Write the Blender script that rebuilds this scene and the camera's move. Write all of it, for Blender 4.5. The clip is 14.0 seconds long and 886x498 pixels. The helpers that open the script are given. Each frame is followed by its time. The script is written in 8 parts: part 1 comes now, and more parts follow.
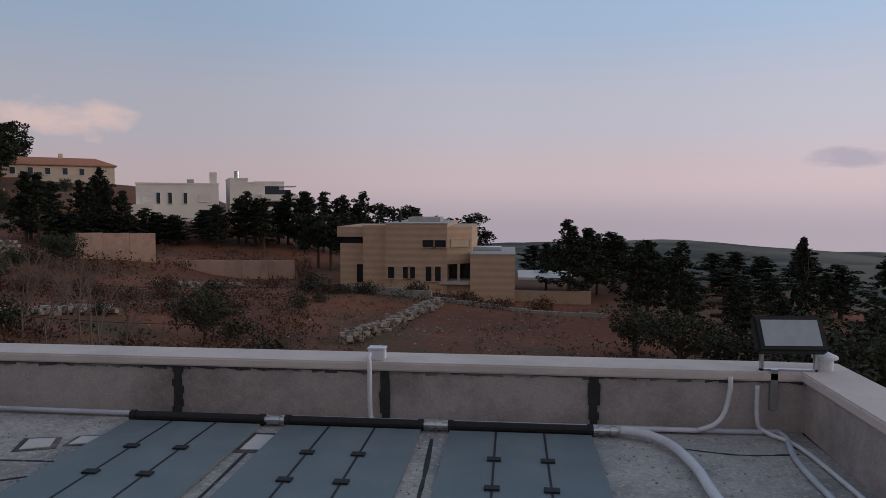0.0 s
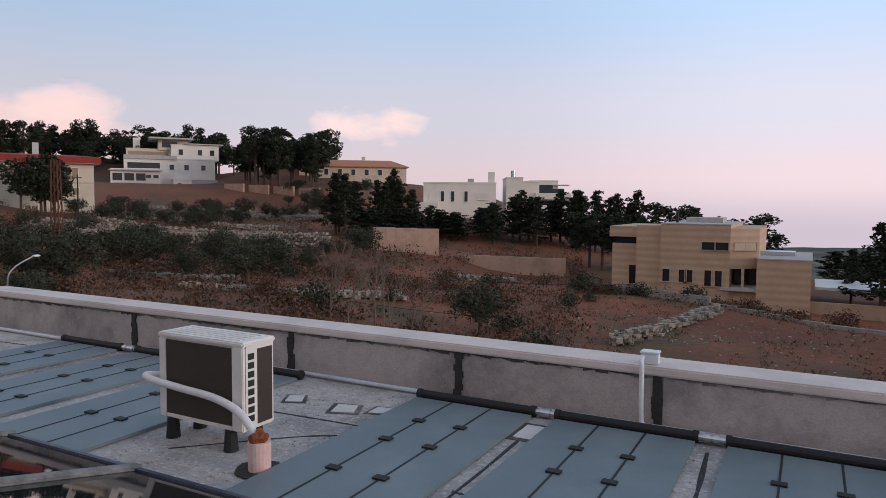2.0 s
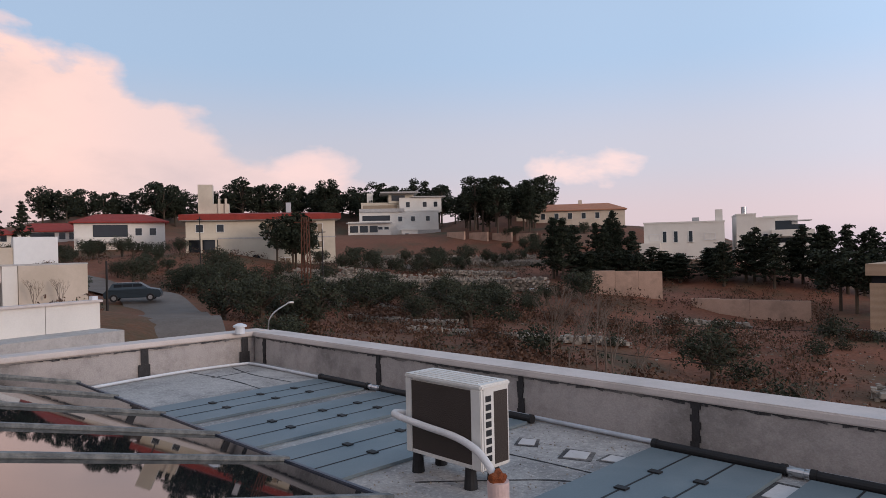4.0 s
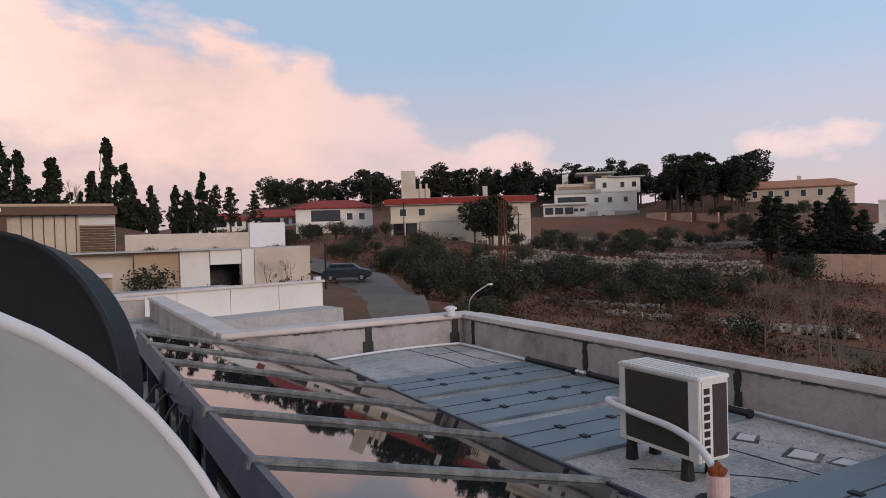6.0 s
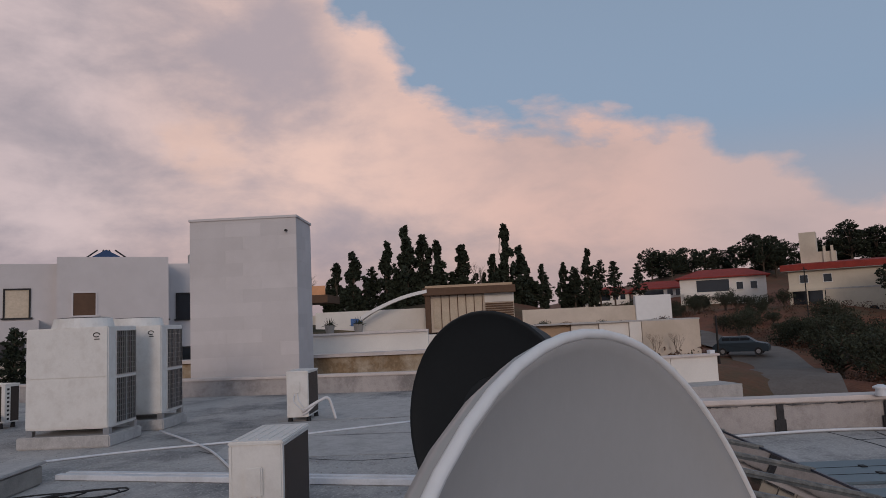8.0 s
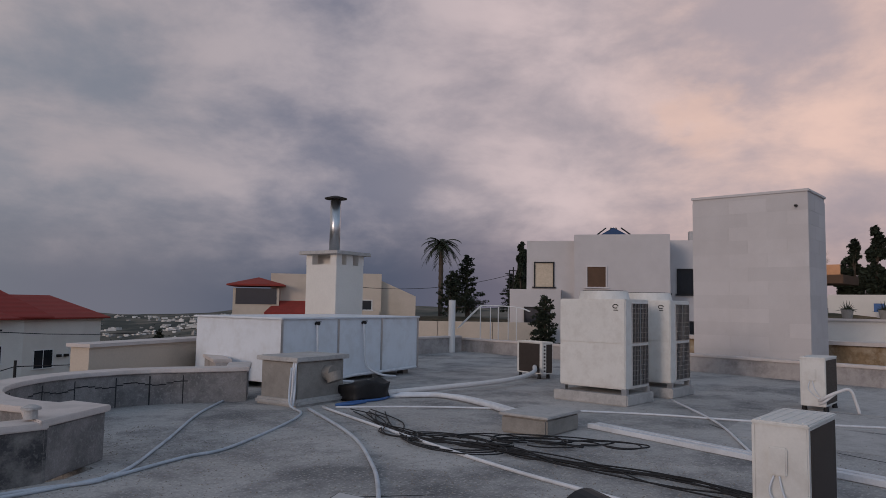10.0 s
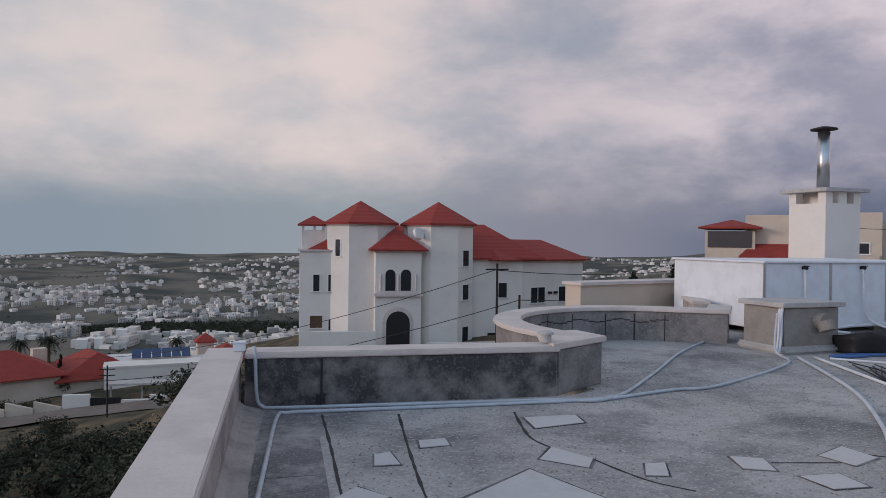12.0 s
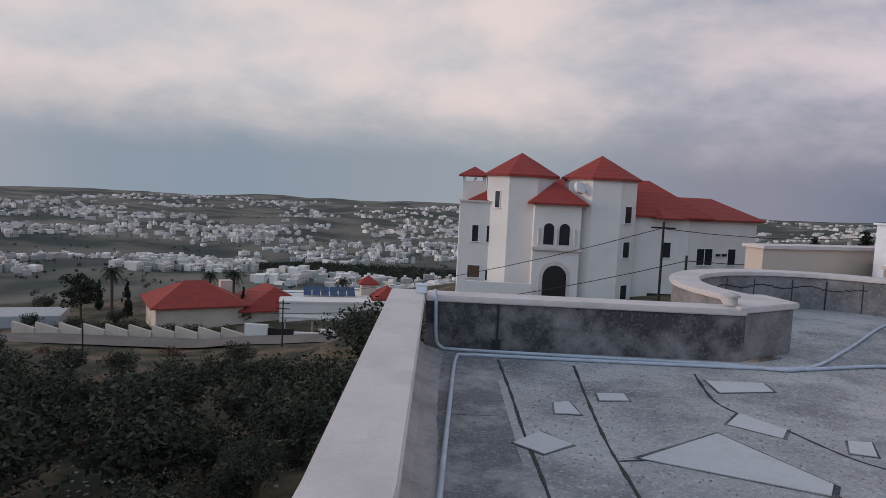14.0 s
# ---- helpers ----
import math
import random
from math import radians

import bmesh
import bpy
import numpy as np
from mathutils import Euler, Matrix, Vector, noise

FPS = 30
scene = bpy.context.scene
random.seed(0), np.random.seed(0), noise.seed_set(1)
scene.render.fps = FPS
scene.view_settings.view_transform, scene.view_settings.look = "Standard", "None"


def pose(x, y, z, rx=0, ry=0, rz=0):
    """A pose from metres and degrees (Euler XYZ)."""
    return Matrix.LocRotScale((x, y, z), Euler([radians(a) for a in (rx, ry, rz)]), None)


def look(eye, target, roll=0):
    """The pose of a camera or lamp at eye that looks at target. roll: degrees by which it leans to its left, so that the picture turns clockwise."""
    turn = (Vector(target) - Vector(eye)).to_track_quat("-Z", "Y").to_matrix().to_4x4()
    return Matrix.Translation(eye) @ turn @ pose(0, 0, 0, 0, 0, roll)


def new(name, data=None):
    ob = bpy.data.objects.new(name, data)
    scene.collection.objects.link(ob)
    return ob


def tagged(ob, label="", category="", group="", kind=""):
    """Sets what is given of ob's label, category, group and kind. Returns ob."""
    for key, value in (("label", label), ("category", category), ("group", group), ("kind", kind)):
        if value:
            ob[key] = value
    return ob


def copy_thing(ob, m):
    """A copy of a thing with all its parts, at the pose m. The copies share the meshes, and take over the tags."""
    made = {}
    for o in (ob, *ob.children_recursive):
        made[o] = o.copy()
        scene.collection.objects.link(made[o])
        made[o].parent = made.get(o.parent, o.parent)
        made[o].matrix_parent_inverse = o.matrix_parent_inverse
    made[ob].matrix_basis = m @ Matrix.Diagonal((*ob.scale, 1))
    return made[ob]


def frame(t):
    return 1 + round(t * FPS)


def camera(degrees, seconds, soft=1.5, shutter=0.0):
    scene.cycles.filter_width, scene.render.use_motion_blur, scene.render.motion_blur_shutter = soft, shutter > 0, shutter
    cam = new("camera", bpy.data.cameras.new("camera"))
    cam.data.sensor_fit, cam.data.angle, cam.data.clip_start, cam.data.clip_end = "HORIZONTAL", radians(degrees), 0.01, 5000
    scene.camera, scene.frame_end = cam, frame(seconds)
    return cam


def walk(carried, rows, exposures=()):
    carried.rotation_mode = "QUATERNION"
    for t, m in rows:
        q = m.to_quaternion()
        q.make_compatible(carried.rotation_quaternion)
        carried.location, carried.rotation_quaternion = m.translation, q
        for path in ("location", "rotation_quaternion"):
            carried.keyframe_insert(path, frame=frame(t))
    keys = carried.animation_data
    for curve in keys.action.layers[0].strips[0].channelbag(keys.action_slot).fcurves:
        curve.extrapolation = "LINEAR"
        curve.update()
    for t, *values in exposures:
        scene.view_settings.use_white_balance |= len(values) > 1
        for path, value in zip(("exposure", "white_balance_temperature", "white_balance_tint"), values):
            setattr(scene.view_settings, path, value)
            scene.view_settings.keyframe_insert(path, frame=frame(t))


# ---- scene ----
cam = camera(64.9, 14.0, soft=0.85)
PATH = [
    (0, (-0.22, 1.467, 1.665), (-0.418, 3.453, 1.539), 0.1),
    (0.5, (-0.173, 1.433, 1.673), (-0.804, 3.324, 1.51), 0.0),
    (1, (-0.183, 1.442, 1.659), (-0.856, 3.31, 1.425), 1.4),
    (1.5, (-0.206, 1.441, 1.657), (-0.951, 3.283, 1.43), 1.3),
    (2, (-0.224, 1.386, 1.676), (-1.154, 3.152, 1.542), 0.5),
    (2.5, (-0.239, 1.336, 1.685), (-1.405, 2.958, 1.591), -0.5),
    (3, (-0.243, 1.312, 1.7), (-1.56, 2.816, 1.647), -0.5),
    (3.2, (-0.245, 1.305, 1.701), (-1.594, 2.781, 1.663), -0.8),
    (5.3, (-0.11, 0.977, 1.745), (-1.711, 2.172, 1.658), -0.9),
    (5.5, (-0.136, 0.956, 1.756), (-1.783, 2.081, 1.613), -1.5),
    (6, (-0.102, 0.943, 1.785), (-1.858, 1.9, 1.744), -1.6),
    (6.5, (-0.064, 0.908, 1.799), (-1.954, 1.561, 1.835), -1.9),
    (7, (0.032, 0.845, 1.843), (-1.941, 1.161, 1.945), -1.4),
    (7.2, (0.061, 0.786, 1.836), (-1.918, 1.039, 1.97), -1.9),
    (9.3, (0.797, 0.436, 1.788), (-1.009, -0.415, 1.905), 0.1),
    (9.5, (0.773, 0.428, 1.814), (-0.964, -0.558, 1.907), 0.5),
    (10, (0.859, 0.561, 1.839), (-0.643, -0.751, 1.996), 0.9),
    (10.5, (0.969, 0.684, 1.845), (-0.358, -0.808, 1.966), 0.9),
    (11, (1.049, 0.782, 1.834), (0.121, -0.988, 1.904), -0.6),
    (11.5, (1.054, 0.793, 1.807), (0.518, -1.133, 1.763), -0.9),
    (12, (1.138, 0.722, 1.822), (0.731, -1.236, 1.799), 0.7),
    (12.5, (1.261, 0.762, 1.807), (1.094, -1.23, 1.749), 1.0),
    (13, (1.317, 0.755, 1.801), (1.175, -1.239, 1.743), 2.6),
    (13.5, (1.372, 0.725, 1.795), (1.282, -1.268, 1.658), 2.6),
    (14, (1.415, 0.715, 1.784), (1.444, -1.277, 1.613), 2.7),
]
EXPOSURES = [(0.0, -0.38), (0.5, -0.02), (1.0, 0.28), (1.5, 0.32), (3.0, 0.3), (5.3, 0.24), (6.5, 0.06), (7.0, -0.2), (7.2, -0.26), (9.3, -0.5), (10.2, -0.4), (11.0, -0.12), (11.5, 0.12), (14.0, 0.25)]
walk(cam, [(t, look(eye, target, roll)) for t, eye, target, roll in PATH], EXPOSURES)

# ---- light ----
world = bpy.data.worlds.new("dusk_sky")
scene.world = world
world.use_nodes = True
wn, wl = world.node_tree.nodes, world.node_tree.links
wn.clear()


def wnode(kind, **kw):
    n = wn.new(kind)
    for k, v in kw.items():
        if k == "op":
            n.operation = v
        else:
            n.inputs[k].default_value = v
    return n


def wmath(op, a, b=None, clamp=False):
    n = wn.new("ShaderNodeMath")
    n.operation, n.use_clamp = op, clamp
    for i, v in enumerate((a, b)):
        if v is None:
            continue
        if isinstance(v, (int, float)):
            n.inputs[i].default_value = v
        else:
            wl.new(v, n.inputs[i])
    return n.outputs[0]


def wramp(fac, stops, mode="EASE"):
    n = wn.new("ShaderNodeValToRGB")
    n.color_ramp.interpolation = mode
    els = n.color_ramp.elements
    while len(els) < len(stops):
        els.new(0.5)
    for e, (p, c) in zip(els, stops):
        e.position, e.color = p, (*c, 1)
    wl.new(fac, n.inputs[0])
    return n.outputs[0]


def wmix(fac, a, b):
    n = wn.new("ShaderNodeMix")
    n.data_type = "RGBA"
    for i, v in ((0, fac), (6, a), (7, b)):
        if isinstance(v, (int, float)):
            n.inputs[i].default_value = v
        elif isinstance(v, tuple):
            n.inputs[i].default_value = (*v, 1)
        else:
            wl.new(v, n.inputs[i])
    return n.outputs[2]


coord = wn.new("ShaderNodeTexCoord").outputs["Generated"]
sep = wn.new("ShaderNodeSeparateXYZ")
wl.new(coord, sep.inputs[0])
sx, sy, sz = sep.outputs
SUN_EL, SUN_AZ = 7.0, 86.0  # degrees; azimuth clockwise from +y
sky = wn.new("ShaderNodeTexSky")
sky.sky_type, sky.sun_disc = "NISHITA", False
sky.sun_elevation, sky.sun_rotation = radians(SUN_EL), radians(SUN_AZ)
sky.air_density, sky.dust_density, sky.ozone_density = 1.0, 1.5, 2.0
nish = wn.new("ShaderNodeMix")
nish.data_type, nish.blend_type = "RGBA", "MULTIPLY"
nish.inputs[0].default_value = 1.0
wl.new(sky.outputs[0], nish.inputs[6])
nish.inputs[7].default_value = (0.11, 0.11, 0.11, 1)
# azimuth west of +y as a share of the circle from -60 degrees on, and height in degrees
turn_ = wmath("FRACT", wmath("ADD", wmath("DIVIDE", wmath("ARCTAN2", wmath("MULTIPLY", sx, -1.0), sy), 2 * math.pi), 60 / 360))
high_ = wmath("MULTIPLY", wmath("ARCSINE", sz), 180 / math.pi)


def by_azimuth(stops):
    """A colour or value that changes with the azimuth, given in degrees west of +y."""
    return wramp(turn_, [((a + 60) / 360, c if isinstance(c, tuple) else (c, c, c)) for a, c in stops], "EASE")


# clear dusk sky: pink band over the horizon, pale blue above, brightest in the north-east
elev = wmath("MAXIMUM", wmath("ADD", sz, 0.035), 0.0)
clear = wramp(elev, [(0.0, (0.42, 0.36, 0.42)), (0.07, (0.58, 0.47, 0.51)), (0.16, (0.50, 0.49, 0.57)), (0.30, (0.36, 0.475, 0.65)), (1.0, (0.255, 0.315, 0.405))])
gain = wn.new("ShaderNodeMix")
gain.data_type, gain.blend_type = "RGBA", "MULTIPLY"
gain.inputs[0].default_value = 1.0
wl.new(clear, gain.inputs[6])
wl.new(by_azimuth([(-60, 0.75), (-28, 0.75), (0, 0.68), (28, 0.56), (60, 0.50), (200, 0.50), (299, 0.75)]), gain.inputs[7])
twice = wn.new("ShaderNodeMix")
twice.data_type, twice.blend_type = "RGBA", "ADD"
twice.inputs[0].default_value = 1.0
wl.new(gain.outputs[2], twice.inputs[6])
wl.new(gain.outputs[2], twice.inputs[7])
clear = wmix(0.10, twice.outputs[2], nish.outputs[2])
# clouds: billows in the direction of view, flattened towards the horizon
comb = wn.new("ShaderNodeCombineXYZ")
wl.new(sx, comb.inputs[0]), wl.new(sy, comb.inputs[1])
wl.new(wmath("MULTIPLY", elev, 2.1), comb.inputs[2])


def wnoise(scale, detail, rough, dist=0.0, offset=(0, 0, 0)):
    m = wn.new("ShaderNodeMapping")
    m.inputs["Location"].default_value = offset
    wl.new(comb.outputs[0], m.inputs[0])
    n = wnode("ShaderNodeTexNoise", Scale=scale, Detail=detail, Roughness=rough, Distortion=dist)
    wl.new(m.outputs[0], n.inputs["Vector"])
    return n.outputs[0]


body = wnoise(2.3, 10, 0.5, 0.25, (0.3, 0.9, 0.0))
fine = wnoise(4.4, 12, 0.58, 0.15, (3.1, 1.7, 0.4))
# upper edge of the cloud bank, in sixtieths of a degree of height
bound = by_azimuth([(-60, 0.0), (44, 0.0), (50, 0.07), (56, 0.125), (60, 0.12), (64, 0.155), (68, 0.175), (73, 0.24), (78, 0.265), (84, 0.29), (89, 0.275), (93, 0.315), (98, 0.40), (106, 0.62), (124, 0.62), (131, 0.44), (138, 0.60), (160, 0.85), (205, 0.9), (240, 0.55), (290, 0.0)])
depth_ = wmath("SUBTRACT", wmath("MULTIPLY", bound, 60.0), high_)
depth_ = wmath("ADD", depth_, wmath("MULTIPLY", wmath("SUBTRACT", body, 0.5), 10.0))
depth_ = wmath("ADD", depth_, wmath("MULTIPLY", wmath("SUBTRACT", fine, 0.5), 13.0))
cover = wmath("ADD", wmath("DIVIDE", depth_, 2.0), 0.35, True)
cover = wmath("MULTIPLY", cover, wmath("MULTIPLY", bound, 16.0, True))
tone = wmath("ADD", wmath("MULTIPLY", fine, 0.55), wmath("MULTIPLY", body, 0.45))
tone = wmath("ADD", tone, wmath("MULTIPLY", wmath("SUBTRACT", 1.0, wmath("DIVIDE", depth_, 7.0), True), 0.07))
sunny = wramp(tone, [(0.37, (0, 0, 0)), (0.61, (1, 1, 1))])
lit = by_azimuth([(-60, (0.7, 0.5, 0.5)), (45, (0.74, 0.57, 0.57)), (66, (0.76, 0.57, 0.55)), (78, (0.90, 0.61, 0.545)), (106, (1.08, 0.76, 0.66)), (122, (0.84, 0.68, 0.69)), (140, (0.60, 0.53, 0.57)), (160, (0.53, 0.47, 0.50)), (178, (0.63, 0.545, 0.535)), (200, (0.61, 0.54, 0.53)), (290, (0.7, 0.5, 0.5))])
shade_ = by_azimuth([(-60, (0.5, 0.46, 0.54)), (45, (0.55, 0.48, 0.54)), (75, (0.56, 0.45, 0.45)), (106, (0.56, 0.47, 0.51)), (122, (0.46, 0.41, 0.46)), (140, (0.26, 0.265, 0.345)), (160, (0.29, 0.31, 0.375)), (178, (0.42, 0.43, 0.47)), (200, (0.43, 0.44, 0.48)), (290, (0.5, 0.46, 0.54))])
cloud = wmix(sunny, shade_, lit)
# grey and slate haze under the bank
haze = by_azimuth([(-60, (0.5, 0.42, 0.48)), (45, (0.60, 0.49, 0.53)), (75, (0.47, 0.39, 0.42)), (104, (0.36, 0.30, 0.345)), (122, (0.21, 0.19, 0.25)), (140, (0.10, 0.125, 0.19)), (158, (0.21, 0.215, 0.27)), (178, (0.25, 0.285, 0.325)), (198, (0.215, 0.26, 0.315)), (290, (0.5, 0.42, 0.48))])
under = wramp(wmath("ADD", wmath("DIVIDE", high_, 20.0), wmath("MULTIPLY", wmath("SUBTRACT", fine, 0.5), 0.35)), [(0.05, (1, 1, 1)), (0.45, (0, 0, 0))])
far_side = by_azimuth([(-60, 0.0), (48, 0.0), (62, 0.55), (100, 0.8), (130, 1.0), (205, 1.0), (250, 0.0)])
under = wmath("MULTIPLY", under, far_side)
cover = wmath("MAXIMUM", cover, under)
cloud = wmix(under, cloud, haze)


def cumulus(az, el, wide, high):
    """A small cloud by itself; azimuth west of +y and height in degrees."""
    ca, sa = math.cos(radians(az)), math.sin(radians(az))
    u = wmath("ADD", wmath("MULTIPLY", sx, -ca), wmath("MULTIPLY", sy, -sa))
    ahead = wmath("ADD", wmath("MULTIPLY", sx, -sa), wmath("MULTIPLY", sy, ca))
    v = wmath("SUBTRACT", sz, math.sin(radians(el)))
    q = wmath("ADD", wmath("POWER", wmath("ABSOLUTE", wmath("DIVIDE", u, wide)), 2.0), wmath("POWER", wmath("ABSOLUTE", wmath("DIVIDE", v, high)), 2.0))
    puff = wnoise(13.0, 6, 0.55, 0.2, (az, el, 0))
    d = wmath("SUBTRACT", wmath("ADD", 1.0, wmath("MULTIPLY", wmath("SUBTRACT", puff, 0.5), 4.0)), q)
    return wmath("MULTIPLY", wmath("MULTIPLY", d, 1.1, True), wmath("GREATER_THAN", ahead, 0.0))


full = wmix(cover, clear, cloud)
full = wmix(wmath("MULTIPLY", cumulus(33.8, 6.2, 0.085, 0.026), 0.75), full, (0.90, 0.66, 0.62))
full = wmix(wmath("MULTIPLY", cumulus(56.0, 6.6, 0.06, 0.03), 0.6), full, (0.86, 0.62, 0.59))
full = wmix(wmath("MULTIPLY", cumulus(-24.0, 3.4, 0.05, 0.012), 0.6), full, (0.46, 0.44, 0.56))
full = wmix(wmath("MULTIPLY", cumulus(110.5, 14.5, 0.06, 0.05), 0.55), full, (0.98, 0.68, 0.58))
bg = wnode("ShaderNodeBackground", Strength=1.0)
wl.new(full, bg.inputs[0])
wl.new(bg.outputs[0], wn.new("ShaderNodeOutputWorld").inputs[0])

sun_data = bpy.data.lights.new("low_sun", "SUN")
sun_data.energy, sun_data.angle, sun_data.color = 1.0, radians(14), (1.0, 0.80, 0.68)
sun = new("low_sun", sun_data)
_az, _el = radians(SUN_AZ), radians(SUN_EL + 5)
sun.matrix_world = look((60 * math.sin(_az), 60 * math.cos(_az), 60 * math.tan(_el)), (0, 0, 0))

# ---- materials ----


def material(name, base, rough=0.8, metal=0.0, var=0.25, scale=4.0, fine=40.0, bump=0.2, dirt=None, dirt_amount=0.4, dirt_scale=0.8, island=False, spec=0.3, per_object=0.0, bump_dist=0.01, speck=None):
    m = bpy.data.materials.new(name)
    m.use_nodes = True
    n, l = m.node_tree.nodes, m.node_tree.links
    bs = n["Principled BSDF"]
    bs.inputs["Roughness"].default_value, bs.inputs["Metallic"].default_value = rough, metal
    bs.inputs["Specular IOR Level"].default_value = spec
    tc = n.new("ShaderNodeTexCoord").outputs["Object"]

    def noise_of(s, d=4.0, r=0.6):
        t = n.new("ShaderNodeTexNoise")
        t.inputs["Scale"].default_value, t.inputs["Detail"].default_value, t.inputs["Roughness"].default_value = s, d, r
        l.new(tc, t.inputs["Vector"])
        return t.outputs[0]

    def ramp(fac, a, b, lo=0.3, hi=0.7):
        r = n.new("ShaderNodeValToRGB")
        r.color_ramp.elements[0].position, r.color_ramp.elements[1].position = lo, hi
        r.color_ramp.elements[0].color, r.color_ramp.elements[1].color = (*a, 1), (*b, 1)
        l.new(fac, r.inputs[0])
        return r.outputs[0]

    def mix(fac, a, b, mode="MIX"):
        x = n.new("ShaderNodeMix")
        x.data_type, x.blend_type = "RGBA", mode
        if isinstance(fac, float):
            x.inputs[0].default_value = fac
        else:
            l.new(fac, x.inputs[0])
        for i, v in ((6, a), (7, b)):
            if isinstance(v, tuple):
                x.inputs[i].default_value = (*v, 1)
            else:
                l.new(v, x.inputs[i])
        return x.outputs[2]

    big, small = noise_of(scale), noise_of(fine, 3.0)
    dark = tuple(c * (1 - var) for c in base)
    light = tuple(min(1, c * (1 + var)) for c in base)
    col = ramp(big, dark, light)
    col = mix(0.5, col, ramp(small, dark, light))
    if dirt:
        spots = noise_of(dirt_scale, 8.0, 0.68)
        x = ramp(spots, (0, 0, 0), (dirt_amount,) * 3, 0.46, 0.64)
        col = mix(x, col, dirt)
    if speck:
        col = mix(ramp(noise_of(speck[1], 2.0, 0.5), (0, 0, 0), (speck[2],) * 3, 0.56, 0.66), col, speck[0])
        col = mix(ramp(noise_of(speck[1] * 0.31, 5.0, 0.7), (0, 0, 0), (speck[2],) * 3, 0.50, 0.70), col, tuple(c * 0.45 for c in base))
    if per_object or island:
        src = n.new("ShaderNodeObjectInfo").outputs["Random"] if per_object else n.new("ShaderNodeNewGeometry").outputs["Random Per Island"]
        k = per_object or island
        col = mix(1.0, col, ramp(src, (1 - k,) * 3, (1, 1, 1), 0.0, 1.0), "MULTIPLY")
    l.new(col, bs.inputs["Base Color"])
    if bump:
        b = n.new("ShaderNodeBump")
        b.inputs["Strength"].default_value, b.inputs["Distance"].default_value = bump, bump_dist
        l.new(small, b.inputs["Height"])
        l.new(b.outputs[0], bs.inputs["Normal"])
    return m


def glassy(name, base, rough=0.04, trans=0.0, spec=0.6):
    m = material(name, base, rough, 0.0, 0.15, 1.5, 12, 0.0)
    bs = m.node_tree.nodes["Principled BSDF"]
    bs.inputs["Specular IOR Level"].default_value, bs.inputs["Transmission Weight"].default_value = spec, trans
    return m


M = {}
M["roof"] = material("weathered_roof_screed", (0.41, 0.393, 0.383), 0.94, var=0.34, scale=0.5, fine=38, bump=0.9, dirt=(0.125, 0.125, 0.132), dirt_amount=0.85, dirt_scale=0.6, speck=((0.62, 0.585, 0.56), 26, 0.5))
M["parapet"] = material("grey_cement_plaster", (0.42, 0.38, 0.365), 0.92, var=0.22, scale=1.6, fine=70, bump=0.5, dirt=(0.14, 0.13, 0.125), dirt_amount=0.65, dirt_scale=1.1, speck=((0.42, 0.40, 0.39), 22, 0.3))
M["parapet_black"] = material("mould_blackened_plaster", (0.065, 0.063, 0.066), 0.95, var=0.35, scale=2.2, fine=60, bump=0.5, dirt=(0.32, 0.295, 0.28), dirt_amount=0.8, dirt_scale=1.5, speck=((0.26, 0.25, 0.24), 30, 0.3))
M["bay"] = material("patched_grey_plaster", (0.27, 0.25, 0.245), 0.94, var=0.28, scale=1.8, fine=60, bump=0.6, dirt=(0.10, 0.098, 0.10), dirt_amount=0.7, dirt_scale=1.7, speck=((0.40, 0.38, 0.37), 24, 0.3))
M["stain"] = material("stained_roofing_felt", (0.17, 0.165, 0.17), 0.93, var=0.35, scale=1.6, fine=40, bump=0.7, dirt=(0.42, 0.40, 0.39), dirt_amount=0.85, dirt_scale=1.5, speck=((0.45, 0.43, 0.41), 34, 0.4))
M["cap"] = material("pale_stone_coping", (0.62, 0.55, 0.52), 0.75, var=0.10, scale=2.5, fine=50, bump=0.15, dirt=(0.42, 0.38, 0.36), dirt_amount=0.45, dirt_scale=1.5)
M["bitumen"] = material("black_bitumen_patch", (0.035, 0.033, 0.035), 0.7, var=0.4, scale=8, bump=0.6)
M["panel"] = material("blue_grey_solar_mat", (0.135, 0.175, 0.198), 0.45, var=0.12, scale=1.2, fine=90, bump=0.08, dirt=(0.22, 0.25, 0.27), dirt_amount=0.35, dirt_scale=1.3)
M["rubber"] = material("black_rubber", (0.018, 0.018, 0.02), 0.6, var=0.3, scale=9, bump=0.3)
M["pvc"] = material("white_pvc_pipe", (0.66, 0.68, 0.72), 0.45, var=0.08, scale=5, bump=0.05, dirt=(0.42, 0.43, 0.45), dirt_amount=0.4, dirt_scale=3)
M["conduit"] = material("grey_pvc_conduit", (0.50, 0.54, 0.60), 0.5, var=0.1, scale=5, bump=0.05, dirt=(0.3, 0.31, 0.33), dirt_amount=0.4, dirt_scale=3)
M["steel"] = material("galvanised_steel", (0.52, 0.53, 0.55), 0.32, 0.95, var=0.12, scale=6, bump=0.05)
M["frame"] = material("weathered_aluminium_bar", (0.15, 0.16, 0.165), 0.6, 0.2, var=0.4, scale=9, fine=70, bump=0.3, dirt=(0.30, 0.30, 0.285), dirt_amount=0.6, dirt_scale=9)
M["framedark"] = material("blue_black_painted_steel", (0.045, 0.055, 0.085), 0.4, 0.2, var=0.2, scale=4, bump=0.08, dirt=(0.15, 0.16, 0.18), dirt_amount=0.3, dirt_scale=5)
M["acwhite"] = material("off_white_painted_metal", (0.70, 0.68, 0.65), 0.45, var=0.05, scale=3, bump=0.04, dirt=(0.50, 0.46, 0.42), dirt_amount=0.35, dirt_scale=4)
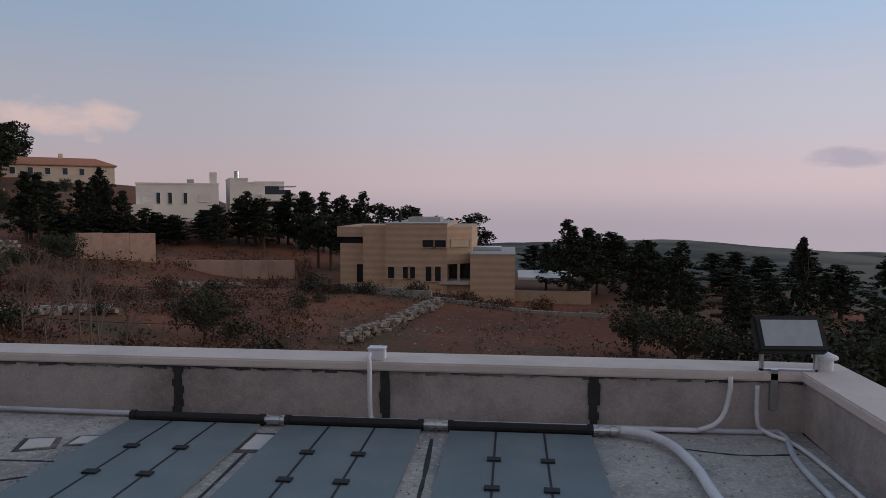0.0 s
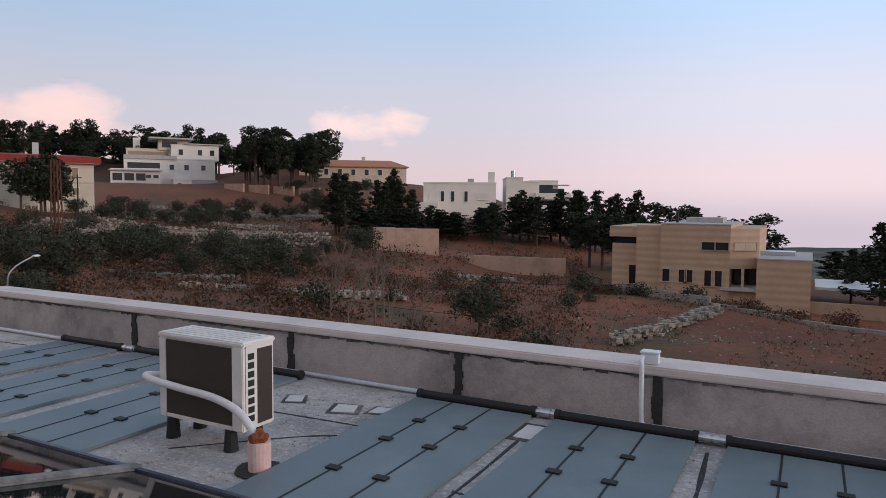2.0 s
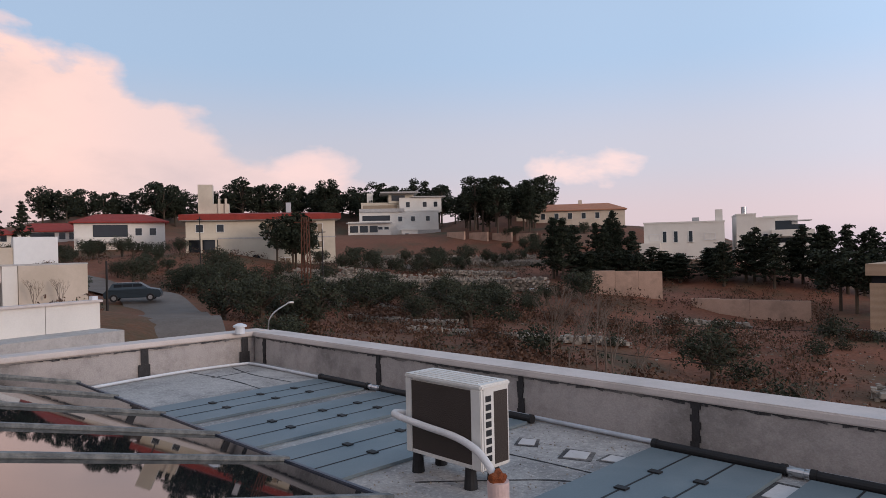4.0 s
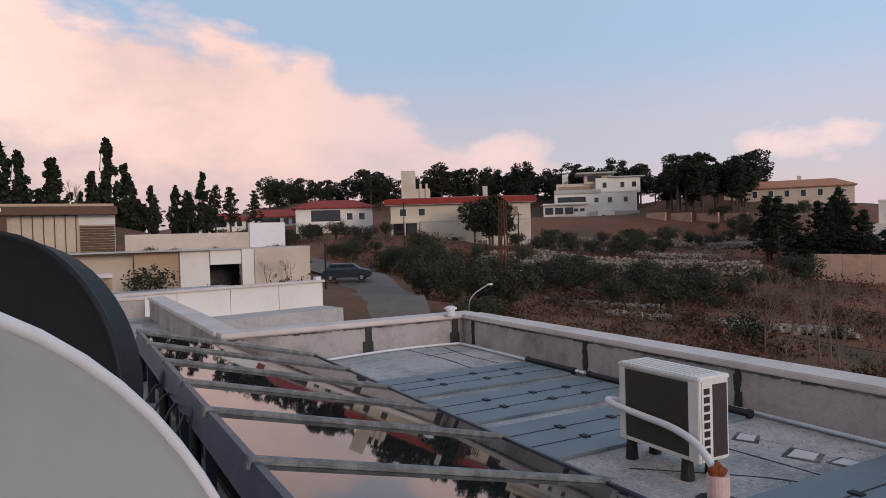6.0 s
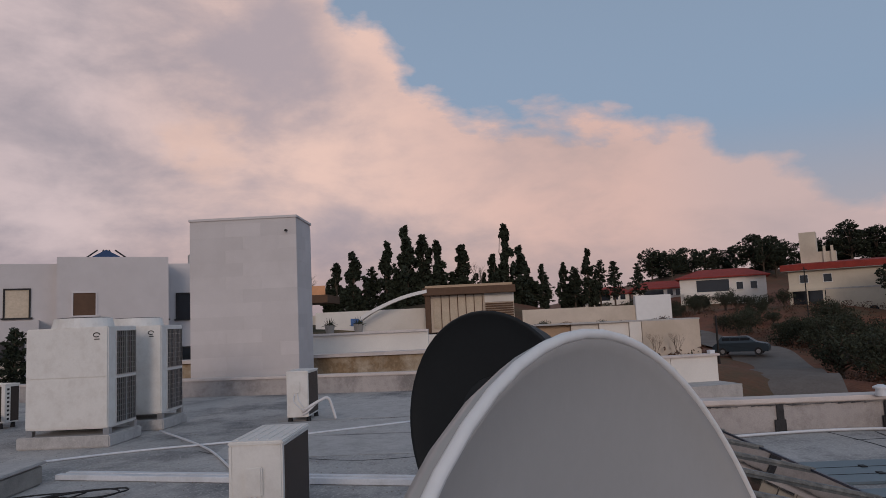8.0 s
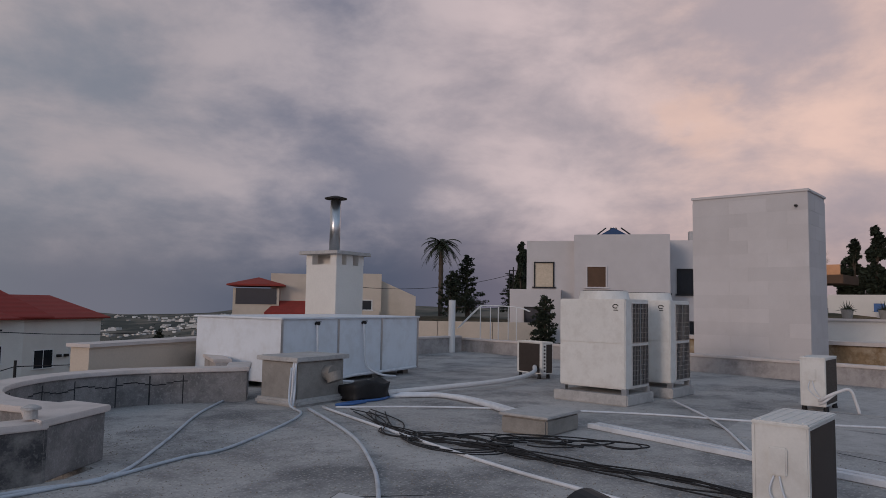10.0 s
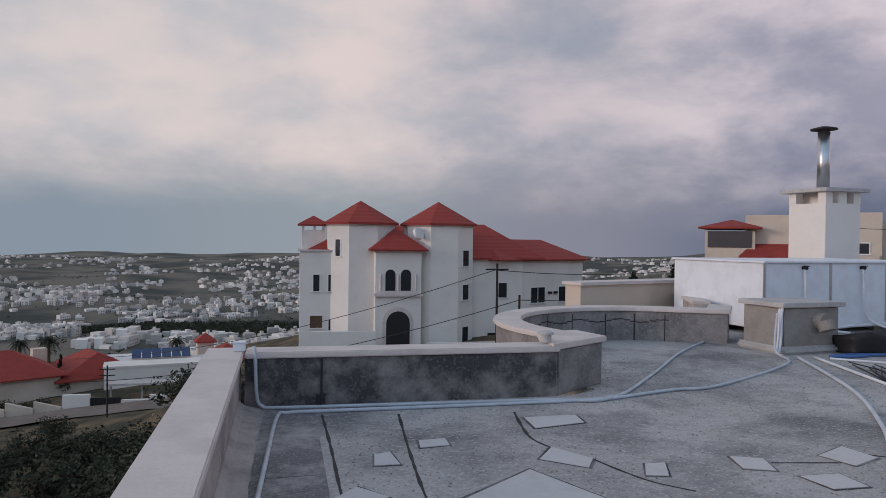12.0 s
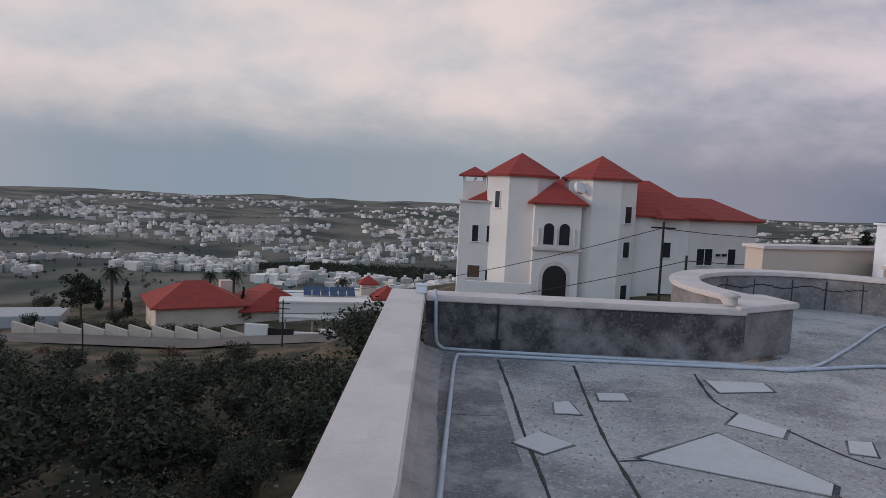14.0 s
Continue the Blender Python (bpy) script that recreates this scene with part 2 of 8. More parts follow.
M["coil"] = material("brown_condenser_fins", (0.055, 0.042, 0.036), 0.55, 0.2, var=0.15, scale=4, fine=160, bump=0.5)
M["grille"] = material("dark_fan_grille", (0.03, 0.03, 0.033), 0.5, 0.2, var=0.2, scale=6, bump=0.1)
M["wrap"] = material("white_tape_wrapped_pipe", (0.66, 0.64, 0.64), 0.6, var=0.1, scale=8, fine=60, bump=0.3)
M["rust"] = material("orange_foam_sealant", (0.20, 0.055, 0.02), 0.9, var=0.5, scale=22, fine=60, bump=0.9, dirt=(0.15, 0.05, 0.02), dirt_amount=0.6, dirt_scale=20)
M["pink"] = material("faded_pink_pvc_sleeve", (0.66, 0.48, 0.45), 0.6, var=0.08, scale=7, bump=0.1, dirt=(0.40, 0.26, 0.24), dirt_amount=0.4, dirt_scale=8)
M["concrete"] = material("rough_concrete", (0.30, 0.275, 0.25), 0.95, var=0.2, scale=3, fine=45, bump=0.6, dirt=(0.17, 0.155, 0.145), dirt_amount=0.5, dirt_scale=2)
M["slab"] = material("pale_concrete_slab", (0.46, 0.44, 0.43), 0.9, var=0.16, scale=2, fine=60, bump=0.4, speck=((0.58, 0.56, 0.54), 30, 0.3), dirt=(0.3, 0.285, 0.275), dirt_amount=0.5, dirt_scale=3)
M["tank"] = material("white_sheet_panel", (0.72, 0.75, 0.80), 0.4, var=0.05, scale=2, bump=0.05, dirt=(0.50, 0.49, 0.48), dirt_amount=0.3, dirt_scale=2.5)
M["dish"] = material("white_dish_enamel", (0.38, 0.37, 0.36), 0.38, var=0.04, scale=3, bump=0.03, dirt=(0.36, 0.35, 0.34), dirt_amount=0.3, dirt_scale=2)
M["dishdark"] = material("dark_grey_dish_enamel", (0.012, 0.014, 0.016), 0.6, var=0.12, scale=4, bump=0.03)
M["dishgrey"] = material("grey_dish_plate", (0.017, 0.020, 0.023), 0.55, var=0.1, scale=4, bump=0.03)
M["green"] = material("green_plastic_ring", (0.01, 0.09, 0.055), 0.4, var=0.1, scale=8, bump=0.03)
M["limestone"] = material("white_limestone_cladding", (0.62, 0.58, 0.575), 0.85, var=0.07, scale=1.3, fine=30, bump=0.2, dirt=(0.52, 0.48, 0.47), dirt_amount=0.35, dirt_scale=0.6, per_object=0.1)
M["stucco"] = material("white_stucco", (0.75, 0.71, 0.66), 0.9, var=0.06, scale=0.7, fine=20, bump=0.1, dirt=(0.50, 0.47, 0.44), dirt_amount=0.35, dirt_scale=0.35)
M["cream"] = material("cream_render", (0.59, 0.50, 0.415), 0.9, var=0.08, scale=0.7, fine=20, bump=0.12, dirt=(0.42, 0.35, 0.27), dirt_amount=0.45, dirt_scale=0.4)
M["tan"] = material("tan_stone_cladding", (0.46, 0.335, 0.235), 0.88, var=0.12, scale=1.0, fine=12, bump=0.2, dirt=(0.34, 0.24, 0.165), dirt_amount=0.4, dirt_scale=0.5, per_object=0.06)
M["pinkwall"] = material("pinkish_plaster_wall", (0.47, 0.32, 0.25), 0.92, var=0.15, scale=0.8, fine=15, bump=0.2, dirt=(0.24, 0.175, 0.14), dirt_amount=0.55, dirt_scale=0.6)
M["brownwood"] = material("brown_timber_fascia", (0.11, 0.062, 0.038), 0.7, var=0.25, scale=3, bump=0.1)
M["redtile"] = material("red_clay_roof_tiles", (0.285, 0.042, 0.032), 0.8, var=0.24, scale=1.2, fine=12, bump=0.5, dirt=(0.19, 0.035, 0.028), dirt_amount=0.45, dirt_scale=0.8, bump_dist=0.04)
M["orangetile"] = material("orange_clay_roof_tiles", (0.42, 0.19, 0.115), 0.85, var=0.18, scale=1.2, fine=12, bump=0.4)
M["housecream"] = material("warm_cream_house_render", (0.60, 0.535, 0.44), 0.9, var=0.08, scale=0.5, fine=14, bump=0.1, dirt=(0.43, 0.37, 0.30), dirt_amount=0.45, dirt_scale=0.3)
M["panewood"] = material("closed_wooden_shutters", (0.30, 0.235, 0.17), 0.7, var=0.15, scale=2, bump=0.1)
M["peeling"] = material("peeling_ochre_plaster", (0.27, 0.19, 0.115), 0.95, var=0.3, scale=1.2, fine=10, bump=0.5, dirt=(0.55, 0.47, 0.37), dirt_amount=0.95, dirt_scale=0.75, speck=((0.40, 0.31, 0.21), 4, 0.5))
M["pane"] = glassy("dark_window_glass", (0.02, 0.024, 0.03), 0.06)
M["panewarm"] = glassy("curtained_and_lit_window_glass", (0.52, 0.43, 0.32), 0.1)
M["skyglass"] = glassy("tinted_skylight_glass", (0.012, 0.014, 0.016), 0.025, 0.0, 0.9)
M["solar"] = glassy("blue_solar_panel_glass", (0.025, 0.05, 0.12), 0.12)
M["asphalt"] = material("worn_asphalt", (0.145, 0.122, 0.108), 0.9, var=0.2, scale=0.5, fine=8, bump=0.3, dirt=(0.19, 0.17, 0.155), dirt_amount=0.5, dirt_scale=0.25)
M["bark"] = material("grey_brown_bark", (0.085, 0.065, 0.05), 0.95, var=0.3, scale=6, bump=0.6)
M["twig"] = material("pale_bare_twigs", (0.155, 0.12, 0.10), 0.95, var=0.25, scale=3, bump=0.0)
M["olive"] = material("olive_leaves", (0.052, 0.060, 0.038), 0.9, var=0.3, scale=1.2, fine=9, bump=0.0, island=0.5)
M["pine"] = material("pine_needles", (0.034, 0.044, 0.027), 0.9, var=0.35, scale=1.0, fine=9, bump=0.0, island=0.5)
M["shrub"] = material("dry_brush", (0.135, 0.072, 0.047), 0.85, var=0.4, scale=1.0, fine=9, bump=0.0, island=0.5)
M["stone"] = material("field_stones", (0.34, 0.30, 0.26), 0.95, var=0.25, scale=2, bump=0.3, island=0.35)
M["carpaint"] = material("dark_teal_car_paint", (0.045, 0.062, 0.078), 0.3, 0.5, var=0.05, scale=2, bump=0.0)
M["iron"] = material("dark_iron", (0.03, 0.028, 0.028), 0.6, 0.4, var=0.2, scale=8, bump=0.1)
M["rustiron"] = material("rusty_lattice_steel", (0.12, 0.05, 0.032), 0.8, 0.2, var=0.3, scale=5, bump=0.2)
M["whitepaint"] = material("white_painted_metal", (0.72, 0.71, 0.70), 0.5, var=0.06, scale=3, bump=0.03)
M["bluepaint"] = material("blue_painted_metal", (0.06, 0.14, 0.34), 0.5, var=0.1, scale=3, bump=0.03)
M["town"] = material("town_building_render", (0.82, 0.77, 0.72), 0.9, var=0.12, scale=0.05, fine=0.6, bump=0.0, island=0.6)
M["towndark"] = material("town_window_glass", (0.05, 0.05, 0.055), 0.3, var=0.1, scale=0.1, bump=0.0)
M["lampglass"] = glassy("floodlight_glass", (0.30, 0.36, 0.40), 0.05, 0.0, 0.8)
M["paintwhite"] = material("worn_white_paint", (0.56, 0.54, 0.54), 0.9, var=0.10, scale=4, bump=0.2, dirt=(0.46, 0.44, 0.43), dirt_amount=0.6, dirt_scale=4)
# orange base colour stands in for low sun glinting off timber
M["warmglint"] = material("timber_with_painted_glint", (0.50, 0.26, 0.14), 0.35, 0.3, var=0.2, scale=2, bump=0.0)


def stripes(name, base, dark, freq, axis, rough=0.8):
    """A material with fine ribs along one axis, for tile courses and boards."""
    m = material(name, base, rough, var=0.14, scale=1.0, fine=14, bump=0.0)
    n, l = m.node_tree.nodes, m.node_tree.links
    bs = n["Principled BSDF"]
    src = bs.inputs["Base Color"].links[0].from_socket
    w = n.new("ShaderNodeTexWave")
    w.bands_direction = axis
    w.inputs["Scale"].default_value, w.inputs["Distortion"].default_value = freq, 0.3
    l.new(n.new("ShaderNodeTexCoord").outputs["Object"], w.inputs["Vector"])
    x = n.new("ShaderNodeMix")
    x.data_type = "RGBA"
    r = n.new("ShaderNodeMath")
    r.operation = "MULTIPLY"
    r.inputs[1].default_value = 0.3
    l.new(w.outputs["Fac"], r.inputs[0])
    l.new(r.outputs[0], x.inputs[0])
    l.new(src, x.inputs[6])
    x.inputs[7].default_value = (*dark, 1)
    l.new(x.outputs[2], bs.inputs["Base Color"])
    b = n.new("ShaderNodeBump")
    b.inputs["Strength"].default_value, b.inputs["Distance"].default_value = 0.5, 0.04
    l.new(w.outputs["Fac"], b.inputs["Height"])
    l.new(b.outputs[0], bs.inputs["Normal"])
    return m


# ---- builders ----


def box(bm, x0, x1, y0, y1, z0, z1, m=None):
    v = [bm.verts.new((x, y, z)) for z in (z0, z1) for y in (y0, y1) for x in (x0, x1)]
    if m is not None:
        for p in v:
            p.co = m @ p.co
    for f in ((0, 2, 3, 1), (4, 5, 7, 6), (0, 1, 5, 4), (2, 6, 7, 3), (0, 4, 6, 2), (1, 3, 7, 5)):
        bm.faces.new([v[i] for i in f])
    return v


def cyl(bm, p, q, r0, r1=None, seg=12, caps=True):
    p, q = Vector(p), Vector(q)
    r1 = r0 if r1 is None else r1
    d = (q - p).normalized()
    u = d.orthogonal().normalized()
    w = d.cross(u)
    rings = []
    for c, r in ((p, r0), (q, r1)):
        rings.append([bm.verts.new(c + (u * math.cos(a) + w * math.sin(a)) * r) for a in (2 * math.pi * i / seg for i in range(seg))])
    for i in range(seg):
        j = (i + 1) % seg
        bm.faces.new((rings[0][i], rings[0][j], rings[1][j], rings[1][i]))
    if caps:
        bm.faces.new(rings[0][::-1])
        bm.faces.new(rings[1])


def sweep(bm, pts, r, seg=8):
    """A round bar through the points."""
    pts = [Vector(p) for p in pts]
    prev = None
    u = None
    for i, p in enumerate(pts):
        d = (pts[min(i + 1, len(pts) - 1)] - pts[max(i - 1, 0)]).normalized()
        u = d.orthogonal().normalized() if u is None else (u - d * u.dot(d)).normalized()
        w = d.cross(u)
        ring = [bm.verts.new(p + (u * math.cos(a) + w * math.sin(a)) * r) for a in (2 * math.pi * k / seg for k in range(seg))]
        if prev:
            for k in range(seg):
                j = (k + 1) % seg
                bm.faces.new((prev[k], prev[j], ring[j], ring[k]))
        else:
            bm.faces.new(ring[::-1])
        prev = ring
    bm.faces.new(prev)


def smooth_line(pts, n=6):
    """Catmull-Rom points through pts."""
    pts = [Vector(p) for p in pts]
    out = []
    for i in range(len(pts) - 1):
        a, b, c, d = pts[max(i - 1, 0)], pts[i], pts[i + 1], pts[min(i + 2, len(pts) - 1)]
        for k in range(n):
            t = k / n
            out.append(0.5 * ((2 * b) + (c - a) * t + (2 * a - 5 * b + 4 * c - d) * t * t + (3 * b - a - 3 * c + d) * t ** 3))
    return out + [pts[-1]]


def solid(name, bm, mat, bevel=0.0, shade=False):
    me = bpy.data.meshes.new(name)
    bmesh.ops.recalc_face_normals(bm, faces=bm.faces)
    if bevel:
        bmesh.ops.bevel(bm, geom=[e for e in bm.edges if e.is_manifold and e.calc_face_angle(0) > 0.6], offset=bevel, segments=2, affect="EDGES", clamp_overlap=True)
    bm.to_mesh(me)
    bm.free()
    me.materials.append(mat)
    if shade:
        for p in me.polygons:
            p.use_smooth = True
    return me


def part(name, bm, mat, parent, label="", bevel=0.0, shade=False):
    ob = new(name, solid(name, bm, mat, bevel, shade))
    ob.parent = parent
    return tagged(ob, label) if label else ob


def thing(name, label, category, x=0, y=0, z=0, rz=0, group="", kind=""):
    ob = new(name)
    ob.matrix_basis = pose(x, y, z, 0, 0, rz)
    return tagged(ob, label, category, group, kind)


def single(name, bm, mat, label, category, kind="", bevel=0.0, shade=False, group=""):
    return tagged(new(name, solid(name, bm, mat, bevel, shade)), label, category, group, kind)


def hip_roof(bm, x0, x1, y0, y1, z, h, ridge=0.5, over=0.4, thick=0.12):
    """A hipped roof; ridge is the share of the longer side that the ridge takes (0 gives a pyramid)."""
    x0, x1, y0, y1 = x0 - over, x1 + over, y0 - over, y1 + over
    lx, ly, cx, cy = x1 - x0, y1 - y0, (x0 + x1) / 2, (y0 + y1) / 2
    base = [bm.verts.new(p) for p in ((x0, y0, z), (x1, y0, z), (x1, y1, z), (x0, y1, z))]
    low = [bm.verts.new((v.co.x, v.co.y, z - thick)) for v in base]
    if lx >= ly:
        a, b = bm.verts.new((cx - lx * ridge / 2, cy, z + h)), bm.verts.new((cx + lx * ridge / 2, cy, z + h))
        fs = ((base[0], base[1], b, a), (base[1], base[2], b), (base[2], base[3], a, b), (base[3], base[0], a))
    else:
        a, b = bm.verts.new((cx, cy - ly * ridge / 2, z + h)), bm.verts.new((cx, cy + ly * ridge / 2, z + h))
        fs = ((base[0], base[1], a), (base[1], base[2], b, a), (base[2], base[3], b), (base[3], base[0], a, b))
    for f in fs:
        bm.faces.new(f)
    for i in range(4):
        j = (i + 1) % 4
        bm.faces.new((low[i], low[j], base[j], base[i]))
    bm.faces.new(low[::-1])


def window(parent, p, yaw, w, h, pane=None, frame_mat=None, sill=True):
    """A framed window on a wall whose outward normal points at yaw (degrees, 0 is -y); p is the middle of its foot."""
    pane, frame_mat = pane or M["pane"], frame_mat or M["whitepaint"]
    ob = new("window")
    m = pose(p[0], p[1], p[2], 0, 0, yaw)
    t = 0.07
    bm = bmesh.new()
    box(bm, -w / 2 - t, -w / 2, -0.06, 0.05, 0, h, m)
    box(bm, w / 2, w / 2 + t, -0.06, 0.05, 0, h, m)
    box(bm, -w / 2 - t, w / 2 + t, -0.06, 0.05, h, h + t, m)
    if sill:
        box(bm, -w / 2 - 2 * t, w / 2 + 2 * t, -0.12, 0.05, -t, 0, m)
    if w > 1.1:
        box(bm, -0.03, 0.03, -0.035, 0.05, 0, h, m)
    bpy.data.objects.remove(ob)
    fr = part("window", bm, frame_mat, parent)
    bm = bmesh.new()
    box(bm, -w / 2, w / 2, -0.02, 0.03, 0, h, m)
    part("pane", bm, pane, fr)
    return fr

# ---- ground ----
NEAR = [(0, 20, -6), (-10, 40, -6.2), (-12, 66, -5.4), (0, 66, -6.4), (5, 61, -6.7), (10, 48, -6.4), (12, 38, -6.6), (25, 45, -9), (60, 60, -18), (40, 20, -11),
        (-34, 65, -3.2), (-22, 70, -5.6), (-41, 62, -2.9), (-44, 102, -1), (-53, 98, -0.5), (-35, 105, -1.6), (-63, 58, -3.4), (-43, 43, -4.6), (-46, 32, -4.5), (-30, 20, -4.5)]
HILL = [(-42, 18.3, -2.7), (-66, 26, -2.1), (-86, 70, -0.8), (-102, 48, 2.0), (-91, 67, -0.2), (-122, 105, 5), (-141, 52, 5), (-180, 66, 12), (-152, 115, 12), (-112, 135, 10), (-85, 130, 6),
        (-27, 63.5, -6.0), (-24, 66, -6.3), (-30, 61, -5.4), (-38, 60, -3.4), (-25, 9, -3), (-40, 14, -0.9), (-52, 4, 1.2), (-75, 0, 4), (-58, -13, 2), (-35, -5, -1.5), (-28, -18, -0.5), (-34, -42, 0), (-46, -40, 0.8), (-230, 100, 8), (-160, -40, 2)]
SOUTH = [(-10, -30, -5), (-7, -55, -6.6), (1, -57, -6.9), (-20, -58, -6), (-27, -70, -6), (10, -38, -12.2), (15, -26, -11), (8, -20, -9.6), (5, -10, -8), (20, -10, -10.5), (35, -30, -13.2), (22, -45, -13.4), (27, -64, -14.3),
         (18, -67, -13.6), (10, -64, -13), (35, -80, -15), (25, -90, -15.5), (50, -80, -16.5), (60, -20, -18), (0, 0, -6), (-12, -20, -5)]
FAR = [(60, -160, -32), (0, -260, -52), (270, -858, -114), (540, -1716, -112), (50, -700, -78), (1290, -3250, -34), (-150, -1500, -100), (-300, -800, -62), (319, 842, -62), (700, 1600, -40), (150, 250, -40),
       (-200, 400, -20), (200, -2900, -55), (900, -1500, -105), (1700, -2300, -70), (-700, -1400, -60), (-600, 100, -10), (-400, -350, -25), (300, -300, -50), (-900, -3200, -70), (600, 0, -80), (1600, 1600, -40)]
CTRL = np.array(NEAR + HILL + SOUTH + FAR, dtype=float)

VALLEY_R = (90, 130, 200, 400, 700, 1200, 2000, 2800, 3500, 4600)
VALLEY_Z = (-16, -27, -46, -86, -112, -124, -118, -102, -92, -95)
EAST_R = (70, 150, 300, 900, 1500, 4600)
EAST_Z = (-14, -24, -32, -50, -105, -340)


def gz(x, y):
    """The ground's height."""
    d2 = (CTRL[:, 0] - x) ** 2 + (CTRL[:, 1] - y) ** 2
    w = 1.0 / (d2 + 6.0 + 0.002 * (x * x + y * y)) ** 1.6
    z = float((w * CTRL[:, 2]).sum() / w.sum())
    r = math.hypot(x, y)
    # the valley opens south of the street
    az = math.degrees(math.atan2(x, -y))
    side = max(0.0, min(1.0, (az + 42) / 22)) * max(0.0, min(1.0, (100 - az) / 25))
    if side and r > 95:
        v = float(np.interp(r, VALLEY_R, VALLEY_Z))
        q = min(1.0, (r - 95) / 60) * side
        z += (v - z) * q * q * (3 - 2 * q)
    # and the land falls away north-east of the tan house
    az = math.degrees(math.atan2(x, y))
    side = max(0.0, min(1.0, (az + 24) / 18)) * max(0.0, min(1.0, (92 - az) / 20))
    if side and r > 75:
        v = float(np.interp(r, EAST_R, EAST_Z))
        q = min(1.0, (r - 75) / 60) * side
        z += (v - z) * q * q * (3 - 2 * q)
    k = min(1.0, r / 60.0)
    z += 0.25 * k * noise.noise((x * 0.15, y * 0.15, 0))
    if r > 300:
        f = min(1.0, (r - 300) / 600)
        z += f * (26 * noise.noise((x * 0.0021, y * 0.0021, 3.0)) + 10 * noise.noise((x * 0.006, y * 0.006, 7.0)))
    return z


def ground_material():
    m = material("red_soil_and_dry_grass", (0.185, 0.072, 0.042), 0.97, var=0.4, scale=0.12, fine=3.0, bump=0.7, dirt=(0.075, 0.066, 0.038), dirt_amount=0.85, dirt_scale=0.09, bump_dist=0.12)
    n, l = m.node_tree.nodes, m.node_tree.links
    bs = n["Principled BSDF"]
    src = bs.inputs["Base Color"].links[0].from_socket
    tc = n.new("ShaderNodeTexCoord").outputs["Object"]
    # south of the roof the soil is overgrown
    sp = n.new("ShaderNodeSeparateXYZ")
    l.new(tc, sp.inputs[0])
    ms = n.new("ShaderNodeMapRange")
    ms.inputs[1].default_value, ms.inputs[2].default_value = 12, -8
    l.new(sp.outputs[1], ms.inputs[0])
    gn = n.new("ShaderNodeTexNoise")
    gn.inputs["Scale"].default_value, gn.inputs["Detail"].default_value = 0.35, 6
    l.new(tc, gn.inputs["Vector"])
    gr = n.new("ShaderNodeValToRGB")
    gr.color_ramp.elements[0].position, gr.color_ramp.elements[1].position = 0.42, 0.66
    gr.color_ramp.elements[0].color, gr.color_ramp.elements[1].color = (0.036, 0.036, 0.022, 1), (0.15, 0.105, 0.062, 1)
    l.new(gn.outputs[0], gr.inputs[0])
    xs = n.new("ShaderNodeMix")
    xs.data_type = "RGBA"
    l.new(ms.outputs[0], xs.inputs[0])
    l.new(src, xs.inputs[6])
    l.new(gr.outputs[0], xs.inputs[7])
    src = xs.outputs[2]
    # far off, bare hills and groves
    far = n.new("ShaderNodeTexNoise")
    far.inputs["Scale"].default_value, far.inputs["Detail"].default_value = 0.006, 9
    l.new(tc, far.inputs["Vector"])
    ramp = n.new("ShaderNodeValToRGB")
    ramp.color_ramp.elements[0].position, ramp.color_ramp.elements[1].position = 0.42, 0.6
    ramp.color_ramp.elements[0].color, ramp.color_ramp.elements[1].color = (0.035, 0.045, 0.04, 1), (0.15, 0.135, 0.11, 1)
    l.new(far.outputs[0], ramp.inputs[0])
    ln = n.new("ShaderNodeVectorMath")
    ln.operation = "LENGTH"
    l.new(tc, ln.inputs[0])
    mr = n.new("ShaderNodeMapRange")
    mr.inputs[1].default_value, mr.inputs[2].default_value = 120, 320
    l.new(ln.outputs["Value"], mr.inputs[0])
    x = n.new("ShaderNodeMix")
    x.data_type = "RGBA"
    l.new(mr.outputs[0], x.inputs[0])
    l.new(src, x.inputs[6])
    l.new(ramp.outputs[0], x.inputs[7])
    l.new(x.outputs[2], bs.inputs["Base Color"])
    return m


def build_ground():
    na = 180
    rads = [4.0]
    while rads[-1] < 4600:
        rads.append(rads[-1] * 1.055 + 0.35)
    verts = [(0, 0, gz(0, 0))]
    for r in rads:
        for i in range(na):
            a = 2 * math.pi * i / na
            x, y = -5 + r * math.cos(a), r * math.sin(a)
            verts.append((x, y, gz(x, y)))
    faces = [(0, 1 + i, 1 + (i + 1) % na) for i in range(na)]
    for k in range(len(rads) - 1):
        o = 1 + k * na
        for i in range(na):
            j = (i + 1) % na
            faces.append((o + i, o + na + i, o + na + j, o + j))
    me = bpy.data.meshes.new("ground")
    me.from_pydata(verts, [], faces)
    me.materials.append(ground_material())
    for p in me.polygons:
        p.use_smooth = True
    tagged(new("ground", me), "red-brown terraced hillside soil with dry grass and scrub", "ground", kind="structure")


build_ground()


def strip(name, pts, width, mat, label, category, lift=0.06, kind="structure"):
    """A road that follows the ground through pts."""
    line = smooth_line([(x, y, 0) for x, y in pts], 10)
    bm = bmesh.new()
    prev = None
    for i, p in enumerate(line):
        d = line[min(i + 1, len(line) - 1)] - line[max(i - 1, 0)]
        s = Vector((-d.y, d.x, 0)).normalized() * width / 2
        z = gz(p.x, p.y) + lift
        row = [bm.verts.new((p.x + s.x * k, p.y + s.y * k, z + 0.02 * (1 - abs(k)))) for k in (-1, -0.5, 0, 0.5, 1)]
        if prev:
            for a in range(4):
                bm.faces.new((prev[a], prev[a + 1], row[a + 1], row[a]))
        prev = row
    return single(name, bm, mat, label, category, kind, shade=True)


